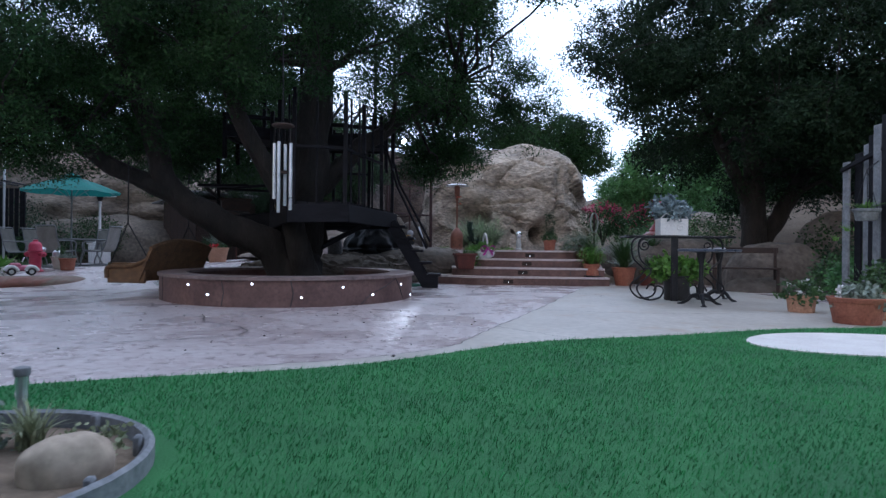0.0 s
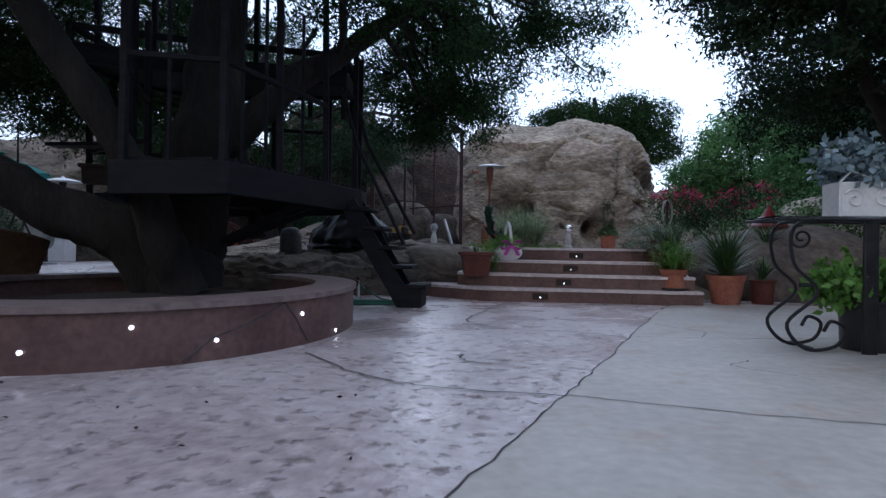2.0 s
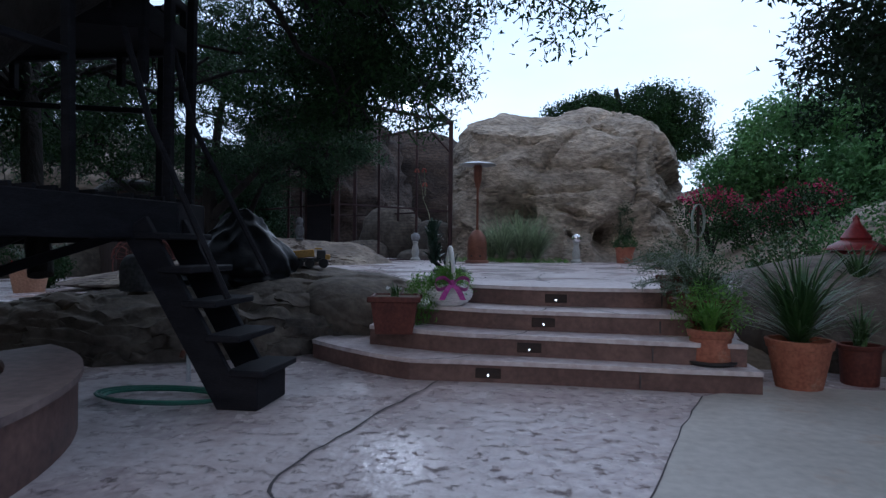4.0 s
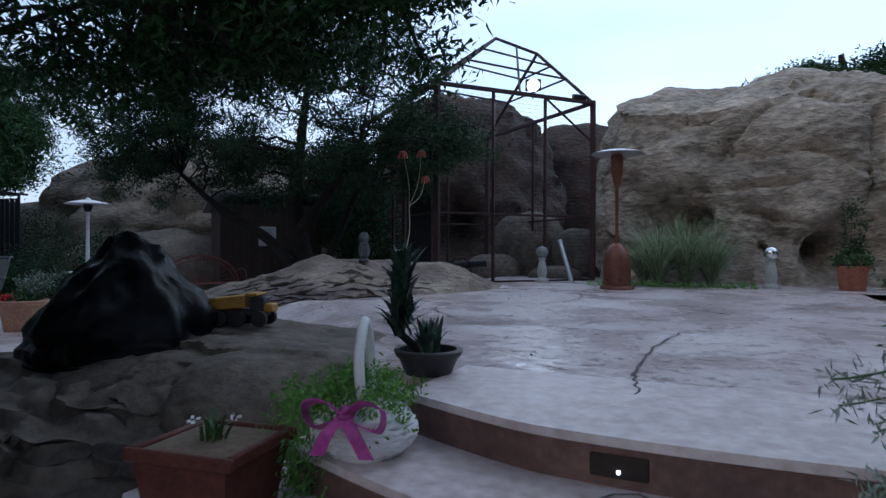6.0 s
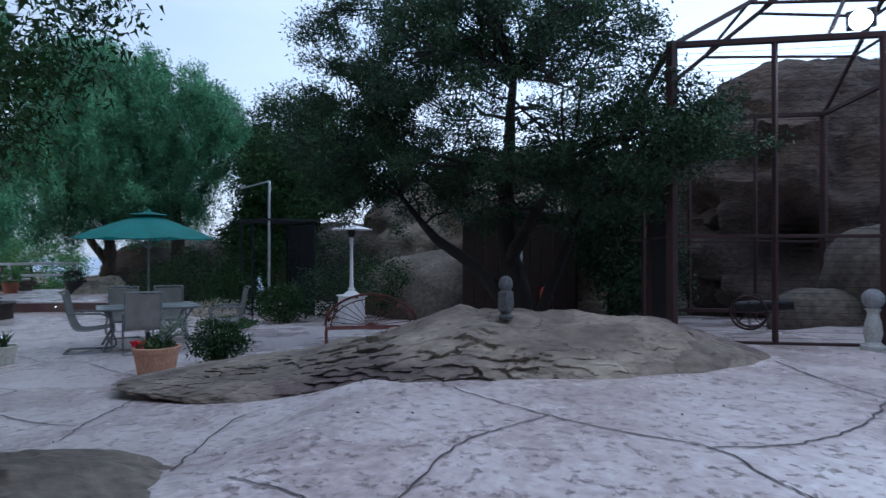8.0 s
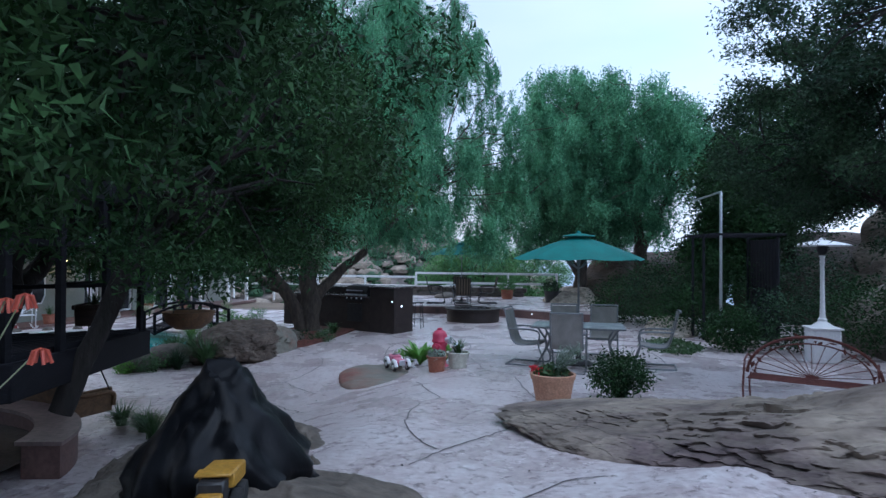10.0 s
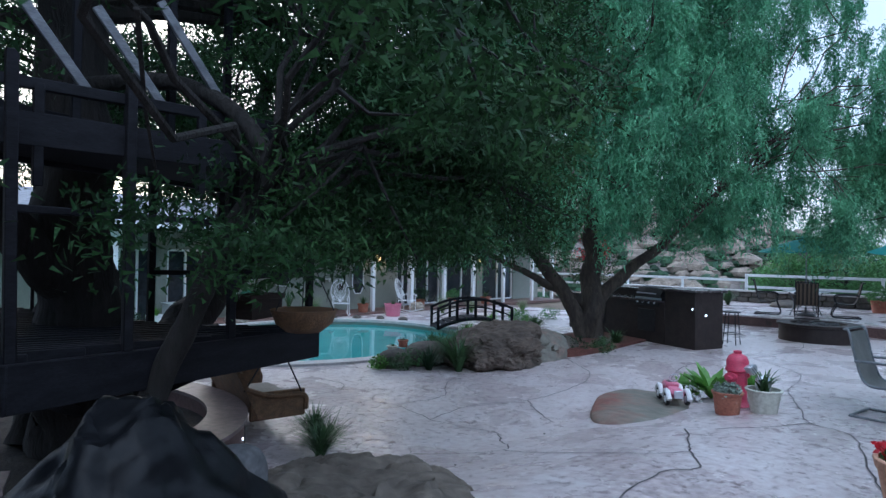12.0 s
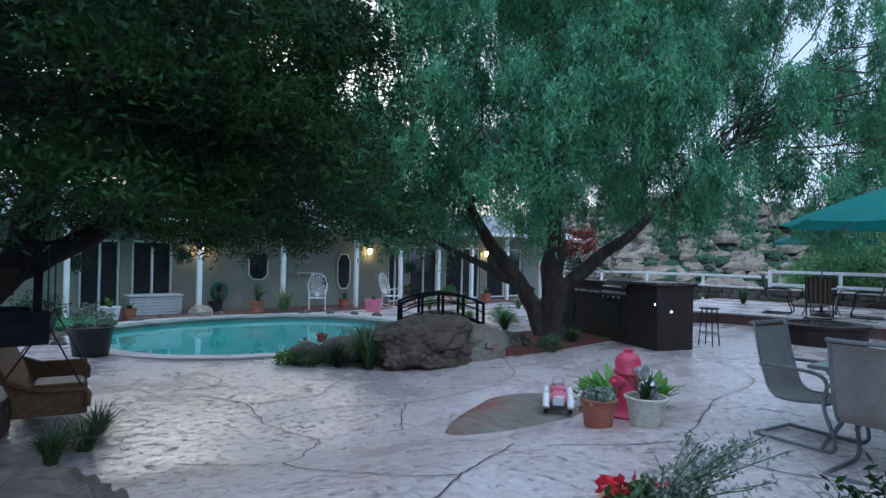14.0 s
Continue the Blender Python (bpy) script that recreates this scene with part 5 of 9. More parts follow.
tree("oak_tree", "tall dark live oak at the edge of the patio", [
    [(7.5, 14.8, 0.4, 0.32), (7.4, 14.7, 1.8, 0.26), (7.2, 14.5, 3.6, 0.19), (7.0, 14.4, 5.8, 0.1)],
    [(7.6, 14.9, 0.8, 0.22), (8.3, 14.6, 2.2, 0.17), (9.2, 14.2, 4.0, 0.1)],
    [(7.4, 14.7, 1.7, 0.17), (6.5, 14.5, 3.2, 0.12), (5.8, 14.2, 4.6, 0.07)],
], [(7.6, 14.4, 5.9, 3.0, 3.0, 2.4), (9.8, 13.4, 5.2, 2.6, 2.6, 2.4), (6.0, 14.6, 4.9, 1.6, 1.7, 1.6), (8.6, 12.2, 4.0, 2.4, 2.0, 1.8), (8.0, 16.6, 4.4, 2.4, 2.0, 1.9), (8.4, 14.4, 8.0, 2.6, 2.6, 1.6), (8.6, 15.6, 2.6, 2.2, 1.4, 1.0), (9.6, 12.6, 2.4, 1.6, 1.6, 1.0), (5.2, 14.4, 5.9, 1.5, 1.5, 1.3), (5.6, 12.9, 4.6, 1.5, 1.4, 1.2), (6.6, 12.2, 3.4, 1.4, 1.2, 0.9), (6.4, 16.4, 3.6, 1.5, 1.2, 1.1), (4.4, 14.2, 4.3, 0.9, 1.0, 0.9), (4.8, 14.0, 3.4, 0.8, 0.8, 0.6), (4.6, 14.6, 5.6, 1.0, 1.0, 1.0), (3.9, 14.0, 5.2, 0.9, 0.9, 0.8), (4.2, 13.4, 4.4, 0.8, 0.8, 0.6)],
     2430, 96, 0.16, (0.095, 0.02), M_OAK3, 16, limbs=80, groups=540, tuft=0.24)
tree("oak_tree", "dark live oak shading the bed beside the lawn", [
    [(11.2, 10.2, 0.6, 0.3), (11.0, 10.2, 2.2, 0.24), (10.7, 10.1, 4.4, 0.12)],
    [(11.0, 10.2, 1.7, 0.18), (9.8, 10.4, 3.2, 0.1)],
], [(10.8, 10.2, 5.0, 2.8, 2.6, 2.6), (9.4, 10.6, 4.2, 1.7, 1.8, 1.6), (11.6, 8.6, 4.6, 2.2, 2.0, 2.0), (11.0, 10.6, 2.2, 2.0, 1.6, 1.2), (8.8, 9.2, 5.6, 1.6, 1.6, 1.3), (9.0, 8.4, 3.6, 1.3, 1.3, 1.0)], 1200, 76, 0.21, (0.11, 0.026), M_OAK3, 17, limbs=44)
tree("oak_tree", "distant dark oak standing behind the huge boulder", [
    [(7.4, 45, 1.8, 0.38), (7.3, 45, 6.0, 0.28), (6.6, 45, 10.5, 0.12)], [(7.4, 45, 5.0, 0.2), (9.4, 45, 9.0, 0.1)],
], [(3.6, 45, 8.9, 1.4, 1.4, 0.8), (5.4, 45, 9.3, 1.7, 1.7, 1.0), (8.6, 45, 9.6, 1.8, 1.8, 1.2), (10.4, 45, 9.0, 1.5, 1.5, 1.4), (7.2, 45, 8.2, 3.4, 2.0, 1.1), (10.6, 45, 7.2, 1.8, 1.6, 1.2)], 700, 60, 0.26, (0.17, 0.045), M_OAK, 18, limbs=30)
tree("shrub_tree", "bright green tree behind the flowering bush", [
    [(10.5, 29, 1.4, 0.16), (10.4, 29, 3.0, 0.12), (10.2, 29, 5.0, 0.07)],
], [(10.2, 29, 4.2, 2.3, 1.8, 2.1), (12.6, 28, 3.8, 2.0, 1.8, 1.9), (14.5, 27, 4.0, 2.2, 1.8, 2.0), (8.6, 30, 3.2, 1.4, 1.2, 1.3), (11.4, 26.5, 3.0, 1.8, 1.4, 1.4), (13.6, 29, 5.6, 2.6, 2.0, 1.6)], 1150, 66, 0.24, (0.17, 0.04), M_BRIGHT, 19, limbs=24, weep=0.0)
tree("shrub_tree", "dark green shrub between the shed and the cage", [
    [(-7.0, 24.6, 0.2, 0.09), (-6.9, 24.6, 1.6, 0.07), (-6.7, 24.7, 3.0, 0.04)], [(-7.6, 25.4, 0.2, 0.07), (-7.9, 25.6, 2.4, 0.04)],
], [(-6.6, 24.5, 2.3, 1.1, 0.9, 1.5), (-7.8, 25.6, 2.8, 1.3, 1.0, 1.5), (-5.9, 24.2, 1.4, 0.8, 0.7, 0.9)], 700, 60, 0.18, (0.08, 0.02), M_OAK2, 29, limbs=24)
for k, (x, y, z, s, m) in enumerate([(14, 22, 1.6, 3.6, M_OAK2), (17.5, 16, 1.6, 4.0, M_OAK), (18, 30, 2.0, 4.4, M_OAK2), (16.5, 5, 1.0, 3.8, M_OAK), (15, -3, 0.5, 3.8, M_OAK2)]):
    tree("oak_tree", "dark oak closing the edge of the yard", [[(x, y, z - 0.8, 0.25), (x, y, z + s * 0.5, 0.2), (x, y, z + s * 1.1, 0.1)]], [(x, y, z + s * 0.95, s * 0.85, s * 0.85, s * 0.6), (x + 1, y - 1.2, z + s * 0.5, s * 0.6, s * 0.6, s * 0.5)], 460, 60, 0.30, (0.24, 0.065), m, 60 + k, limbs=24)
for k, (x, y, z, s, m) in enumerate([(-31, 10.4, -0.8, 2.5, M_BRIGHT), (-32.5, 8.6, -1.6, 2.3, M_BRIGHT), (-33.5, 12.6, -1.2, 2.3, M_BRIGHT)]):
    tree("shrub_tree", "bright green shrub below the white fence", [[(x, y, z - 2.0, 0.15), (x, y, z + s * 0.5, 0.1), (x, y, z + s, 0.05)]], [(x, y, z + s, s, s * 1.1, s * 0.72), (x + 0.8, y - 1.5, z + s * 0.7, s * 0.6, s * 0.8, s * 0.5)], 420, 50, 0.2, (0.10, 0.03), m, 70 + k, limbs=14)


# ---- tree house ----
house_t = thing("tree_house", "dark stained wooden tree house deck with posts and stairs", "tree house")
DECK = [(-0.92, 11.62), (-0.95, 12.02), (-1.5, 12.45), (-4.2, 11.32), (-3.0, 10.6), (-2.25, 8.85), (-1.42, 9.1)]


def deck_dip(x):
    return -0.12 * smooth01(-1.4, -4.2, x)


def inset(poly, d):
    cx, cy = sum(p[0] for p in poly) / len(poly), sum(p[1] for p in poly) / len(poly)
    return [(cx + (x - cx) * (1 - d), cy + (y - cy) * (1 - d)) for x, y in poly]


for i in range(len(DECK)):
    (x0, y0), (x1, y1) = DECK[i], DECK[(i + 1) % len(DECK)]
    d = Vector((x1 - x0, y1 - y0, 0)).normalized() * 0.02
    a, b = Vector((x0, y0, 1.235 + deck_dip(x0))) - d, Vector((x1, y1, 1.235 + deck_dip(x1))) + d
    lean = math.degrees(math.asin((a.z - b.z) / (b - a).length))
    part("fascia", moved(cbox(0, 0, 0, (b - a).length, 0.045, 0.27), pose(*((a + b) / 2), 0, lean, math.degrees(math.atan2(y1 - y0, x1 - x0)))), M_DWOOD, house_t)
inner = inset(DECK, 0.03)


def clip_at(poly, y):
    xs = []
    for i in range(len(poly)):
        (x0, y0), (x1, y1) = poly[i], poly[(i + 1) % len(poly)]
        if (y0 - y) * (y1 - y) < 0:
            xs.append(x0 + (x1 - x0) * (y - y0) / (y1 - y0))
    return (min(xs), max(xs)) if len(xs) > 1 else None


y = 8.85
while y < 12.6:
    span = clip_at(inner, y)
    if span and span[1] - span[0] > 0.15:
        part("deck_board", bar((span[0], y, 1.345 + deck_dip(span[0])), (span[1], y, 1.345 + deck_dip(span[1])), 0.03, 0.125, 0.005), M_DWOOD, house_t)
    y += 0.135
for a, b in (((-3.4, 10.9), (-1.1, 11.6)), ((-2.55, 10.0), (-1.5, 9.6)), ((-2.4, 9.4), (-2.4, 12.0))):
    part("joist", moved(cbox(0, 0, 0, math.hypot(b[0] - a[0], b[1] - a[1]), 0.07, 0.18), pose((a[0] + b[0]) / 2, (a[1] + b[1]) / 2, 1.22, 0, 0, math.degrees(math.atan2(b[1] - a[1], b[0] - a[0])))), M_DWOOD, house_t)
part("brace", bar((-2.35, 10.2, 0.55), (-1.35, 10.8, 1.15), 0.07), M_DWOOD, house_t)
part("brace", bar((-2.7, 10.6, 0.6), (-3.7, 11.3, 1.15), 0.07), M_DWOOD, house_t)
part("brace", bar((-2.4, 10.6, 0.6), (-1.6, 12.0, 1.15), 0.07), M_DWOOD, house_t)
POSTS = [(-0.99, 11.64), (-1.02, 11.97), (-1.53, 12.38), (-2.2, 12.15), (-3.1, 11.75), (-4.14, 11.26), (-2.95, 10.5), (-2.62, 9.7), (-2.2, 8.92), (-1.48, 9.15), (-1.3, 9.95), (-1.1, 10.8)]
for i, (x, y) in enumerate(POSTS):
    part("post", bar((x, y, 1.36 + deck_dip(x)), (x + 0.02 * math.sin(i), y, 3.05 if i not in (5,) else 2.35), 0.06), M_DWOOD, house_t)
for i in range(2, 11):
    (x0, y0), (x1, y1) = POSTS[i], POSTS[i + 1]
    z = 1.78 if i in (4, 5) else 2.2
    part("rail", bar((x0, y0, z), (x1, y1, z), 0.045), M_DWOOD, house_t)
    if i > 6:
        for u in ((0.3, 0.72) if i % 2 else (0.45,)):
            part("baluster", bar((x0 + (x1 - x0) * u, y0 + (y1 - y0) * u, 1.36), (x0 + (x1 - x0) * u, y0 + (y1 - y0) * u, 3.0), 0.03), M_DWOOD, house_t)
# upper floor, railing and roof bars
up = [(-1.1, 11.5), (-1.15, 12.1), (-3.2, 12.1), (-3.75, 11.1), (-3.7, 10.3), (-2.6, 10.9)]
part("upper_floor", prism(up[::-1], 2.62, 2.74), M_DWOOD, house_t, smooth=False)
for i in range(len(up)):
    (x0, y0), (x1, y1) = up[i], up[(i + 1) % len(up)]
    part("upper_rail", bar((x0, y0, 2.95), (x1, y1, 2.95), 0.05, 0.07), M_DWOOD, house_t, "weathered grey rail")
    part("upper_post", bar((x0, y0, 2.2), (x0, y0, 2.98), 0.06), M_DWOOD, house_t)
    part("upper_beam", bar((x0, y0, 2.68), (x1, y1, 2.68), 0.06, 0.2), M_DWOOD, house_t)
for x in (-1.7, -2.2, -2.68):
    part("upper_post", bar((x, 12.1, 2.35), (x, 12.1, 2.96), 0.055), M_DWOOD, house_t)
for x, tall in ((-1.3, 0.5), (-2.0, 0.55), (-2.45, 0.6), (-2.95, 0.75)):
    part("brace", bar((x, 12.06, 2.93), (x + tall * 0.72, 12.02, 2.93 + tall), 0.035, 0.06), M_GREYWOOD, house_t, "weathered grey slanting bar")
for x, y in ((-1.3, 11.4), (-2.1, 11.3), (-2.7, 11.5), (-3.3, 11.2), (-3.6, 10.6)):
    part("upper_post", bar((x, y, 2.7), (x, y, 4.6), 0.06), M_DWOOD, house_t)
# stairs
for s in (11.25, 11.71):
    part("stringer", bar((-0.98, s, 1.2), (-0.28, s, 0.02), 0.05, 0.2), M_DWOOD, house_t)
for k in range(5):
    z = 1.12 - 0.22 * k
    x = -0.80 + 0.165 * k
    part("stair_tread", cbox(x - 0.03, 11.48, z, 0.24, 0.56, 0.045, 0.008), M_DWOOD, house_t)
part("stair_block", cbox(-0.23, 11.45, 0.12, 0.26, 0.46, 0.24, 0.01), M_DWOOD, house_t)
part("handrail", tube([(-1.06, 11.23, 2.5), (-0.86, 11.23, 1.85), (-0.31, 11.23, 0.72)], 0.022), M_DWOOD, house_t)
part("handrail", tube([(-1.01, 11.73, 2.5), (-0.86, 11.73, 1.95), (-0.26, 11.73, 0.85)], 0.022), M_DWOOD, house_t)
part("shelf", cbox(-3.9, 10.9, 1.80, 0.9, 0.25, 0.04), M_DWOOD, house_t)

# ---- pool ----
pool = thing("pool", "freeform teal swimming pool with pale coping", "pool", kind="structure")


def pool_ring(grow, n=72):
    out = []
    for k in range(n):
        a = 2 * math.pi * k / n
        c, s = math.cos(a), math.sin(a)
        r = ((abs(c) / (POOL[2] + grow)) ** 2.5 + (abs(s) / (POOL[3] + grow)) ** 2.5) ** (-1 / 2.5)
        out.append((POOL[0] + r * c, POOL[1] + r * s))
    return out


def band(inner, outer, zi, zo, zb):
    n = len(inner)
    vs = [(x, y, zi) for x, y in inner] + [(x, y, zo) for x, y in outer] + [(x, y, zb) for x, y in outer] + [(x, y, zb) for x, y in inner]
    fs = []
    for i in range(n):
        j = (i + 1) % n
        for a, b in ((0, 1), (1, 2), (2, 3), (3, 0)):
            fs.append((a * n + i, a * n + j, b * n + j, b * n + i))
    return vs, fs


n_ring = 72
bv, bf = [], []
for g, z in ((0.0, -0.14), (0.0, -0.9), (-0.5, -1.4), (-2.0, -1.6)):
    bv += [(x, y, z) for x, y in pool_ring(g)]
for i in range(3):
    for k in range(n_ring):
        j = (k + 1) % n_ring
        bf.append((i * n_ring + k, i * n_ring + j, (i + 1) * n_ring + j, (i + 1) * n_ring + k))
bf.append(tuple(range(3 * n_ring, 4 * n_ring)))
part("basin", (bv, bf), M_POOL, pool, "teal plaster basin")
part("coping", band(pool_ring(-0.05), pool_ring(0.32), -0.09, -0.085, -0.17), M_COPING, pool, "pale concrete coping")
wv = [(x, y, -0.25) for x, y in pool_ring(-0.002)]
water = part("water", (wv, [tuple(range(n_ring))]), M_WATER, pool, "clear teal water", smooth=False)
water.visible_shadow = False
part("tile_band", band(pool_ring(-0.012), pool_ring(-0.004), -0.13, -0.13, -0.32), M_STUCCO, pool, "pale waterline tile")
# ---- the house beyond the pool ----
WY = -1.7
hs = thing("ranch_house", "long cream stucco ranch house with a covered porch", "house", kind="structure")
OPEN = [(-7.6, -6.6, -0.1, 2.0), (-9.0, -7.9, -0.1, 2.0), (-13.6, -13.6, 0, 0), (-17.4, -16.7, -0.05, 2.05), (-19.1, -17.7, -0.05, 2.05), (-21.4, -19.5, -0.05, 2.05), (-24.0, -21.8, -0.05, 2.05)]
cuts = sorted([o for o in OPEN if o[1] > o[0]])
x = -26.0
for a, b, z0, z1 in cuts:
    part("wall", cbox((x + a) / 2, WY - 0.1, 1.15, a - x, 0.2, 2.7, 0.005), M_STUCCO, hs, smooth=False)
    part("wall", cbox((a + b) / 2, WY - 0.1, (z1 + 2.5) / 2, b - a, 0.2, 2.5 - z1, 0.005), M_STUCCO, hs, smooth=False)
    win = part("glass_door", cbox((a + b) / 2, WY - 0.13, (z0 + z1) / 2, b - a, 0.02, z1 - z0, 0.003), M_DARKGL, hs, "dark glass sliding door", smooth=False)
    for xx in (a + 0.03, (a + b) / 2, b - 0.03):
        part("frame", cbox(xx, WY - 0.09, (z0 + z1) / 2, 0.06, 0.08, z1 - z0), M_WHITE, win)
    part("frame", cbox((a + b) / 2, WY - 0.09, z1 - 0.03, b - a - 0.12, 0.07, 0.06), M_WHITE, win)
    part("frame", cbox((a + b) / 2, WY - 0.09, z0 + 0.03, b - a - 0.12, 0.07, 0.06), M_WHITE, win)
    x = b
part("wall", cbox((x + 2.0) / 2, WY - 0.1, 1.15, 2.0 - x, 0.2, 2.7, 0.005), M_STUCCO, hs, smooth=False)
part("wall", cbox(2.0, -4.3, 1.15, 0.2, 5.0, 2.7, 0.005), M_STUCCO, hs, smooth=False)
part("wall", cbox(-26.0, -4.3, 1.15, 0.2, 5.0, 2.7, 0.005), M_STUCCO, hs, smooth=False)
part("wall", cbox(-12, -6.8, 1.15, 28, 0.2, 2.7, 0.005), M_STUCCO, hs, smooth=False)
part("ceiling_board", cbox(-12, -3.65, 2.53, 28.4, 6.5, 0.05), M_STUCCO, hs, smooth=False)
part("roof", ([(-26.4, -0.25, 2.62), (2.4, -0.25, 2.62), (2.4, -4.2, 3.7), (-26.4, -4.2, 3.7), (2.4, -7.3, 2.62), (-26.4, -7.3, 2.62), (-26.4, -0.25, 2.56), (2.4, -0.25, 2.56), (2.4, -7.3, 2.56), (-26.4, -7.3, 2.56)],
              [(0, 1, 2, 3), (3, 2, 4, 5), (6, 7, 1, 0), (5, 4, 8, 9), (1, 7, 8, 4, 2), (3, 5, 9, 6, 0), (9, 8, 7, 6)]), M_ROOF, hs, "grey shingle roof", smooth=False)
part("gutter", cbox(-12, -0.19, 2.58, 28.8, 0.1, 0.12, 0.02), M_WHITE, hs, "white eave gutter")
for xx in (-6.15, -9.4, -11.95, -14.6, -16.45, -18.2, -19.9, -21.9, -24.0, -25.6):
    pp = part("porch_post", cbox(xx, -0.6, 1.15, 0.13, 0.13, 2.75, 0.012), M_WHITE, hs, "white porch post")
    part("bracket", cbox(xx, -0.6, 2.4, 0.3, 0.1, 0.2, 0.03), M_WHITE, pp)
part("porch_floor", cbox(-12, -0.95, -0.12, 28, 1.35, 0.12, 0.01), M_RISER, hs, "brick-red porch floor", smooth=False)
# octagonal windows, wreath and shelf on the wall
for xx, w, h, z in ((-14.75, 0.5, 1.2, 1.1), (-11.6, 0.62, 0.8, 1.25)):
    oct_out = [(xx + w / 2 * sx, z + h / 2 * sz) for sx, sz in ((-1, -0.6), (-0.5, -1), (0.5, -1), (1, -0.6), (1, 0.6), (0.5, 1), (-0.5, 1), (-1, 0.6))]
    g = prism([(px, pz) for px, pz in oct_out], 0.0, 0.03)
    pane = part("window", ([(vx, WY + 0.012 + vz, vy) for vx, vy, vz in g[0]], g[1]), M_DARKGL, hs, "octagonal window with white frame", smooth=False)
    part("frame", tube([(px, WY + 0.045, pz) for px, pz in oct_out + oct_out[:2]], 0.025, 6), M_WHITE, pane)
wreath = solid("wreath", tube([(0.14 * math.cos(a), 0, 0.14 * math.sin(a)) for a in np.linspace(0, 6.283, 25)], 0.025, 8), M_CREAMST, "pale round wreath on the stucco wall", "wreath", pose(-13.3, WY + 0.03, 1.55))
solid("wall_shelf", merge(cbox(0, 0.06, 0, 0.7, 0.12, 0.03), cbox(-0.25, 0.04, -0.06, 0.03, 0.07, 0.1), cbox(0.25, 0.04, -0.06, 0.03, 0.07, 0.1)), M_WHITE, "narrow white shelf on the stucco wall", "shelf", pose(-13.25, WY, 1.05))
# hexagon plaque
solid("wall_plaque", lathe([(0.001, 0), (0.14, 0.0), (0.14, 0.03), (0.1, 0.04)], 6), M_BWOOD, "brown six-sided plaque on the wall", "plaque", pose(-14.0, WY + 0.005, 0.75, -90))


def wall_lantern(x, z, lit):
    ln = thing("wall_lantern", "lit wall lantern with a warm yellow glow" if lit else "dark wall lantern", "wall lamp", pose(x, WY, z))
    part("bracket", merge(cbox(0, 0.012, 0, 0.09, 0.024, 0.2), tube(curve_points([(0, 0.02, 0.05), (0, 0.09, 0.13), (0, 0.15, 0.1)]), 0.012)), M_IRON, ln)
    part("lantern_glass", lathe([(0.05, -0.12), (0.075, -0.04), (0.08, 0.04), (0.06, 0.06)], 8, 0, 0.15), M_WARM, ln, "glowing glass")
    part("cap", lathe([(0.09, 0.06), (0.06, 0.1), (0.01, 0.14)], 8, 0, 0.15), M_IRON, ln)
    lamp = bpy.data.lights.new("lantern_light", "POINT")
    lamp.energy, lamp.color, lamp.shadow_soft_size = 2.2, (1.0, 0.66, 0.3), 0.1
    lo = new("lantern_light", lamp)
    lo.location = (x, WY + 0.34, z)
    return ln


wall_lantern(-15.75, 1.85, True)
wall_lantern(-9.75, 1.8, True)
wall_lantern(-21.6, 1.85, True)

# ---- far land ----
def hill_height(x, y):
    d = math.hypot(x + 122, (y + 52) * 0.75)
    z = 36 * math.exp(-(d / 58) ** 2) - 27
    q = Vector((x, y, 0)) * 0.035
    z += 4.5 * noise.fractal(q, 1.0, 2.0, 4) + 2.2 * max(0, noise.ridged_multi_fractal(q * 3, 1.0, 2.1, 4, 1.0, 2.0) - 0.9)
    return z


hv = spaced(-210, -40, 1.7, 0)
hill = grid_sheet(hv, [float(v) for v in np.arange(-170, 30, 1.7)], lambda x, y: hill_height(x, y) + 3)
solid("backdrop_hill", hill, M_HILL, "rocky scrub-covered hillside across the valley", "hillside", kind="structure", angle=25)


def hill_lumps(n, seed, low, high, squash, sink):
    """Rough eight-sided lumps scattered over the hillside."""
    rng = random.Random(seed)
    vs, fs = [], []
    for i in range(n):
        x, y = rng.uniform(-165, -62), rng.uniform(-120, 15)
        z, r, a = hill_height(x, y) + 3 - sink, low + (high - low) * rng.random() ** 2.5, rng.uniform(0, 6.3)
        o = len(vs)
        for ring, (w, h) in enumerate(((1.0, 0.0), (1.05, 0.45), (0.6, 0.95))):
            for k in range(7):
                b = a + k * 0.8976
                g = r * w * rng.uniform(0.75, 1.2)
                vs.append((x + g * math.cos(b), y + g * math.sin(b), z + r * squash * h * rng.uniform(0.8, 1.2)))
        for ring in range(2):
            for k in range(7):
                fs.append((o + 7 * ring + k, o + 7 * ring + (k + 1) % 7, o + 7 * ring + 7 + (k + 1) % 7, o + 7 * ring + 7 + k))
        fs.append(tuple(o + 14 + k for k in range(7)))
    return vs, fs


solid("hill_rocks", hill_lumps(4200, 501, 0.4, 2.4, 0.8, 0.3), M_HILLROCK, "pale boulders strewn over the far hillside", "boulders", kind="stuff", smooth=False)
solid("hill_scrub", hill_lumps(5200, 502, 0.4, 1.7, 0.9, 0.2), M_OAK2, "dark green scrub dotted over the far hillside", "scrub", kind="stuff", smooth=False)
solid("backdrop_plain", ([(-2600, -2200, -20), (-320, -2200, -20), (-320, 2200, -20), (-2600, 2200, -20), (-2600, -2200, -44), (-320, -2200, -60), (-320, 2200, -60), (-2600, 2200, -60)], [(0, 1, 2, 3)]), M_FARLAND, "plain far below with haze painted in pale blue", "plain", kind="structure", smooth=False)


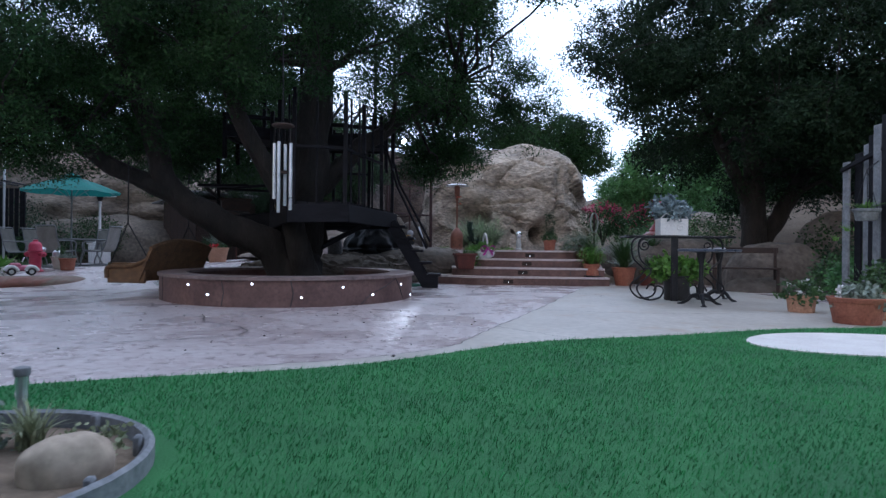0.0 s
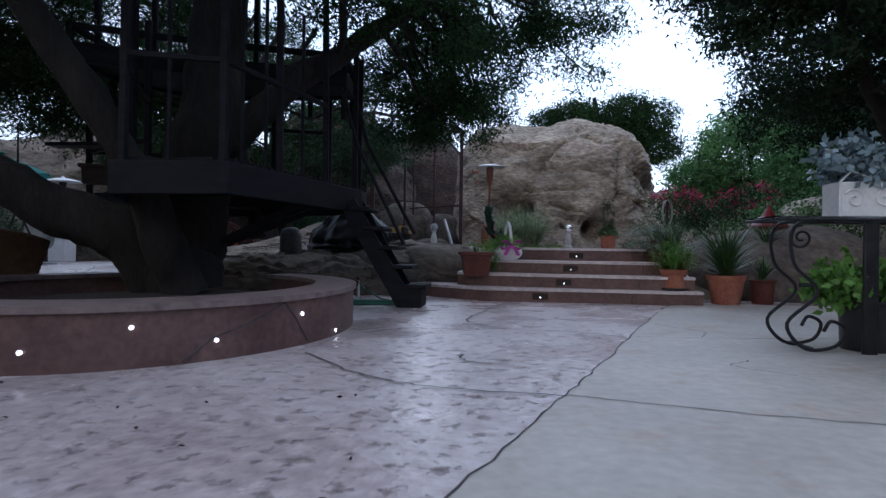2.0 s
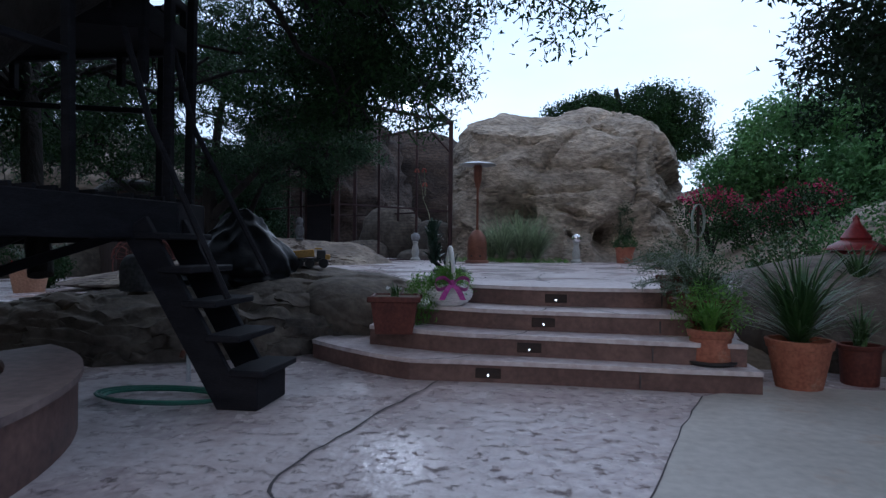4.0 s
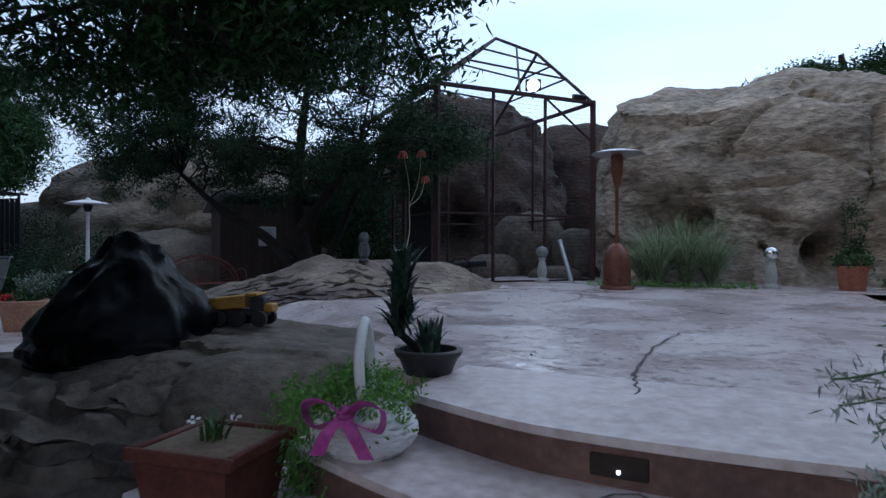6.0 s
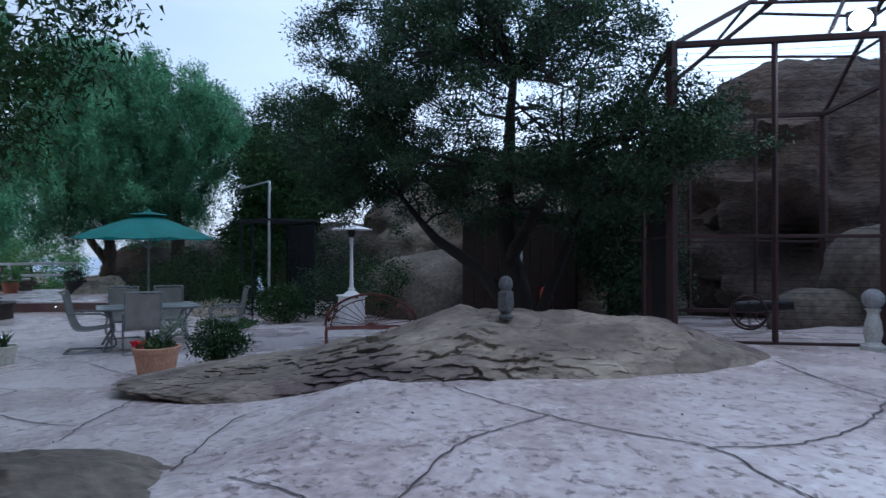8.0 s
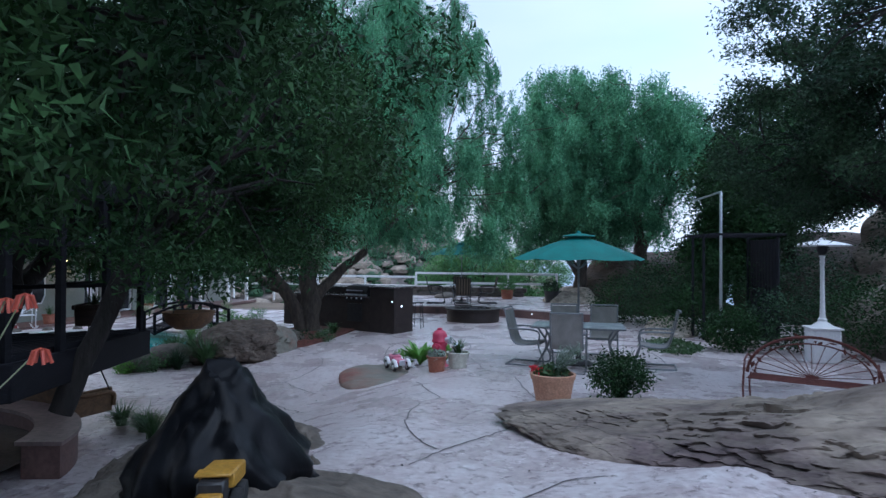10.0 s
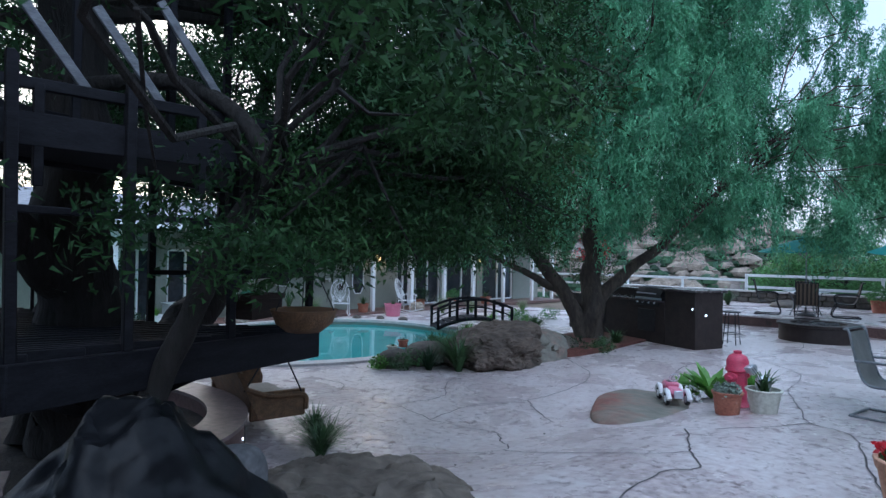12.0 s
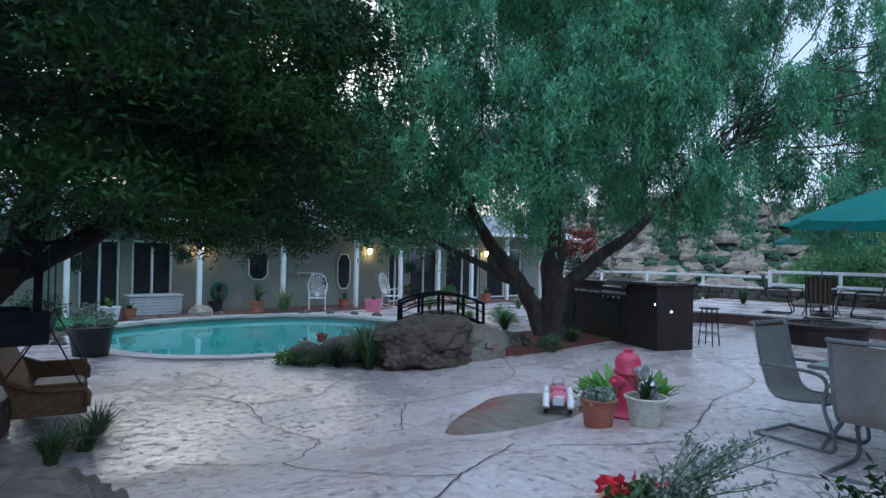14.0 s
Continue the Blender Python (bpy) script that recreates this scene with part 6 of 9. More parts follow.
# ---- builders for pots and plants ----
def pot_profile(r, h, wall=0.02, flare=0.75, rim=0.04):
    b = r * flare
    return [(b, 0.0), (b + 0.006, 0.01), (r - 0.012, h - rim), (r, h - rim + 0.004), (r + 0.012, h - 0.006), (r + 0.006, h), (r - wall, h), (r - wall, h - 0.05), (0.001, h - 0.055)]


def pot(x, y, z, r, h, material, label, flare=0.75, rim=0.04, name="plant_pot", category="plant pot"):
    p = thing(name, label, category, pose(x, y, z))
    part("pot", lathe(pot_profile(r, h, flare=flare, rim=rim), 28), material, p)
    part("soil", lathe([(r - 0.025, h - 0.052), (r * 0.5, h - 0.04), (0.002, h - 0.035)], 20), M_SOIL, p)
    return p


def square_pot(x, y, z, w, h, material, label, turn=0.0, taper=0.8, long=1.0):
    p = thing("planter_box", label, "planter", pose(x, y, z, 0, 0, turn))
    a, b = w / 2 * taper, w / 2
    L = long
    vs = [(-a * L, -a, 0), (a * L, -a, 0), (a * L, a, 0), (-a * L, a, 0), (-b * L, -b, h), (b * L, -b, h), (b * L, b, h), (-b * L, b, h)]
    fs = [(3, 2, 1, 0), (0, 1, 5, 4), (1, 2, 6, 5), (2, 3, 7, 6), (3, 0, 4, 7), (4, 5, 6, 7)]
    part("body", (vs, fs), material, p, smooth=False)
    rimw = 0.03
    part("rim", merge(cbox(0, -b, h, 2 * b * L + 2 * rimw, rimw, 0.05), cbox(0, b, h, 2 * b * L + 2 * rimw, rimw, 0.05), cbox(-b * L, 0, h, rimw, 2 * b - rimw, 0.05), cbox(b * L, 0, h, rimw, 2 * b - rimw, 0.05)), material, p)
    part("soil", cbox(0, 0, h + 0.003, 2 * b * L - rimw, 2 * b - rimw, 0.02), M_SOIL, p)
    return p


def strap_mesh(n, height, reach, width, seed, seg=5, upright=0.6):
    """Arching strap leaves from one root."""
    rng = np.random.default_rng(seed)
    vs, fs = [], []
    for i in range(n):
        a = rng.uniform(0, 6.283)
        h = height * rng.uniform(0.6, 1.1)
        r = reach * rng.uniform(0.25, 1.1) * (1 - upright * rng.uniform(0, 0.6))
        bend = rng.uniform(0.15, 0.6)
        w = width * rng.uniform(0.7, 1.2)
        ox, oy = rng.normal(0, 0.02, 2)
        o = len(vs)
        for k in range(seg + 1):
            t = k / seg
            rr = r * (t ** 1.4)
            z = h * (t - bend * t ** 2.6)
            ww = w * (1 - t) ** 0.6 * (0.6 + 0.4 * min(1, 4 * t))
            cx, cy = ox + rr * math.cos(a), oy + rr * math.sin(a)
            vs.append((cx - math.sin(a) * ww, cy + math.cos(a) * ww, z))
            vs.append((cx + math.sin(a) * ww, cy - math.cos(a) * ww, z))
        for k in range(seg):
            fs.append((o + 2 * k, o + 2 * k + 1, o + 2 * k + 3, o + 2 * k + 2))
    return vs, fs


def bush_mesh(rx, ry, rz, n, leaf, seed, z=0.0, shell=0.5, droop=0.1):
    rng = np.random.default_rng(seed)
    c = clump_centres([(0, 0, z, rx, ry, rz)], max(8, n // 12), rng, shell)
    pos = np.repeat(c, 12, axis=0) + rng.normal(size=(len(c) * 12, 3)) * min(rx, ry, rz) * 0.16
    return leaf_quads(pos, leaf[0], leaf[1], rng, droop)


def on_top(p, name, g, material, z, label=""):
    ob = part(name, g, material, p, label, smooth=False, kind="stuff")
    ob.matrix_basis = pose(0, 0, z)
    return ob


def flowers(rx, rz, n, seed, size=0.03, z=0.0):
    rng = np.random.default_rng(seed)
    d = rng.normal(size=(n, 3))
    d /= np.linalg.norm(d, axis=1)[:, None]
    c = d * np.array([rx, rx, rz]) * rng.uniform(0.7, 1.05, (n, 1)) + np.array([0, 0, z])
    pos = np.repeat(c, 10, axis=0) + rng.normal(size=(n * 10, 3)) * size * 0.35
    return leaf_quads(pos, size, size * 0.42, rng, -0.2)


def plant(x, y, z, g, material, label, name="garden_plant", turn=0.0):
    return solid(name, g, material, label, "plant", pose(x, y, z, 0, 0, turn), smooth=False)


# ---- around the steps ----
sp = square_pot(0.44, 12.84, 0.31, 0.40, 0.30, M_PLASTIC_RED, "square red-brown plastic planter on the steps", 8)
on_top(sp, "plant", strap_mesh(26, 0.16, 0.12, 0.008, 101), M_STRAP, 0.31)
on_top(sp, "blossom", flowers(0.1, 0.05, 2, 102, 0.018, 0.05), M_WHITEFL, 0.31)
bk = thing("basket_planter", "white woven basket planter with arched handle and magenta bow", "planter", pose(0.88, 13.2, 0.525, 0, 0, 20) @ Matrix.Diagonal((0.86, 0.86, 0.95, 1)))
rib = []
for k in range(9):
    r = 0.10 + 0.11 * math.sin(math.pi * (k + 1.2) / 11)
    rib.append(tube([(r * 1.15 * math.cos(a), r * 0.9 * math.sin(a), 0.02 + 0.022 * k + 0.006 * math.sin(14 * a + k * 3.14)) for a in np.linspace(0, 6.283, 33)], 0.014, 6))
shell = part("basket", lathe([(0.13, 0.0), (0.19, 0.1), (0.2, 0.18), (0.17, 0.2), (0.002, 0.19)], 20), M_WHITE, bk, "white painted wicker")
for coil in rib:
    part("coil", coil, M_WHITE, shell)
part("handle", tube(curve_points([(0.02, -0.13, 0.18), (0.0, -0.12, 0.42), (0.0, 0.0, 0.56), (0.0, 0.12, 0.42), (0.0, 0.14, 0.18)], 7), 0.024, 10), M_WHITE, bk, "thick twisted white handle")
loop = []
for sx in (-1, 1):
    line = curve_points([(0, 0, 0), (sx * 0.07, -0.03, 0.05), (sx * 0.14, -0.02, 0.03), (sx * 0.12, 0.0, -0.04), (sx * 0.03, 0.0, -0.02)], 5)
    vs = [(p.x, p.y + d, p.z + e) for p in line for d, e in ((-0.03, 0.012), (0.03, -0.012), (0.03, -0.018), (-0.03, 0.006))]
    loop.append((vs, [(4 * k + a, 4 * k + (a + 1) % 4, 4 * k + 4 + (a + 1) % 4, 4 * k + 4 + a) for k in range(len(line) - 1) for a in range(4)]))
    tail = curve_points([(0, -0.02, 0), (sx * 0.05, -0.05, -0.05), (sx * 0.09, -0.04, -0.12)], 5)
    vs = [(p.x + c, p.y + d, p.z) for p in tail for c, d in ((-0.025, 0), (0.025, 0.006), (0.025, 0.012), (-0.025, 0.006))]
    loop.append((vs, [(4 * k + a, 4 * k + (a + 1) % 4, 4 * k + 4 + (a + 1) % 4, 4 * k + 4 + a) for k in range(len(tail) - 1) for a in range(4)]))
part("bow", moved(merge(*loop, lathe([(0.012, -0.03), (0.034, 0), (0.012, 0.03)], 10)), pose(-0.03, -0.24, 0.22, 0, 0, -8) @ Matrix.Scale(1.25, 4)), M_VIOLET, bk, "magenta ribbon bow")
on_top(bk, "fern", merge(bush_mesh(0.27, 0.24, 0.14, 2600, (0.035, 0.006), 104), moved_np(bush_mesh(0.2, 0.2, 0.3, 2000, (0.04, 0.006), 116), (0.3, -0.05, 0.2))), M_LIME, 0.24, "feathery lime green fern")
al = pot(0.77, 13.98, 0.70, 0.17, 0.13, M_BLACKPOT, "grey bowl pot of tall leaning aloe", 0.7)
on_top(al, "aloe", merge(*[moved(strap_mesh(17, 0.23, 0.2 - 0.012 * k, 0.026, 107 + k, upright=0.25), pose(-0.15 - 0.009 * k, -0.03 + 0.02 * k, 0.09 + 0.058 * k)) for k in range(7)]), M_ALOE, 0.1, "stacked rosettes of aloe leaves")
on_top(al, "aloe_pup", strap_mesh(34, 0.26, 0.14, 0.022, 118, upright=0.5), M_ALOE, 0.1)
part("stem", tube([(-0.03, 0, 0.1), (-0.15, -0.03, 0.2), (-0.22, 0.1, 0.6)], [0.025, 0.025, 0.016]), M_BARK, al)
heads = ((-0.46, 0.54, 1.27), (-0.40, 0.68, 1.29), (-0.40, 0.74, 1.13))
fork = (-0.37, 0.46, 0.91)
part("flower_stalk", tube(curve_points([(-0.22, 0.12, 0.58), (-0.28, 0.3, 0.75), fork]), 0.0035, 5), M_DRYGRASS, al)
for k, top in enumerate(heads):
    part("flower_stalk", tube(curve_points([fork, tuple(0.5 * (a + b) + c for a, b, c in zip(fork, top, (0.02, 0, -0.03))), top]), 0.0025, 5), M_DRYGRASS, al)
    bl = [tube([top, tuple(a + b for a, b in zip(top, (0.018 * math.cos(j), 0.018 * math.sin(j), -0.008))), tuple(a + b for a, b in zip(top, (0.03 * math.cos(j), 0.03 * math.sin(j), -0.045)))], [0.003, 0.006, 0.005], 6) for j in np.arange(0, 6.2, 1.1)]
    part("bloom", merge(*bl), M_ORANGE, al, "orange-red tubular flowers")

pa = pot(3.02, 12.55, 0.175, 0.165, 0.27, M_TERRA, "terracotta pot of arching strap leaves", 0.95, 0.06)
part("saucer", lathe([(0.17, 0), (0.2, 0.02), (0.2, 0.035), (0.16, 0.035)], 24), M_BLACKPOT, pa)
on_top(pa, "plant", strap_mesh(150, 0.42, 0.5, 0.008, 111, upright=0.3), M_LIME, 0.24)
on_top(pa, "fern", bush_mesh(0.3, 0.28, 0.22, 1300, (0.035, 0.005), 221, 0.2), M_LIME, 0.24)
for k, (x, y, z) in enumerate(((3.05, 12.88, 0.35), (3.02, 13.3, 0.525))):
    q = square_pot(x, y, z, 0.36, 0.28, M_PLASTIC_RED, "square red-brown plastic planter of feathery asparagus fern", 12)
    on_top(q, "fern", strap_mesh(110, 0.5, 0.5, 0.007, 112 + k, upright=0.4), M_STRAP, 0.27)
    on_top(q, "fern_crown", bush_mesh(0.38, 0.38, 0.22, 1500, (0.03, 0.004), 114 + k, 0.2), M_STRAP, 0.27)
rg = np.random.default_rng(119)
fr = square_pot(2.98, 13.12, 0.525, 0.2, 0.2, M_PLASTIC_RED, "small red-brown planter of long arching fern fronds", 5)
for k in range(11):
    a, r, h = rg.uniform(2.2, 4.6), rg.uniform(0.3, 0.55), rg.uniform(0.2, 0.5)
    stem = curve_points([(0, 0, 0), (0.4 * r * math.cos(a), 0.4 * r * math.sin(a), h), (r * math.cos(a), r * math.sin(a), h * 0.9)], 7)
    pos = np.array([tuple(p) for p in stem[3:] for j in range(16)]) + rg.normal(size=(16 * len(stem[3:]), 3)) * 0.018
    fr_part = part("frond", tube(stem, 0.004, 4), M_STRAP, fr)
    part("needles", leaf_quads(pos, 0.045, 0.004, rg, -0.2), M_SILVER, fr_part, "fine grey-green needles", smooth=False, kind="stuff")
pb = pot(3.70, 12.62, 0.0, 0.235, 0.38, M_TERRA, "large terracotta pot of tall strap leaves", 0.68, 0.07)
on_top(pb, "plant", merge(strap_mesh(260, 1.0, 0.85, 0.011, 116, upright=0.5), strap_mesh(90, 0.45, 0.95, 0.011, 216, upright=0.1)), M_STRAP, 0.33)
pc = pot(4.25, 12.85, 0.0, 0.16, 0.32, M_PLASTIC_RED, "dull red pot of spiky leaves", 0.8)
on_top(pc, "plant", strap_mesh(60, 0.5, 0.42, 0.009, 117), M_STRAP, 0.3)
lan = thing("garden_lantern", "red glazed pagoda garden lantern on a rock", "lantern", pose(4.9, 14.28, 0.80))
part("base", lathe([(0.20, 0), (0.24, 0.02), (0.23, 0.06), (0.2, 0.07)], 8), M_REDGLZ, lan)
body = part("chamber", lathe([(0.2, 0.06), (0.245, 0.1), (0.25, 0.24), (0.22, 0.28)], 8), M_REDGLZ, lan)
for k in range(4):
    part("opening", lathe([(0.002, 0), (0.055, 0.001), (0.06, 0.008), (0.05, 0.012)], 14), M_IRON, body, "dark round opening").matrix_basis = pose(0.237 * math.cos(1.571 * k + 0.393), 0.237 * math.sin(1.571 * k + 0.393), 0.17, 0, 90, 90 * k + 22.5)
part("roof", lathe([(0.2, 0.27), (0.30, 0.275), (0.29, 0.30), (0.2, 0.35), (0.14, 0.38), (0.15, 0.40), (0.12, 0.44), (0.05, 0.54), (0.03, 0.58), (0.035, 0.60), (0.004, 0.64)], 8), M_REDGLZ, lan)
plant(4.6, 13.6, 0.7, strap_mesh(90, 0.6, 0.55, 0.01, 118), M_STRAP, "green strap-leaved plant among the rocks")
plant(5.9, 14.6, 0.75, strap_mesh(70, 0.5, 0.5, 0.01, 119), M_LIME, "lime green strap-leaved plant among the rocks")
plant(3.5, 13.9, 0.5, strap_mesh(80, 0.5, 0.5, 0.009, 120), M_SILVER, "silvery grass beside the steps")
# bougainvillea
for k, (x, y, z, r) in enumerate(((5.6, 21.8, 1.9, 0.75), (7.1, 20.6, 1.9, 0.95), (6.4, 21.3, 1.5, 0.8))):
    bg = thing("bougainvillea", "magenta bougainvillea bush on the rocks", "bush", pose(x, y, z - 1.0))
    part("stem", merge(*[tube([(0, 0, 0), (0.2 * math.cos(j), 0.2 * math.sin(j), 0.6), (0.5 * math.cos(j), 0.4 * math.sin(j), 1.1)], [0.03, 0.02, 0.008], 5) for j in range(5)]), M_BARK, bg)
    on_top(bg, "leaves", bush_mesh(r * 1.1, r * 0.7, 0.55, 3400, (0.06, 0.018), 130 + k), M_OAK, 0.9)
    on_top(bg, "blossom", bush_mesh(r * 0.9, r * 0.7, 0.34, (800, 520, 260)[k], (0.05, 0.02), 135 + k, 0.26, 0.85), M_MAGENTA, 0.95, "magenta blossom")
pole_bundle = thing("hose_hanger", "pale garden hose coiled on a post", "garden hose", pose(5.0, 20.6, 0.7))
part("post", tube([(0, 0, 0), (0, 0, 1.3)], 0.03), M_BWOOD, pole_bundle)
part("hose", merge(*[tube([(0.12 * math.cos(a), 0.02 * j - 0.06, 0.95 + 0.33 * math.sin(a)) for a in np.linspace(0, 6.28, 21)], 0.013, 6) for j in range(6)]), M_SILVER, pole_bundle)
# hose with its tap beside the planter
tap = thing("garden_tap", "brass garden tap on a short pipe", "tap", pose(-1.0, 11.95, 0.0))
part("pipe", tube([(0, 0, 0), (0, 0, 0.26)], 0.018), M_ALU, tap)
part("valve", merge(tube([(0, 0, 0.24), (0, -0.08, 0.24), (0, -0.1, 0.2)], 0.02), lathe([(0.008, 0.25), (0.03, 0.29), (0.03, 0.3)], 10)), M_COPPER, tap)
solid("garden_hose", tube([(0.42 * (0.75 + 0.05 * j / 6.28) * math.cos(j) * 1.3, 0.26 * (0.75 + 0.04 * j / 6.28) * math.sin(j), 0.02 + 0.008 * j / 6.28) for j in np.linspace(0, 18.8, 70)] + [(0.2, 0.3, 0.05), (-0.05, 0.5, 0.15), (-0.12, 0.52, 0.22)], 0.012, 6), M_HOSE, "green garden hose lying in loose coils", "garden hose", pose(-0.85, 11.38, 0.005))
urn = solid("stone_stump", rock_mesh(0.155, 0.13, 0.26, 81, rough=0.08, freq=3, power=3.4), M_DARKSTAT, "blue-grey upright stone on the rock slab", "stone", pose(-2.37, 13.3, 0.7))

# ---- console table with plants, bistro tables ----
con = thing("console_table", "black wrought iron scroll table with a glass top", "table", pose(3.4, 8.95, 0))


def scroll(cx, cz, r0, turns, start, flip=1, n=36):
    return [(cx + flip * r0 * (1 - 0.82 * i / n) * math.cos(start + turns * 6.283 * i / n), 0, cz + r0 * (1 - 0.82 * i / n) * math.sin(start + turns * 6.283 * i / n)) for i in range(n + 1)]


for sgn in (-1, 1):
    leg = curve_points([(sgn * 0.1, 0, 0.92), (sgn * 0.55, 0, 0.90), (sgn * 0.58, 0, 0.62), (sgn * 0.42, 0, 0.42), (sgn * 0.62, 0, 0.2), (sgn * 0.5, 0, 0.03), (sgn * 0.3, 0, 0.05), (sgn * 0.24, 0, 0.17), (sgn * 0.33, 0, 0.22), (sgn * 0.38, 0, 0.15)], 6)
    for yy in (-0.16, 0.16):
        part("scroll_leg", moved(tube(leg, 0.013, 7), pose(0, yy, 0)), M_IRON, con)
    part("scroll", tube(scroll(sgn * 0.46, 0.80, 0.09, 1.6, 1.5, -sgn), 0.01, 6), M_IRON, con)
    part("foot_bar", tube([(sgn * 0.45, -0.16, 0.03), (sgn * 0.45, 0.16, 0.03)], 0.01, 6), M_IRON, con)
part("post", cbox(-0.1, -0.2, 0.45, 0.10, 0.03, 0.92, 0.012), M_IRON, con, "flat black iron bar")
part("shelf_bar", cbox(0, 0, 0.46, 0.95, 0.02, 0.03), M_IRON, con)
part("glass_top", cbox(0, 0, 0.935, 1.5, 0.5, 0.012, 0.004), M_GLASS, con, "clear glass top")
part("top_rim", merge(cbox(0, -0.25, 0.92, 1.5, 0.02, 0.02), cbox(0, 0.25, 0.92, 1.5, 0.02, 0.02), cbox(-0.75, 0, 0.92, 0.02, 0.48, 0.02), cbox(0.75, 0, 0.92, 0.02, 0.48, 0.02)), M_IRON, con)
bp = pot(3.42, 8.98, 0.0, 0.2, 0.36, M_BLACKPOT, "black plastic pot of lime green leafy plants", 0.85)
on_top(bp, "leaves", bush_mesh(0.42, 0.26, 0.2, 1300, (0.075, 0.03), 140, 0.1), M_LIME, 0.36)
wp = thing("flower_box", "white ornate metal box of blue-grey leaves", "planter", pose(3.3, 8.9, 0.945) @ Matrix.Scale(1.2, 4))
part("box", cbox(0, 0, 0.1, 0.32, 0.2, 0.2, 0.006), M_WHITE, wp)
part("scrollwork", merge(*[moved(tube(scroll(sx * 0.08, 0.1, 0.06, 1.3, 0.5, sx), 0.006, 5), pose(0, -0.108, 0)) for sx in (-1, 1)], tube([(-0.16, -0.105, 0.2), (-0.1, -0.105, 0.26), (0, -0.105, 0.22), (0.1, -0.105, 0.26), (0.16, -0.105, 0.2)], 0.006, 5), tube([(-0.16, -0.105, 0), (-0.16, -0.105, 0.2)], 0.007, 5), tube([(0.16, -0.105, 0), (0.16, -0.105, 0.2)], 0.007, 5)), M_WHITE, wp)
on_top(wp, "leaves", bush_mesh(0.24, 0.18, 0.17, 900, (0.055, 0.022), 142, 0.12), M_BLUELEAF, 0.2)


def bistro(x, y, turn):
    b = thing("bistro_table", "cast iron pedestal table with a dark blue top", "table", pose(x, y, 0, 0, 0, turn), "bistro tables by the lawn")
    part("top", lathe([(0.28, 0.715), (0.3, 0.725), (0.3, 0.745), (0.28, 0.752), (0.002, 0.754)], 32), M_BLUE, b, "dark blue round top")
    part("column", lathe([(0.05, 0.1), (0.035, 0.16), (0.045, 0.24), (0.03, 0.32), (0.03, 0.55), (0.045, 0.62), (0.06, 0.7), (0.12, 0.715)], 16), M_IRON, b)
    for k in range(3):
        a = 2.094 * k
        part("foot", moved(merge(tube(curve_points([(0.03, 0, 0.14), (0.12, 0, 0.12), (0.2, 0, 0.05), (0.27, 0, 0.015)]), [0.03] * 6 + [0.024] * 6 + [0.02] * 7, 8), lathe([(0.035, 0), (0.04, 0.012), (0.02, 0.03)], 8, 0.28, 0, 0)), pose(0, 0, 0, 0, 0, math.degrees(a))), M_IRON, b)
    return b


bistro(3.42, 8.12, 15)
bistro(4.05, 9.0, 50)
solid("folded_paper", cbox(0, 0, 0.012, 0.2, 0.14, 0.02, 0.004), M_WHITE, "small white stack of paper on the table", "paper", pose(4.02, 9.02, 0.754, 0, 0, 20))
bench = thing("garden_bench", "dark wooden bench under the oaks", "bench", pose(5.4, 11.0, 0, 0, 0, -20))
part("seat", merge(*[cbox(0, -0.15 + 0.1 * k, 0.43, 1.1, 0.08, 0.03) for k in range(4)]), M_BWOOD, bench)
for sx in (-0.5, 0.5):
    part("leg", merge(cbox(sx, -0.15, 0.21, 0.05, 0.05, 0.42), cbox(sx, 0.18, 0.4, 0.05, 0.05, 0.8)), M_BWOOD, bench)
part("back_slat", cbox(0, 0.19, 0.75, 1.1, 0.03, 0.1), M_BWOOD, bench)
bowl = pot(4.2, 6.2, 0.0, 0.26, 0.27, M_TERRA, "wide terracotta bowl of blue-green succulents and white flowers", 0.78, 0.05)
on_top(bowl, "leaves", bush_mesh(0.27, 0.27, 0.13, 700, (0.06, 0.022), 144), M_SILVER, 0.26)
on_top(bowl, "blossom", flowers(0.25, 0.12, 8, 145, 0.035, 0.07), M_WHITEFL, 0.26)
bowl2 = pot(4.75, 6.6, 0.0, 0.22, 0.3, M_TERRA_PALE, "pale terracotta pot of leafy plants", 0.8)
on_top(bowl2, "leaves", bush_mesh(0.33, 0.33, 0.25, 900, (0.06, 0.018), 146, 0.1), M_STRAP, 0.26)
bowl3 = pot(4.3, 7.35, 0.0, 0.17, 0.2, M_TERRA_PALE, "pale bowl of white flowering plants", 0.8)
on_top(bowl3, "leaves", bush_mesh(0.28, 0.24, 0.16, 520, (0.05, 0.018), 147, 0.06), M_STRAP, 0.18)
on_top(bowl3, "blossom", flowers(0.24, 0.14, 8, 148, 0.03, 0.08), M_WHITEFL, 0.18)
fence = thing("slat_fence", "dark grey vertical slat fence with hanging pots", "fence", pose(5.25, 7.6, 0))
for k in range(10):
    part("slat", cbox(0.06 * math.sin(k), -0.16 * k + 0.4, 0.95 + 0.045 * k, 0.03, 0.13, 1.9 + 0.09 * k), M_DWOOD if k % 2 else M_GREYSTAT, fence)
part("rail", bar((-0.03, 0.45, 1.8), (-0.03, -1.2, 2.15), 0.05), M_DWOOD, fence)
hp = thing("hanging_pot", "grey hanging pot with trailing spider plant", "plant pot", pose(5.0, 7.25, 1.1))
part("pot", lathe(pot_profile(0.14, 0.14), 20), M_GREYSTAT, hp)
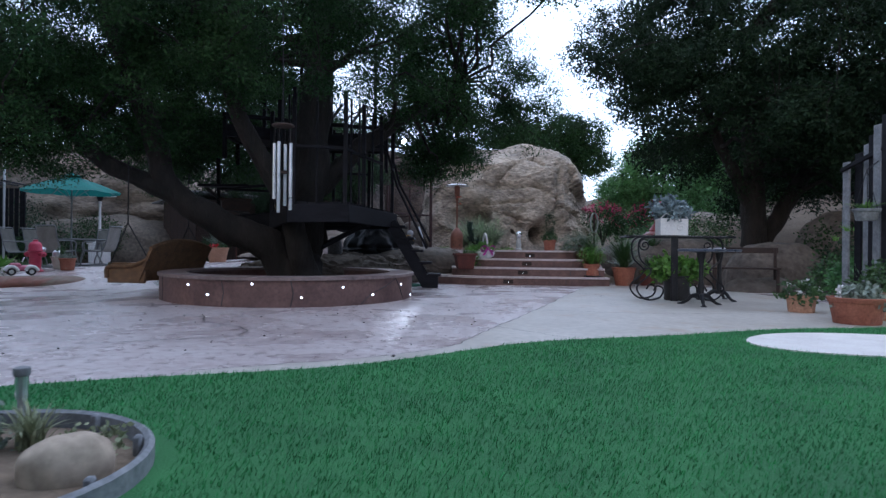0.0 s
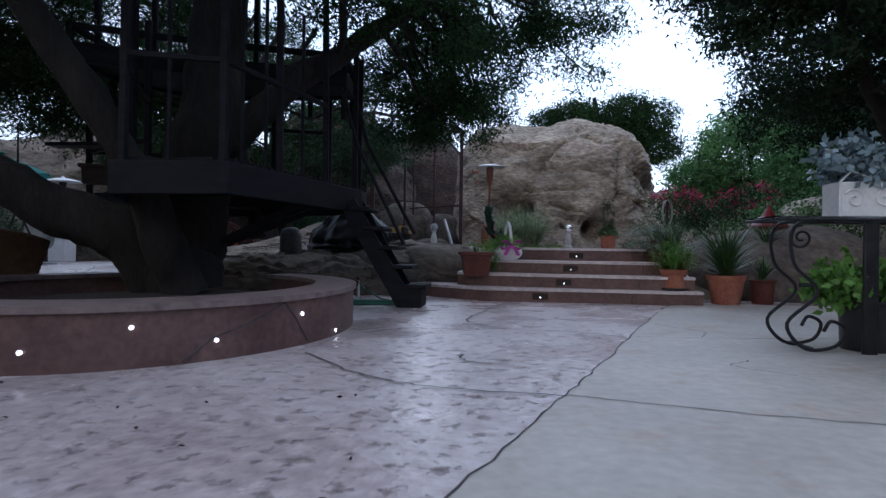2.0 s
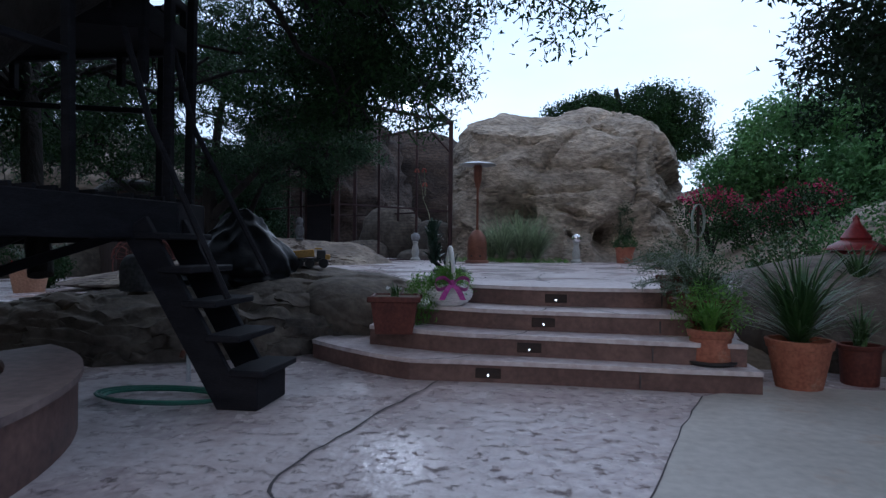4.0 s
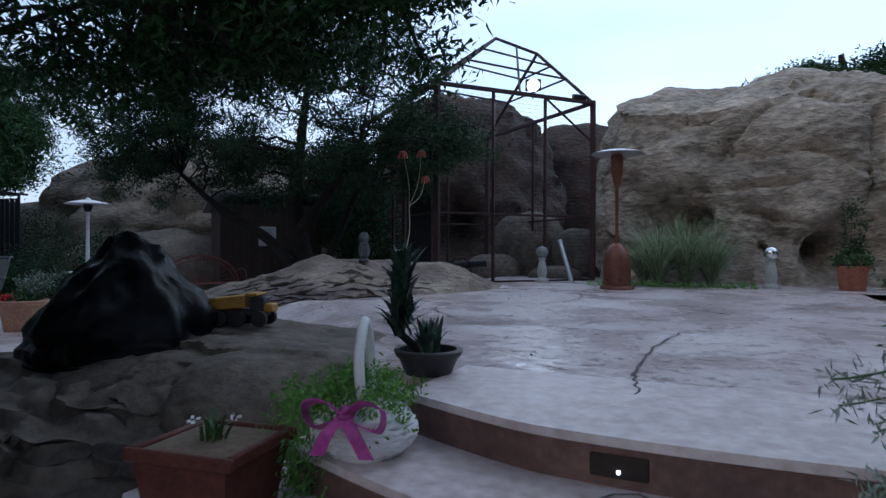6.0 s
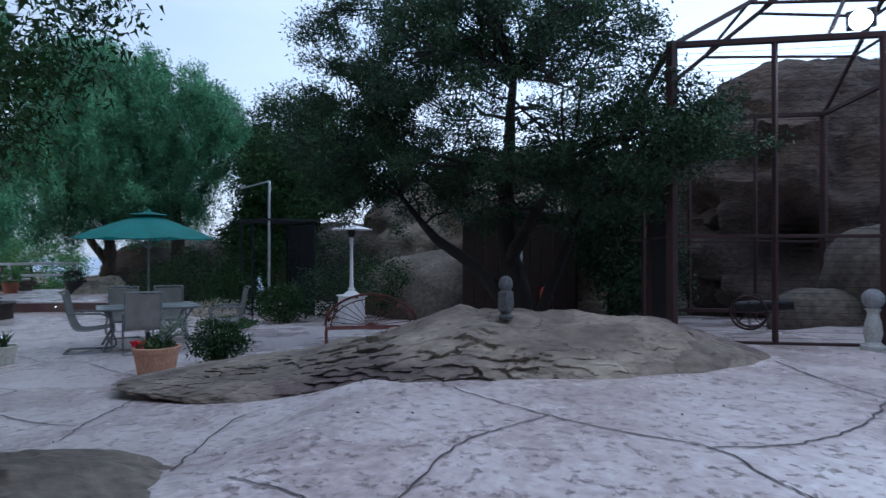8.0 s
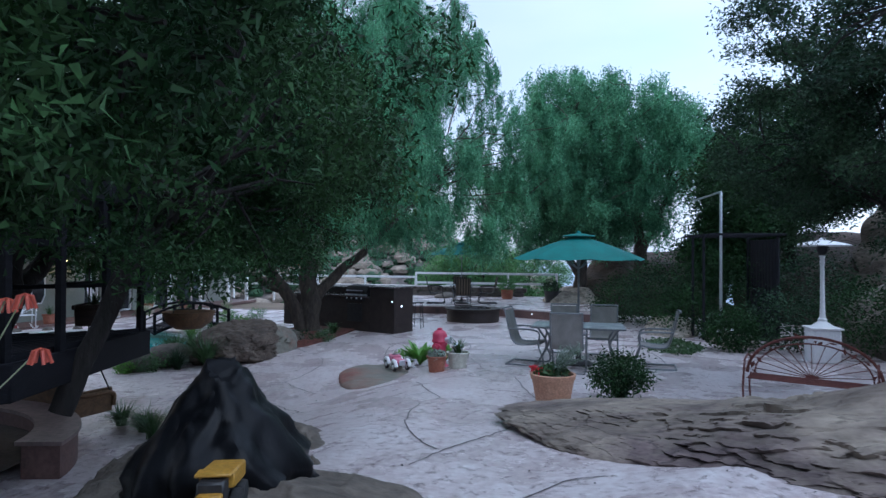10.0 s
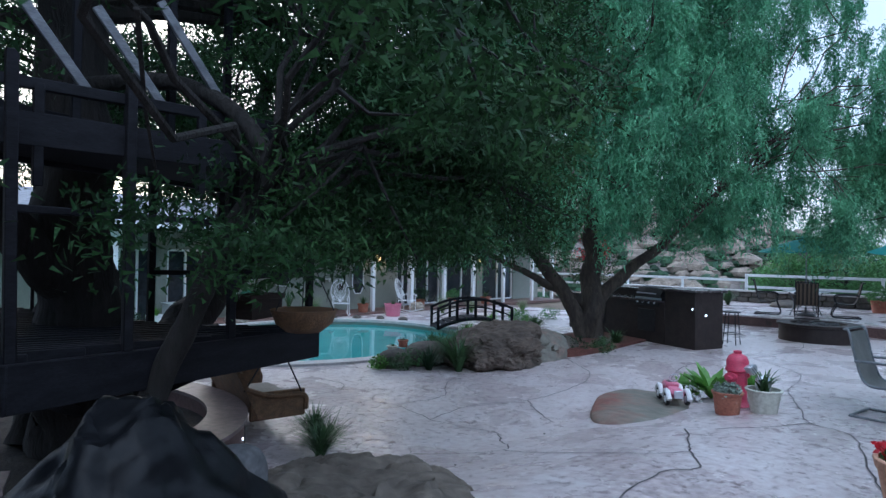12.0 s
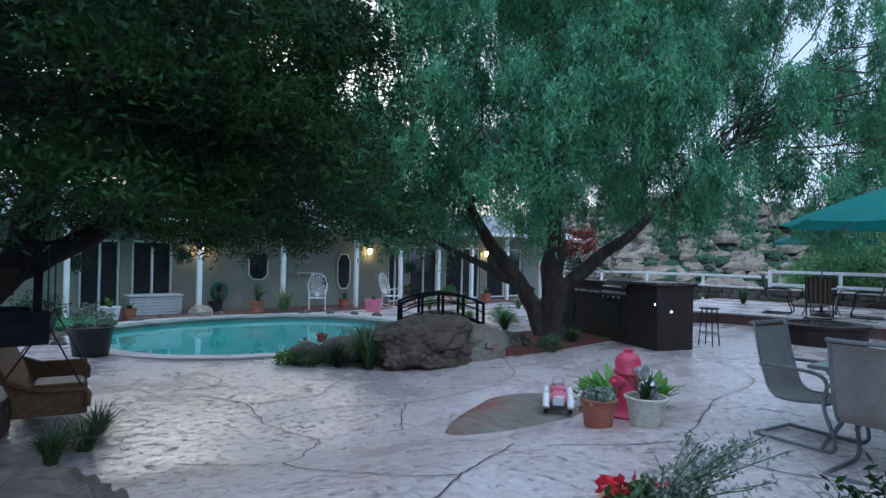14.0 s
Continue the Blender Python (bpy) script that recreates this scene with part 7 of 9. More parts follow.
part("hanger", merge(*[tube([(0.13 * math.cos(a), 0.13 * math.sin(a), 0.14), (0, 0, 0.6)], 0.004, 4) for a in (0, 2.1, 4.2)], tube([(0, 0, 0.6), (0.24, 0.1, 0.75)], 0.008, 5)), M_IRON, hp)
on_top(hp, "plant", merge(strap_mesh(60, 0.16, 0.34, 0.009, 150, upright=0.1), moved(strap_mesh(20, 0.1, 0.15, 0.007, 151), pose(-0.28, -0.1, -0.25)), moved(strap_mesh(20, 0.1, 0.15, 0.007, 152), pose(-0.3, 0.1, -0.36))), M_LIME, 0.12)
# ground plants under the oaks
for k, (x, y, z, r, m) in enumerate(((6.3, 9.6, 0.2, 0.5, M_STRAP), (7.4, 11.0, 0.3, 0.6, M_OAK2), (8.2, 12.6, 0.6, 0.8, M_OAK), (6.6, 15.6, 0.9, 0.7, M_STRAP), (9.0, 10.6, 0.6, 0.8, M_OAK), (6.4, 17.4, 1.0, 0.8, M_BRIGHT), (8.6, 17.8, 1.4, 0.9, M_OAK), (5.6, 17.8, 0.7, 0.6, M_STRAP), (5.7, 8.4, 0.2, 0.4, M_BRIGHT), (9.4, 20.5, 1.6, 1.2, M_BRIGHT), (11.5, 22.0, 1.9, 1.4, M_OAK2), (6.9, 24.2, 1.0, 0.9, M_BRIGHT))):
    plant(x, y, z, bush_mesh(r, r, r * 0.75, 1900, (0.07, 0.02), 160 + k, r * 0.3), m, "green undergrowth bush beneath the oaks", "bush")

# ---- round bed plants near the lawn ----
plant(-1.3, 1.95, 0.05, strap_mesh(110, 0.2, 0.16, 0.006, 180), M_DRYGRASS, "dry pale plant in the round bed")
plant(-1.55, 1.85, 0.05, bush_mesh(0.25, 0.22, 0.12, 700, (0.03, 0.01), 181, 0.05), M_SILVER, "silvery low plant in the round bed")
plant(-1.75, 1.6, 0.05, bush_mesh(0.2, 0.2, 0.1, 600, (0.03, 0.009), 183, 0.05), M_SILVER, "grey-green weedy plant in the round bed")
plant(-1.05, 1.85, 0.05, bush_mesh(0.13, 0.13, 0.06, 300, (0.025, 0.008), 184, 0.04), M_DRYGRASS, "dry low plant in the round bed")
plant(-1.25, 1.5, 0.05, bush_mesh(0.14, 0.14, 0.07, 300, (0.025, 0.008), 182, 0.04), M_DRYGRASS, "dry low plant in the round bed")

# ---- wind chime, swing ----
ch = thing("wind_chime", "large silver tube wind chime hanging from the oak", "wind chime", pose(-1.71, 6.52, 0))
for k, (dx, dy, z0, z1) in enumerate(((-0.09, 0, 1.23, 1.82), (-0.03, -0.05, 1.08, 1.83), (0.01, 0.06, 1.16, 1.82), (0.09, -0.02, 1.11, 1.82), (0.07, 0.05, 1.3, 1.82))):
    part("tube", lathe([(0.014, z0), (0.019, z0 + 0.002), (0.019, z1), (0.014, z1 + 0.002)], 14, dx, dy), M_ALU, ch, "long silver aluminium tube")
    part("cord", tube([(dx, dy, z1), (dx * 0.9, dy * 0.9, 2.0)], 0.003, 4), M_IRON, ch)
part("top_disc", lathe([(0.11, 2.0), (0.12, 2.01), (0.11, 2.025), (0.002, 2.03)], 20), M_BWOOD, ch)
part("cord", tube([(0, 0, 2.03), (-0.03, 0.05, 3.6)], 0.006, 5), M_IRON, ch)
part("striker", lathe([(0.05, 1.5), (0.055, 1.51), (0.05, 1.53)], 16), M_BWOOD, ch)
sw = thing("porch_swing", "brown wicker porch swing hung on chains", "swing seat", pose(-4.51, 9.65, 0.2, 0, 0, 170) @ Matrix.Diagonal((1, 1.25, 1, 1)))
part("seat", cbox(0.02, 0, 0.03, 0.52, 1.15, 0.07, 0.02), M_WICKER, sw)
bk_pts = []
for i in range(17):
    u = i / 16 * 2 - 1
    bk_pts.append((u * 0.62, 0.6 - 0.12 * abs(u) ** 2.2))
vs, fs = [], []
for u, h in bk_pts:
    for d in (0, 0.05):
        vs += [(-0.2 - d, u, 0.0), (-0.42 - d, u, h)]
for i in range(16):
    o = 4 * i
    fs += [(o, o + 1, o + 5, o + 4), (o + 2, o + 6, o + 7, o + 3), (o + 1, o + 3, o + 7, o + 5), (o, o + 4, o + 6, o + 2)]
fs += [(0, 2, 3, 1), (64, 65, 67, 66)]
part("backrest", (vs, fs), M_WICKER, sw)
part("top_rail", tube([(-0.445, u, h) for u, h in bk_pts], 0.03, 8), M_WICKER, sw)
for s in (-1, 1):
    part("arm", merge(tube(curve_points([(-0.38, s * 0.6, 0.32), (-0.1, s * 0.6, 0.22), (0.26, s * 0.6, 0.2), (0.29, s * 0.6, 0.04)]), 0.032, 8), cbox(-0.02, s * 0.58, 0.12, 0.62, 0.04, 0.3, 0.015)), M_WICKER, sw)
    part("chain", merge(tube([(0.25, s * 0.6, 0.22), (-0.05, s * 0.6, 0.85), (-0.05, s * 0.6, 1.75)], 0.009, 5), tube([(-0.4, s * 0.6, 0.3), (-0.05, s * 0.6, 0.85)], 0.009, 5)), M_IRON, sw, "black chain")
part("cushion", cbox(0.03, -0.1, 0.11, 0.45, 0.7, 0.1, 0.04), M_SLING, sw)
for k, (x, y, z) in enumerate(((-4.55, 11.0, -0.06), (-4.25, 11.35, 0.0), (-4.75, 10.5, -0.08))):
    plant(x, y, z, strap_mesh(260, 0.42, 0.42, 0.007, 190 + k, upright=0.4), M_STRAP, "dark green mondo grass beside the planter", "grass_tuft")
tray = thing("hanging_basket", "coir hanging basket beside the tree house", "planter", pose(-3.25, 12.56, 1.42))
part("basket", lathe([(0.12, 0), (0.2, 0.06), (0.24, 0.16), (0.2, 0.16), (0.02, 0.1)], 20), M_WICKER, tray)
part("hanger", merge(*[tube([(0.23 * math.cos(a), 0.23 * math.sin(a), 0.16), (0, 0, 0.6)], 0.004, 4) for a in (0, 2.1, 4.2)], tube([(0, 0, 0.6), (0.05, -0.4, 1.25)], 0.004, 4)), M_IRON, tray)
dbox = square_pot(-3.75, 11.0, 1.36, 0.22, 0.2, M_BWOOD, "brown wooden box of dry plants on the deck", 25, 0.95, 2.2)
on_top(dbox, "plant", strap_mesh(50, 0.2, 0.2, 0.006, 195), M_STRAP, 0.2)

# ---- terrace: covered barbecue, toy truck, heater, finials, grasses ----
cv = bmesh.new()
bmesh.ops.create_icosphere(cv, subdivisions=5, radius=1)
for v in cv.verts:
    d = v.co.normalized()
    p = Vector((d.x * 0.62, d.y * 0.52, d.z * 0.55))
    fold = 0.07 * noise.ridged_multi_fractal(d * 2.2 + Vector((3, 1, 0)), 0.9, 2.1, 4, 1.0, 2.0) - 0.06 + 0.05 * math.sin(9 * math.atan2(d.y, d.x) + 3 * d.z) * (1 - abs(d.z)) + 0.04 * noise.fractal(d * 2.5, 1.0, 2.0, 3)
    p *= 1 + fold
    if d.z > 0:
        squeeze = min(1.0, (1 - 0.86 * d.z) / max(0.05, math.sqrt(1 - min(1.0, d.z * d.z))))
        p.x, p.y = p.x * min(1.0, squeeze * 1.15) + 0.05 * d.z, p.y * squeeze
        p.z *= 1.16
    p.z = max(p.z, -0.2)
    if p.z < -0.1:
        p.x, p.y = p.x * 1.08, p.y * 1.08
    v.co = p
cv.verts.index_update()
cover = ([tuple(v.co) for v in cv.verts], [tuple(v.index for v in f.verts) for f in cv.faces])
cv.free()
bc = thing("barbecue_cover", "black vinyl cover draped in folds over a barbecue", "barbecue cover", pose(-1.62, 14.02, 0.80, 0, 0, 12))
part("drape", cover, M_COVER, bc)
part("hem", tube([(0.665 * math.cos(a) * (1 + 0.04 * math.sin(9 * a)), 0.555 * math.sin(a) * (1 + 0.04 * math.sin(9 * a)), -0.185 + 0.01 * math.sin(5 * a)) for a in np.linspace(0, 6.283, 60)], 0.014, 6), M_COVER, bc, "gathered elastic hem")
tk = thing("toy_truck", "yellow and black toy dump truck on the rock", "toy truck", pose(-0.93, 14.45, 0.80, 0, 0, 20) @ Matrix.Scale(0.88, 4))
part("bed", merge(moved(cbox(-0.09, 0, 0.2, 0.3, 0.2, 0.1, 0.01), pose(0, 0, 0, 0, -6, 0)), cbox(0.09, 0, 0.26, 0.1, 0.2, 0.02)), M_YELLOW, tk, "yellow tipper bed")
part("chassis", cbox(-0.02, 0, 0.11, 0.44, 0.12, 0.05), M_BLACKPOT, tk)
part("cab", cbox(0.13, 0, 0.18, 0.12, 0.15, 0.12, 0.012), M_BLACKPOT, tk)
part("hood", cbox(0.21, 0, 0.15, 0.08, 0.14, 0.07, 0.012), M_YELLOW, tk)
for wx in (-0.16, -0.02, 0.16):
    for wy in (-0.1, 0.1):
        part("wheel", moved(lathe([(0.03, -0.028), (0.062, -0.025), (0.065, 0.0), (0.062, 0.025), (0.03, 0.028)], 16), pose(wx, wy, 0.068, 90)), M_RUBBER, tk)


def patio_heater(x, y, z, base_mat, pole_mat, reflector, label, square=False, h=2.25):
    t = thing("patio_heater", label, "patio heater", pose(x, y, z) @ Matrix.Diagonal((1.22, 1.22, 1, 1) if square else (1, 1, 1, 1)))
    if square:
        part("base", merge(cbox(0, 0, 0.02, 0.5, 0.5, 0.04), cbox(0, 0, 0.37, 0.42, 0.42, 0.66, 0.03), cbox(0, 0, 0.71, 0.47, 0.47, 0.04), *[cbox(-0.14 + 0.07 * k, s * 0.212, 0.37, 0.025, 0.008, 0.56, 0.003) for k in range(5) for s in (-1, 1)], *[cbox(s * 0.212, -0.14 + 0.07 * k, 0.37, 0.008, 0.025, 0.56, 0.003) for k in range(5) for s in (-1, 1)], lathe([(0.18, 0.73), (0.13, 0.78), (0.06, 0.84), (0.07, 0.88), (0.04, 0.92)], 20)), base_mat, t)
    else:
        part("foot", lathe([(0.27, 0), (0.28, 0.02), (0.26, 0.06), (0.2, 0.07)], 28), base_mat, t)
        part("tank_housing", lathe([(0.225, 0.06), (0.225, 0.45), (0.2, 0.58), (0.13, 0.70), (0.06, 0.76)], 28), base_mat, t)
        for a in (0.3, 1.2, 4.2, 5.1):
            part("vent_hole", lathe([(0.002, 0), (0.02, 0.001), (0.02, 0.006)], 10), M_IRON, t).matrix_basis = pose(0.226 * math.cos(a), 0.226 * math.sin(a), 0.16, 0, 90, math.degrees(a))
    prof = [(0.035, 0.75), (0.028, 0.9), (0.028, h - 0.62), (0.035, h - 0.6)]
    if square:
        prof = [(0.05, 0.9), (0.035, 1.0), (0.045, 1.04), (0.035, 1.08), (0.03, h - 0.5), (0.04, h - 0.42), (0.032, h - 0.38), (0.042, h - 0.3)]
    part("pole", lathe(prof, 16), pole_mat, t)
    part("burner", lathe([(0.045, h - 0.6), (0.09, h - 0.42), (0.105, h - 0.12), (0.08, h - 0.08)] if not square else [(0.05, h - 0.28), (0.08, h - 0.2), (0.08, h - 0.1)], 20), M_IRON if square else M_COPPER, t, "dark burner cage")
    part("reflector", lathe([(0.40, h - 0.115), (0.405, h - 0.10), (0.3, h - 0.06), (0.12, h - 0.01), (0.05, h), (0.04, h + 0.03), (0.002, h + 0.06)] if square else [(0.42, h - 0.08), (0.425, h - 0.07), (0.3, h - 0.03), (0.1, h), (0.002, h + 0.005)], 32), reflector, t)
    return t


patio_heater(0.42, 21.6, 0.70, M_COPPER, M_COPPER, M_ALU, "copper-brown patio heater with a silver reflector", False, 2.32)
patio_heater(-11.6, 20.6, level(-11.6, 20.6) - 0.04, M_WHITE, M_WHITE, M_WHITE, "white patio heater with a panelled base", True, 2.42)


def finial(x, y, z, ball, label):
    f = thing("garden_finial", label, "finial", pose(x, y, z))
    part("pedestal", lathe([(0.13, 0), (0.13, 0.05), (0.1, 0.07), (0.08, 0.1), (0.1, 0.2), (0.085, 0.32), (0.06, 0.42), (0.07, 0.46), (0.085, 0.48), (0.05, 0.5)], 20), M_CREAMST, f)
    part("ball", lathe([(0.12 * math.sin(a), 0.60 - 0.12 * math.cos(a)) for a in np.linspace(0.05, 3.1, 14)], 24), ball, f)
    return f


M_CHROME = mat("chrome_gazing_ball", (0.80, 0.82, 0.84), (0.85, 0.87, 0.9), 3.0, 0.05, 0.0, 40.0, metal=1.0)
finial(2.75, 22.9, 0.70, M_CHROME, "pale stone pedestal with a mirrored gazing ball")
finial(-1.3, 23.1, 0.70, M_GREYSTAT, "pale stone pedestal with a dull grey ball")
solid("leaning_pipe", tube([(0, 0, 0), (-0.28, 0.1, 0.85)], 0.045, 12), M_ALU, "pale pipe leaning beside the cage", "pipe", pose(-0.72, 23.2, 0.70))
rp = pot(3.95, 23.2, 0.70, 0.24, 0.4, M_TERRA, "terracotta pot of leafy shrub before the boulder", 0.75, 0.06)
on_top(rp, "leaves", bush_mesh(0.32, 0.3, 0.2, 800, (0.06, 0.018), 200, 0.1), M_STRAP, 0.4)
on_top(rp, "tall_leaves", bush_mesh(0.25, 0.25, 0.55, 900, (0.05, 0.012), 201, 0.55), M_OAK2, 0.45)
for k, (x, y, s) in enumerate(((0.95, 22.9, 0.86), (1.4, 23.1, 0.95), (1.8, 23.2, 0.8), (0.65, 23.2, 0.66))):
    plant(x, y, 0.68, strap_mesh(420, 1.75 * s, 1.25 * s, 0.011, 205 + k, seg=7, upright=0.25), M_FOUNTAIN, "pale arching fountain grass below the boulder", "ornamental_grass")
for k, (x, y, h) in enumerate(((1.25, 22.85, 1.32), (1.95, 23.0, 1.2))):
    pl = thing("seed_plume", "pale feathery seed head of fountain grass", "grass", pose(x, y, 0.7))
    part("stalk", tube([(0, 0, 0), (0.03, 0, h - 0.25)], 0.006, 5), M_FOUNTAIN, pl)
    part("plume", moved_np(bush_mesh(0.045, 0.045, 0.16, 420, (0.035, 0.005), 230 + k), (-0.035, 0, 0.15 - h)), M_DRYGRASS, pl, "pale feathery plume", smooth=False)
for k, (x, y) in enumerate(((0.75, 22.6), (1.5, 22.5), (2.2, 22.7), (0.1, 22.6))):
    plant(x, y, 0.68, bush_mesh(0.42, 0.25, 0.08, 900, (0.03, 0.008), 210 + k, 0.05), M_LIME, "low green ground cover below the boulder", "ground_cover")
plant(4.9, 23.8, 0.66, bush_mesh(0.5, 0.4, 0.2, 1300, (0.04, 0.012), 215, 0.15), M_STRAP, "low green ground cover at the foot of the boulder", "ground_cover")

# ---- wire cage ----
cage = thing("wire_cage", "tall rust-brown steel cage with wire sides and hipped roof", "cage")
CL, CR = Vector((-2.9, 21.55, 0)), Vector((-0.57, 24.4, 0))
back = Vector((-0.775, 0.632, 0)) * 4.6
corners = [CL, CR, CR + back, CL + back]
TOPZ = 4.5
for i in range(4):
    a, b = corners[i], corners[(i + 1) % 4]
    part("corner_post", cbox(a.x, a.y, 2.5, 0.11, 0.11, 4.1, 0.01), M_RUST, cage)
    part("top_beam", bar((a.x, a.y, TOPZ), (b.x, b.y, TOPZ), 0.075), M_RUST, cage)
    part("mid_rail", bar((a.x, a.y, 2.05), (b.x, b.y, 2.05), 0.045), M_RUST, cage)
    part("sill", bar((a.x, a.y, 0.7), (b.x, b.y, 0.7), 0.07), M_RUST, cage)
    for u in ((1 / 3, 2 / 3) if i % 2 == 0 else (0.5,)):
        p = a.lerp(b, u)
        part("post", cbox(p.x, p.y, 2.55, 0.06, 0.06, 3.9, 0.008), M_RUST, cage)
    if i in (0, 1):
        w = []
        for k in range(46):
            z = 0.78 + 0.08 * k
            w.append(tube([(a.x, a.y, z), (b.x, b.y, z)], 0.0024, 3))
        part("wire_mesh", merge(*w), M_IRON, cage, "fine horizontal wires", kind="stuff")
side_a, side_b = CL + back * 0.06, CL + back * 0.3
part("side_panel", moved(cbox(0, 0, 0, (side_b - side_a).length, 0.03, 2.6, 0.006), pose((side_a.x + side_b.x) / 2, (side_a.y + side_b.y) / 2, 1.95, 0, 0, math.degrees(math.atan2(back.y, back.x)))), M_DWOOD, cage, "dark sheet panel")
for u in (0.3, 0.36):
    p = CL + back * u
    part("post", cbox(p.x, p.y, 2.0, 0.07, 0.07, 2.9, 0.008), M_RUST, cage)
RA, RB = Vector((-3.25, 25.6, 6.65)), Vector((-2.3, 26.0, 6.25))
mid_l, mid_r = RA, RB
for c, r in ((0, RA), (3, RA), (1, RB), (2, RB)):
    part("hip_rafter", bar((corners[c].x, corners[c].y, TOPZ), r, 0.06), M_RUST, cage)
part("ridge", bar(RA, RB, 0.06), M_RUST, cage)
fm = corners[0].lerp(corners[1], 0.5)
part("rafter", bar((fm.x, fm.y, TOPZ), RA.lerp(RB, 0.5), 0.045), M_RUST, cage)
for u in (0.45, 0.72):
    pts = [Vector((corners[c].x, corners[c].y, TOPZ)).lerp(r, u) for c, r in ((0, RA), (1, RB), (2, RB), (3, RA))]
    for i in range(4):
        part("roof_ring", bar(pts[i], pts[(i + 1) % 4], 0.04), M_RUST, cage)
near = corners[0].lerp(corners[1], 0.66)
part("brace", bar((near.x, near.y, TOPZ), (corners[1].x, corners[1].y, TOPZ - 0.85), 0.04), M_RUST, cage)
fl = thing("floodlight", "bright white floodlight under the cage roof", "lamp", look((-1.62, 23.5, 4.78), (1.6, 15.0, 1.2)))
part("housing", cbox(0, 0, 0.05, 0.32, 0.24, 0.08, 0.01), M_IRON, fl)
part("lens", lathe([(0.002, -0.006), (0.12, -0.004), (0.125, 0.006), (0.11, 0.012)], 24), M_FLOOD, fl, "lit white lens")
part("stem", tube([(0, 0, 0.08), (0, -0.1, 0.12), (0, -0.3, 0.1)], 0.015, 6), M_IRON, fl)
spot = bpy.data.lights.new("floodlight_beam", "SPOT")
spot.energy, spot.spot_size, spot.spot_blend, spot.color, spot.shadow_soft_size = 100, radians(110), 0.6, (0.9, 0.95, 1.0), 0.08
so = new("floodlight_beam", spot)
so.matrix_world = look((-1.6, 23.4, 4.74), (0.6, 16.0, 0.4))
solid("unlit_floodlight", cbox(0, 0, 0, 0.3, 0.16, 0.1, 0.02), M_IRON, "dark unlit floodlight on the cage corner", "lamp", pose(-0.8, 24.15, 4.6, 20, 0, 40))
cart = thing("iron_cart", "old iron cart with spoked wheels inside the cage", "cart", pose(-3.6, 24.2, 0.62, 0, 0, 30))
for s in (-0.2, 0.2):
    part("wheel", moved(merge(tube([(0.26 * math.cos(a), 0.26 * math.sin(a), 0) for a in np.linspace(0, 6.283, 25)], 0.018, 6), *[tube([(0, 0, 0), (0.25 * math.cos(a), 0.25 * math.sin(a), 0)], 0.01, 4) for a in np.linspace(0, 5.5, 8)]), pose(0, s, 0.28, 90)), M_RUST, cart)
part("barrel", lathe([(0.09, -0.2), (0.1, 0), (0.075, 0.6), (0.09, 0.62)], 14), M_IRON, cart).matrix_basis = pose(0, 0, 0.36, 0, 85, 0)

# ---- dark shed behind the second oak ----
shed = thing("garden_shed", "dark red-brown plank shed with a metal roof", "shed", pose(-9.44, 23.48, 0.2, 0, 0, 51))
for k in range(10):
    part("plank", cbox(-0.6 + 0.24 * k, -1.2, 1.1, 0.23, 0.03, 2.3, 0.006), M_BWOOD, shed)
for k in range(9):
    part("plank", cbox(1.7, -1.05 + 0.27 * k, 1.1, 0.03, 0.26, 2.3, 0.006), M_BWOOD, shed)
    part("plank", cbox(-0.73, -1.05 + 0.27 * k, 1.1, 0.03, 0.26, 2.3, 0.006), M_BWOOD, shed)
part("roof", moved(cbox(0.5, 0, 2.36, 2.9, 3.1, 0.05), pose(0, 0, 0, -6)), M_GREYSTAT, shed, "pale metal roof")
sign = solid("wall_sign", merge(cbox(0, 0, 0, 0.42, 0.02, 0.48, 0.004)), M_PAPER, "weathered pale notice board on the shed", "sign", pose(-9.44, 23.48, 0.2, 0, 0, 51) @ pose(0.35, -1.24, 1.46))
bars = [cbox(-0.02 + 0.03 * (k % 2), -0.014, 0.16 - 0.06 * k, 0.28 - 0.05 * (k % 3), 0.006, 0.022, 0.002) for k in range(6)]
sgn = part("print", merge(*bars), M_GREYSTAT, sign, "faded grey lines of print")
ext = thing("fire_extinguisher", "red fire extinguisher hung on the shed", "fire extinguisher", pose(-9.44, 23.48, 0.2, 0, 0, 51) @ pose(1.0, -1.3, 0.45))
part("cylinder", lathe([(0.06, 0), (0.075, 0.02), (0.075, 0.36), (0.04, 0.44), (0.025, 0.46)], 18), M_EXT, ext)
part("valve", merge(cbox(0, 0, 0.49, 0.04, 0.04, 0.06), cbox(-0.03, 0, 0.53, 0.12, 0.02, 0.02)), M_IRON, ext)
g = merge(lathe([(0.08, 0.0), (0.075, 0.05), (0.115, 0.14), (0.118, 0.22), (0.075, 0.335), (0.1, 0.38), (0.098, 0.44), (0.07, 0.49), (0.002, 0.5)], 24),
          lathe([(0.028, 0.45), (0.002, 0.52)], 8, 0.058, 0), lathe([(0.028, 0.45), (0.002, 0.52)], 8, -0.058, 0),
          lathe([(0.002, 0.385), (0.03, 0.4), (0.002, 0.425)], 12, 0.045, -0.075), lathe([(0.002, 0.385), (0.03, 0.4), (0.002, 0.425)], 12, -0.045, -0.075),
          cbox(0, -0.1, 0.375, 0.02, 0.03, 0.035, 0.006), cbox(0.105, 0, 0.2, 0.04, 0.14, 0.24, 0.018), cbox(-0.105, 0, 0.2, 0.04, 0.14, 0.24, 0.018))
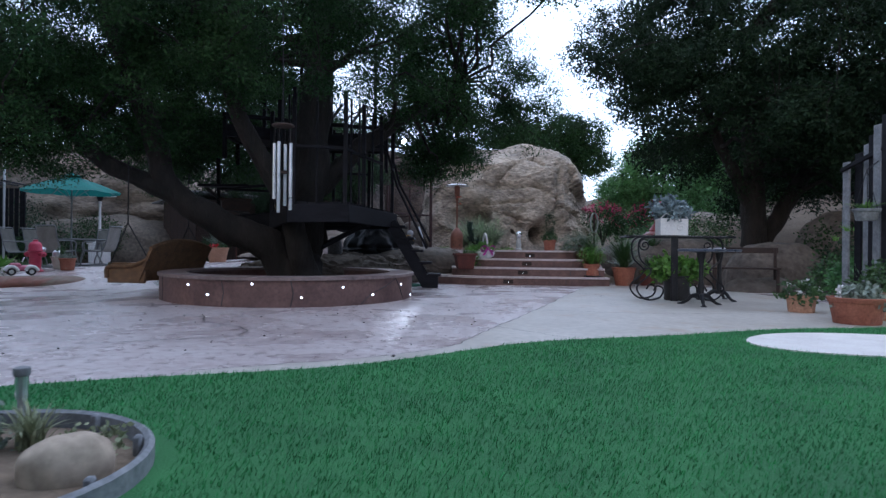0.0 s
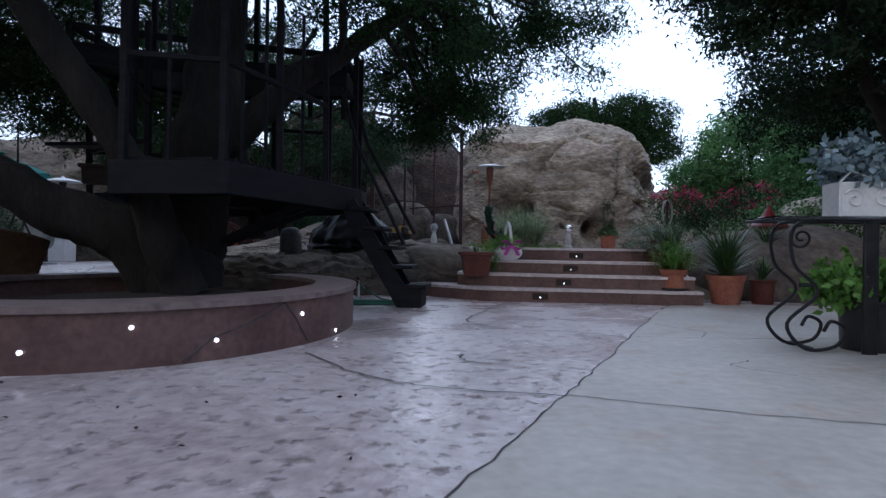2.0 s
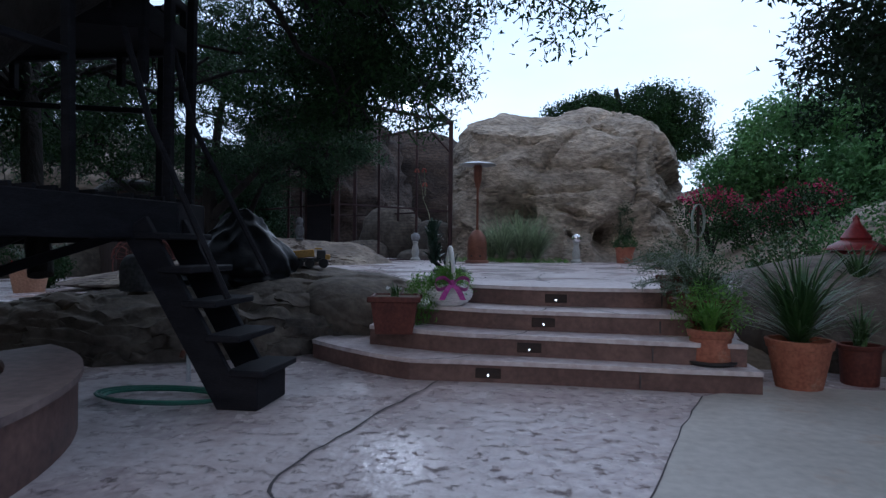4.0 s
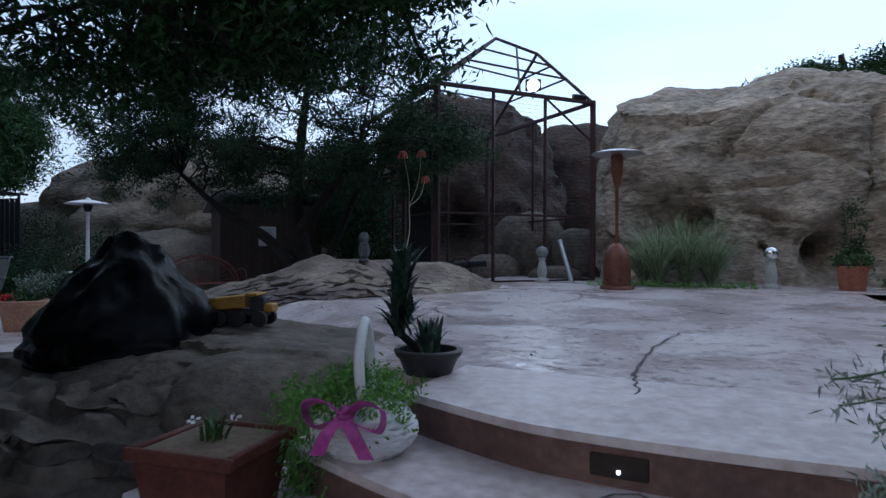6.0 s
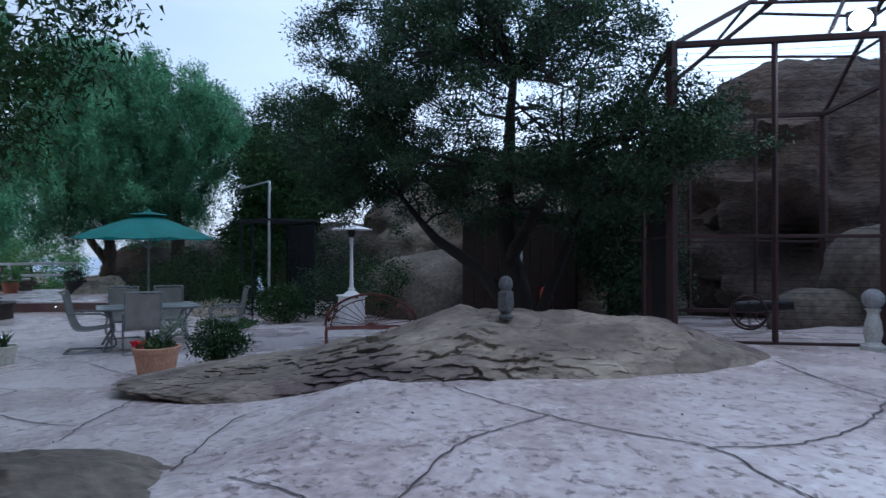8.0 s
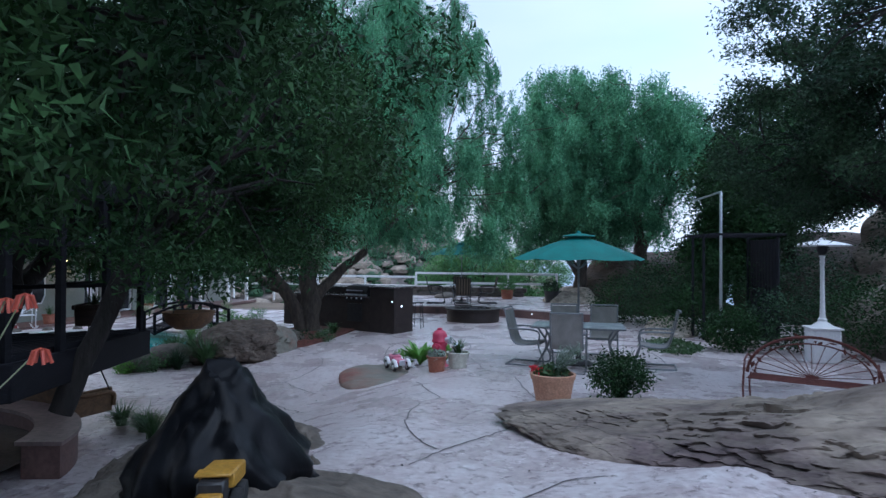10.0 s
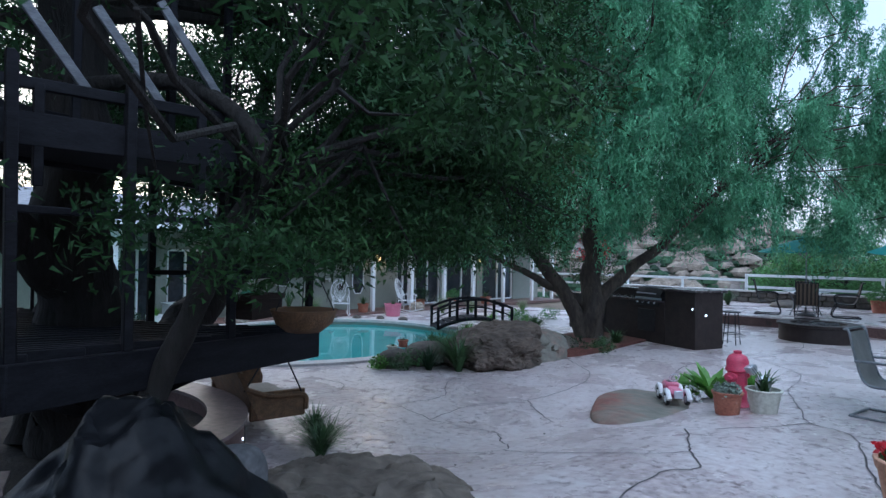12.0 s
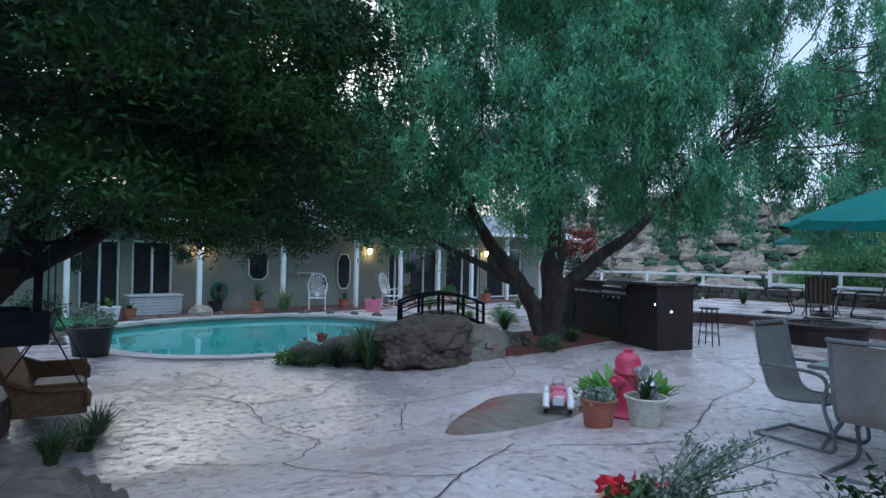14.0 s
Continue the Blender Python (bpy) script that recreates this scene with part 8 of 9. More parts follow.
solid("owl_statue", merge(g, lathe([(0.10, -0.02), (0.11, 0.02), (0.08, 0.05)], 14)), M_DARKSTAT, "dark grey owl statue standing on the rock slab", "statue", pose(-2.78, 18.86, 1.17, 0, 0, -60) @ Matrix.Diagonal((0.72, 0.72, 0.86, 1)))

# ---- scrolled bench by the white heater ----
ib = thing("iron_bench", "rust-red wrought iron garden bench with an arched back", "bench", pose(-5.72, 18.6, level(-5.72, 18.6) - 0.02, 0, 0, 68))
arch = [(0.66 * math.cos(a), 0.2, 0.42 + 0.46 * math.sin(a)) for a in np.linspace(0, math.pi, 25)]
part("back_arch", merge(tube(arch, 0.017, 6), tube([(x * 0.88, y, 0.42 + (z - 0.42) * 0.84) for x, y, z in arch], 0.009, 5)), M_REDRUST, ib)
part("fan", merge(*[tube([(0, 0.2, 0.42), (0.57 * math.cos(a), 0.2, 0.42 + 0.38 * math.sin(a))], 0.006, 4) for a in np.linspace(0.15, 3.0, 13)]), M_REDRUST, ib)
part("leafwork", leaf_quads(np.array([(0.62 * math.cos(a), 0.2, 0.42 + 0.43 * math.sin(a)) for a in np.linspace(0.1, 3.05, 26)]), 0.09, 0.022, np.random.default_rng(7), 0), M_REDRUST, ib, smooth=False)
part("seat", merge(*[tube([(-0.6, -0.2 + 0.06 * k, 0.42), (0.6, -0.2 + 0.06 * k, 0.42)], 0.007, 5) for k in range(7)]), M_REDRUST, ib)
for sx in (-0.62, 0.62):
    for sy in (-0.2, 0.2):
        part("leg", tube(curve_points([(sx, sy, 0.62 if sy < 0 else 0.42), (sx * 1.03, sy, 0.3), (sx, sy, 0.0)]), 0.012, 6), M_REDRUST, ib)
    part("arm", tube(curve_points([(sx, 0.2, 0.6), (sx, 0.0, 0.66), (sx, -0.2, 0.62)]), 0.012, 6), M_REDRUST, ib)


# ---- dining place under the umbrella ----
def sling_chair(x, y, z, turn, striped=False):
    c = thing("patio_chair", "dark metal patio chair with a brown striped sling" if striped else "grey metal patio chair with a taupe mesh sling", "chair", pose(x, y, z, 0, 0, turn), "chairs on the raised terrace" if striped else "chairs round the dining table")
    M_CHAIRFR, M_SLING = (M_IRON, M_STRIPE) if striped else (M_GREYFR, M_TAUPE)
    for s in (-0.29, 0.29):
        part("side_frame", tube(curve_points([(-0.34, s, 0.02), (0.0, s, 0.015), (0.3, s, 0.02), (0.35, s, 0.12), (0.26, s, 0.38), (0.28, s, 0.58), (0.18, s, 0.655), (-0.1, s, 0.665), (-0.3, s, 0.66)], 5), 0.017, 8), M_CHAIRFR, c)
        part("back_frame", tube(curve_points([(0.26, s * 0.9, 0.42), (0.0, s * 0.9, 0.385), (-0.2, s * 0.9, 0.42), (-0.3, s * 0.9, 0.68), (-0.37, s * 0.9, 0.99), (-0.42, s * 0.9, 1.02)], 5), 0.015, 8), M_CHAIRFR, c)
    part("cross_bar", tube([(-0.34, -0.29, 0.02), (-0.34, 0.29, 0.02)], 0.017, 8), M_CHAIRFR, c)
    part("top_bar", tube([(-0.42, -0.26, 1.02), (-0.42, 0.26, 1.02)], 0.016, 8), M_CHAIRFR, c)
    part("seat_bar", tube([(0.26, -0.28, 0.4), (0.26, 0.28, 0.4)], 0.014, 8), M_CHAIRFR, c)
    line = curve_points([(0.26, 0, 0.425), (0.0, 0, 0.385), (-0.2, 0, 0.42), (-0.3, 0, 0.68), (-0.37, 0, 0.99)], 5)
    n = len(line)
    vs = [(p.x, s, p.z + d) for d in (0.0, -0.008) for s in (-0.25, 0.25) for p in line]
    fs = []
    for i in range(n - 1):
        fs += [(i, i + 1, n + i + 1, n + i), (2 * n + i, 3 * n + i, 3 * n + i + 1, 2 * n + i + 1), (i, 2 * n + i, 2 * n + i + 1, i + 1), (n + i, n + i + 1, 3 * n + i + 1, 3 * n + i)]
    fs += [(0, n, 3 * n, 2 * n), (n - 1, 3 * n - 1, 4 * n - 1, 2 * n - 1)]
    part("sling", (vs, fs), M_SLING, c, "taupe mesh sling")
    return c


def umbrella(x, y, z, r, h, label, dip=0.42):
    u = thing("patio_umbrella", label, "umbrella", pose(x, y, z, 0, 0, 10))
    part("pole", tube([(0, 0, 0), (0, 0, h + 0.04)], 0.02, 10), M_CHAIRFR, u)
    part("base", lathe([(0.26, 0), (0.27, 0.03), (0.2, 0.07), (0.05, 0.1), (0.03, 0.25)], 24), M_BLACKPOT, u)
    vs = [(0, 0, h)]
    rings = 5
    for k in range(1, rings + 1):
        f = k / rings
        for j in range(32):
            a = 2 * math.pi * j / 32
            seg = 2 * math.pi / 8
            flat = math.cos(seg / 2) / math.cos((a % seg) - seg / 2)
            sag = 0.03 * f * abs(math.sin(4 * a))
            vs.append((r * f * flat * math.cos(a), r * f * flat * math.sin(a), h - dip * f ** 1.25 - sag))
    fs = [(0, 1 + j, 1 + (j + 1) % 32) for j in range(32)]
    for k in range(rings - 1):
        for j in range(32):
            fs.append((1 + 32 * k + j, 1 + 32 * (k + 1) + j, 1 + 32 * (k + 1) + (j + 1) % 32, 1 + 32 * k + (j + 1) % 32))
    part("canopy", (vs, fs), M_TEAL, u, "teal canvas canopy")
    part("vent_cap", lathe([(0.3, h - 0.01), (0.28, h + 0.01), (0.05, h + 0.05), (0.03, h + 0.09), (0.002, h + 0.1)], 16), M_TEAL, u)
    for k in range(8):
        a = 2 * math.pi * k / 8
        rb = part("rib", tube([(0.02, 0, h - 0.03), (r * 0.96, 0, h - dip * 0.97 - 0.02)], 0.009, 5), M_CHAIRFR, u)
        rb.matrix_basis = pose(0, 0, 0, 0, 0, math.degrees(a))
        part("strut", tube([(0.02, 0, h - 0.6), (r * 0.5, 0, h - dip * 0.45 - 0.03)], 0.007, 5), M_CHAIRFR, rb)
    return u


DZ = level(-9.75, 16.0)
umbrella(-9.75, 16.0, DZ, 1.2, 2.36, "teal market umbrella over the dining table")
tb = thing("dining_table", "patio table with a frosted glass top and curved legs", "table", pose(-9.75, 16.0, DZ))
part("glass_top", cbox(0, 0, 0.72, 1.0, 1.6, 0.012, 0.004), M_TABLEGL, tb, "pale frosted glass top")
part("frame", merge(cbox(0.5, 0, 0.71, 0.03, 1.62, 0.035), cbox(-0.5, 0, 0.71, 0.03, 1.62, 0.035), cbox(0, 0.81, 0.71, 1.0, 0.03, 0.035), cbox(0, -0.81, 0.71, 1.0, 0.03, 0.035)), M_CHAIRFR, tb)
for sx in (-1, 1):
    for sy in (-1, 1):
        part("leg", tube(curve_points([(sx * 0.42, sy * 0.7, 0.7), (sx * 0.36, sy * 0.55, 0.4), (sx * 0.44, sy * 0.72, 0.02)]), 0.02, 8), M_CHAIRFR, tb)
for x, y, a in ((-9.55, 15.1, 82), (-8.88, 15.85, 178), (-9.8, 17.35, -95), (-10.85, 15.7, 5), (-10.8, 16.45, -4)):
    sling_chair(x, y, level(x, y), a)

gp = pot(-5.84, 15.8, level(-5.84, 15.8) - 0.04, 0.27, 0.42, M_TERRA_PALE, "large pale terracotta pot of red geraniums and herbs", 0.7, 0.07)
on_top(gp, "leaves", bush_mesh(0.22, 0.22, 0.1, 520, (0.05, 0.022), 300), M_STRAP, 0.42)
on_top(gp, "blossom", moved_np(flowers(0.12, 0.045, 9, 301, 0.05, 0.03), (0.02, 0.13, 0)), M_RED, 0.42, "red geranium flowers")
sprig = []
rg = np.random.default_rng(302)
sv, sf = [], []
for k in range(34):
    a, h, r = rg.uniform(0.3, 2.9), rg.uniform(0.14, 0.38), rg.uniform(0.1, 0.5)
    stem = curve_points([(0.05 * math.cos(a), 0.05 * math.sin(a), 0), (0.5 * r * math.cos(a), 0.5 * r * math.sin(a), h * 0.6), (r * math.cos(a), r * math.sin(a), h)], 4)
    sprig.append(tube(stem, 0.003, 4))
    for p in stem[2:]:
        for j in range(5):
            sv.append((p.x + rg.normal(0, 0.012), p.y + rg.normal(0, 0.012), p.z + rg.normal(0, 0.012)))
on_top(gp, "stems", merge(*sprig), M_STRAP, 0.40)
on_top(gp, "sprig_leaves", leaf_quads(np.array(sv), 0.038, 0.006, rg, -0.5), M_SILVER, 0.40, "grey-green lavender leaves")
bush_z = level(-6.25, 16.6)
rb = thing("round_bush", "dense dark green round bush with pale seed heads", "bush", pose(-6.25, 16.6, bush_z))
on_top(rb, "leaves", strap_mesh(650, 0.72, 0.6, 0.006, 305, upright=0.5), M_OAK2, 0.0)
on_top(rb, "leaf_mass", bush_mesh(0.42, 0.42, 0.3, 2600, (0.06, 0.01), 306, 0.32), M_OAK, 0.0)
on_top(rb, "seed_head", strap_mesh(30, 1.0, 0.5, 0.004, 307, upright=0.2), M_DRYGRASS, 0.0)

# ---- hydrant group ----
HX, HY = -9.05, 13.55
HZ = level(HX, HY)
hyd = thing("fire_hydrant", "faded red decorative fire hydrant", "hydrant", pose(HX, HY, HZ, 0, 0, 85) @ Matrix.Diagonal((1.16, 1.16, 0.88, 1)))
part("body", lathe([(0.14, 0), (0.15, 0.03), (0.11, 0.06), (0.1, 0.1), (0.1, 0.5), (0.125, 0.52), (0.125, 0.55), (0.11, 0.57), (0.115, 0.66), (0.09, 0.73), (0.04, 0.765), (0.045, 0.8), (0.01, 0.81)], 24), M_HYD, hyd)
for s in (-1, 1):
    part("nozzle", moved(lathe([(0.05, 0.08), (0.055, 0.13), (0.07, 0.14), (0.07, 0.17), (0.03, 0.18), (0.025, 0.22)], 14), pose(0, 0, 0.44, 90 * s)), M_HYD, hyd)
part("front_nozzle", moved(lathe([(0.06, 0.07), (0.065, 0.14), (0.08, 0.15), (0.08, 0.18), (0.03, 0.2)], 14), pose(0, 0, 0.56, 0, 90)), M_ALU, hyd, "silver nozzle cap")
p1 = pot(-8.4, 13.66, level(-8.4, 13.66), 0.17, 0.27, M_TERRA, "terracotta pot of pale blue-grey succulents", 0.75)
on_top(p1, "succulent", bush_mesh(0.18, 0.18, 0.08, 760, (0.03, 0.018), 310, 0.03), M_SILVER, 0.26)
p2 = pot(-8.74, 13.96, level(-8.74, 13.96), 0.20, 0.28, M_GLAZE, "pale glazed round pot of agave", 0.7)
on_top(p2, "agave", strap_mesh(44, 0.36, 0.26, 0.022, 311), M_STRAP, 0.24)
part("milk_can", lathe([(0.08, 0.24), (0.09, 0.3), (0.09, 0.38), (0.05, 0.42)], 14, -0.07, -0.03), M_ALU, p2)


def leafy_plant(x, y, n, tall, reach, seed, material, label):
    p = thing("leafy_plant", label, "plant", pose(x, y, level(x, y)))
    rng = random.Random(seed)
    for k in range(n):
        a, t, out = rng.uniform(0, 6.283), tall * rng.uniform(0.6, 1.1), reach * rng.uniform(0.3, 1.0)
        wide, cup = rng.uniform(0.04, 0.062), rng.uniform(0.05, 0.4)
        vs, fs = [], []
        for i in range(6):
            u = i / 5
            r, z = out * u ** 1.2, t * (u - cup * u ** 2.4)
            w = wide * math.sin(math.pi * (0.06 + 0.92 * u)) ** 0.8 * (0.35 + u if u < 0.65 else 1)
            for side in (-1, 0, 1):
                vs.append((r * math.cos(a) - side * w * math.sin(a), r * math.sin(a) + side * w * math.cos(a), z + 0.25 * w * abs(side)))
            if i:
                o = 3 * i
                fs += [(o - 3, o - 2, o + 1, o), (o - 2, o - 1, o + 2, o + 1)]
        part("leaf", (vs, fs), material, p)
    return p


leafy_plant(-9.6, 13.02, 64, 0.46, 0.5, 312, M_LIME, "broad-leaved lime green plant behind the hydrant")
leafy_plant(-9.7, 13.5, 34, 0.42, 0.36, 313, M_LIME, "broad-leaved green plant behind the glazed pot")
leafy_plant(-9.5, 12.75, 34, 0.36, 0.42, 315, M_LIME, "broad-leaved lime green plant behind the toy car")
plant(-9.3, 12.9, level(-9.3, 12.9), flowers(0.2, 0.1, 14, 314, 0.05, 0.1), M_WHITEFL, "white and pink flowers on the flat stone", "flowering_plant")
car = thing("toy_car", "pink and white vintage toy car standing on the flat stone", "toy car", pose(-8.85, 12.8, level(-8.85, 12.8) + 0.07, 0, 0, 40))
part("body", merge(cbox(0, 0, 0.15, 0.5, 0.17, 0.12, 0.04), cbox(-0.1, 0, 0.22, 0.2, 0.18, 0.08, 0.03)), M_PINK, car)
part("grille", cbox(0.255, 0, 0.15, 0.02, 0.12, 0.1, 0.006), M_ALU, car)
part("seat", cbox(-0.08, 0, 0.24, 0.12, 0.14, 0.06, 0.02), M_BLACKPOT, car)
part("steering_wheel", tube([(0.04 + 0.02 * math.sin(a), 0.06 * math.cos(a), 0.33 + 0.05 * math.sin(a)) for a in np.linspace(0, 6.283, 17)], 0.007, 5), M_ALU, car)
for wx in (-0.17, 0.18):
    for wy in (-0.13, 0.13):
        w = part("wheel", moved(lathe([(0.03, -0.02), (0.075, -0.02), (0.08, 0), (0.075, 0.02), (0.03, 0.02)], 18), pose(wx, wy, 0.08, 90)), M_RUBBER, car)
        part("hubcap", moved(lathe([(0.002, -0.026), (0.045, -0.024), (0.045, 0.024), (0.002, 0.026)], 14), pose(wx, wy, 0.08, 90)), M_WHITE, w)
        fender = curve_points([(wx - 0.11, wy, 0.1), (wx - 0.05, wy, 0.175), (wx + 0.05, wy, 0.175), (wx + 0.12, wy, 0.09)], 5)
        part("fender", tube(fender, 0.035, 8), M_WHITE, car, "white fender")

# ---- barbecue island ----
isl = thing("barbecue_island", "dark stone barbecue island with granite top and built-in grill", "barbecue island", pose(-14.1, 11.25, 0.07, 0, 0, -111))
part("end_block", cbox(0.42, 0, 0.6, 0.86, 0.82, 1.2, 0.012), M_STONEV, isl)
part("counter_base", cbox(2.6, 0.08, 0.46, 3.5, 0.66, 0.92, 0.012), M_STONEV, isl)
part("back_bar", cbox(2.6, -0.36, 0.56, 3.5, 0.2, 1.12, 0.012), M_STONEV, isl)
part("end_top", cbox(0.42, 0, 1.225, 0.98, 0.94, 0.05, 0.012), M_GRANITE, isl, "dark granite top")
part("counter_top", cbox(2.62, 0.1, 0.945, 3.5, 0.74, 0.045, 0.01), M_GRANITE, isl, "dark granite top")
part("bar_top", cbox(2.62, -0.38, 1.145, 3.55, 0.36, 0.045, 0.01), M_GRANITE, isl, "dark granite top")
part("cabinet_door", cbox(1.4, 0.42, 0.5, 0.55, 0.02, 0.5), M_IRON, isl)
part("cabinet_door", cbox(3.2, 0.42, 0.5, 0.7, 0.02, 0.5), M_IRON, isl)
for px, pz in ((0.2, 0.72), ):
    part("counter_light", lathe([(0.001, 0), (0.018, 0.002), (0.018, 0.008)], 10), M_LED, isl, "small lit light").matrix_basis = pose(-0.012, 0.1, 0.72, 0, -90)
part("counter_light", lathe([(0.001, 0), (0.015, 0.002), (0.015, 0.008)], 10), M_LED, isl, "small lit light").matrix_basis = pose(0.05, 0.415, 0.85, -90)
gr = thing("gas_grill", "black and steel gas grill with its lid closed", "grill", pose(-14.1, 11.25, 0.07, 0, 0, -111) @ pose(1.4, 0.1, 0.97, 0, 0, 180))
lidp = [(-0.26, 0.0), (-0.28, 0.12), (-0.18, 0.26), (0.05, 0.3), (0.24, 0.2), (0.26, 0.0)]
lv = [(s, y, z) for s in (-0.4, 0.4) for y, z in lidp]
lfc = [tuple(range(6)), tuple(range(11, 5, -1))] + [(i, 6 + i, 6 + (i + 1) % 6, (i + 1) % 6) for i in range(6)]
part("lid", (lv, lfc), M_BLACKPOT, gr, "dark enamel lid", smooth=False)
part("lid_trim", cbox(0, -0.275, 0.02, 0.82, 0.03, 0.05, 0.006), M_ALU, gr, "steel trim")
part("handle", tube([(-0.3, -0.33, 0.14), (0.3, -0.33, 0.14)], 0.015, 8), M_ALU, gr)
part("control_panel", cbox(0, -0.31, -0.07, 0.8, 0.05, 0.14), M_IRON, gr)
for k in range(4):
    part("knob", moved(lathe([(0.022, 0), (0.025, 0.02), (0.01, 0.03)], 12), pose(-0.27 + 0.18 * k, -0.335, -0.07, 90)), M_ALU, gr)
for k, (x, y) in enumerate(((-15.3, 11.3), (-15.8, 10.2))):
    st = thing("bar_stool", "black iron bar stool with a round seat", "stool", pose(x, y, level(x, y)), "stools at the barbecue island")
    part("seat", lathe([(0.18, 0.72), (0.19, 0.735), (0.18, 0.75), (0.002, 0.755)], 24), M_IRON, st)
    for j in range(4):
        a = math.radians(45 + 90 * j)
        part("leg", tube([(0.14 * math.cos(a), 0.14 * math.sin(a), 0.72), (0.2 * math.cos(a), 0.2 * math.sin(a), 0.0)], 0.012, 6), M_IRON, st)
    part("foot_ring", tube([(0.18 * math.cos(a), 0.18 * math.sin(a), 0.25) for a in np.linspace(0, 6.283, 21)], 0.008, 5), M_IRON, st)

# ---- mulch bed and plants by the garden boulder ----
bed_out = [(-13.5 + 1.55 * math.cos(a) * (1 + 0.18 * math.sin(3 * a)) * (1.25 if math.cos(a) > 0 else 1.0), 8.9 + 1.1 * math.sin(a) * (1 + 0.15 * math.cos(2 * a))) for a in np.linspace(0, 6.283, 40, endpoint=False)]
solid("mulch_bed", prism(bed_out, -0.2, 0.11), M_MULCH, "red bark mulch bed under the pepper tree", "mulch", kind="structure", smooth=False)
for k, (x, y, s, m) in enumerate(((-9.0, 8.75, 1.1, M_STRAP), (-9.3, 8.4, 1.25, M_STRAP), (-9.75, 8.0, 1.1, M_STRAP), (-8.7, 8.3, 0.8, M_OAK2), (-9.6, 7.6, 1.0, M_STRAP), (-9.9, 7.2, 0.9, M_STRAP), (-13.2, 9.6, 0.6, M_STRAP), (-12.6, 9.6, 0.5, M_SILVER), (-13.0, 6.2, 0.9, M_STRAP), (-14.6, 6.4, 0.9, M_STRAP), (-15.4, 4.2, 0.7, M_LIME), (-12.4, 5.9, 0.8, M_LIME))):
    plant(x, y, level(x, y) - 0.02, strap_mesh(190, 0.75 * s, 0.6 * s, 0.016 if m is M_STRAP else 0.01, 330 + k, upright=0.5), m, "clump of spiky strap leaves beside the boulder", "spiky_plant")
for k, (x, y, r, m) in enumerate(((-8.35, 7.9, 0.25, M_STRAP), (-8.75, 7.85, 0.28, M_BRIGHT), (-9.0, 8.1, 0.2, M_SILVER), (-11.9, 9.35, 0.3, M_OAK2), (-12.3, 9.75, 0.28, M_STRAP), (-16.2, 4.6, 0.35, M_BRIGHT), (-17.0, 4.0, 0.35, M_LIME), (-15.8, 5.4, 0.3, M_LIME), (-18.2, 4.4, 0.35, M_BRIGHT), (-8.1, 7.6, 0.2, M_LIME))):
    plant(x, y, level(x, y), bush_mesh(r, r, r * 0.7, 700, (0.045, 0.014), 345 + k, r * 0.5), m, "low leafy plant in the poolside bed", "leafy_plant")
for k, (x, y, z, m) in enumerate(((-8.5, 7.5, 0.1, M_GLAZE), (-8.95, 7.3, 0.15, M_TERRA))):
    q = pot(x, y, z, 0.1, 0.14, m, "small pot of succulents on the rocks", 0.8)
    on_top(q, "succulent", strap_mesh(18, 0.1, 0.1, 0.008, 360 + k), M_STRAP, 0.12)

# ---- wooden bridge ----
br = thing("garden_bridge", "small dark arched wooden garden bridge", "bridge", pose(-13.95, 4.65, -0.1, 0, 0, 149))


def arc_z(u):
    return 0.08 + 0.26 * (1 - u * u)


for k in range(13):
    u = (k / 12) * 2 - 1
    part("plank", moved(cbox(0, 0, 0, 0.15, 0.75, 0.03), pose(u * 1.05, 0, arc_z(u), 0, math.degrees(math.atan(0.5 * u)), 0)), M_DWOOD, br)
for s in (-0.38, 0.38):
    part("handrail", tube([(u * 1.1, s, arc_z(u) + 0.5) for u in np.linspace(-1, 1, 13)], 0.035, 8), M_DWOOD, br)
    part("stringer", tube([(u * 1.1, s, arc_z(u) - 0.04) for u in np.linspace(-1, 1, 13)], 0.05, 8), M_DWOOD, br)
    part("lower_rail", tube([(u * 1.08, s, arc_z(u) + 0.28) for u in np.linspace(-1, 1, 13)], 0.018, 6), M_DWOOD, br)
    for u in (-1, -0.5, 0, 0.5, 1):
        part("post", cbox(u * 1.08, s, arc_z(u) + 0.24, 0.07, 0.07, 0.62), M_DWOOD, br)

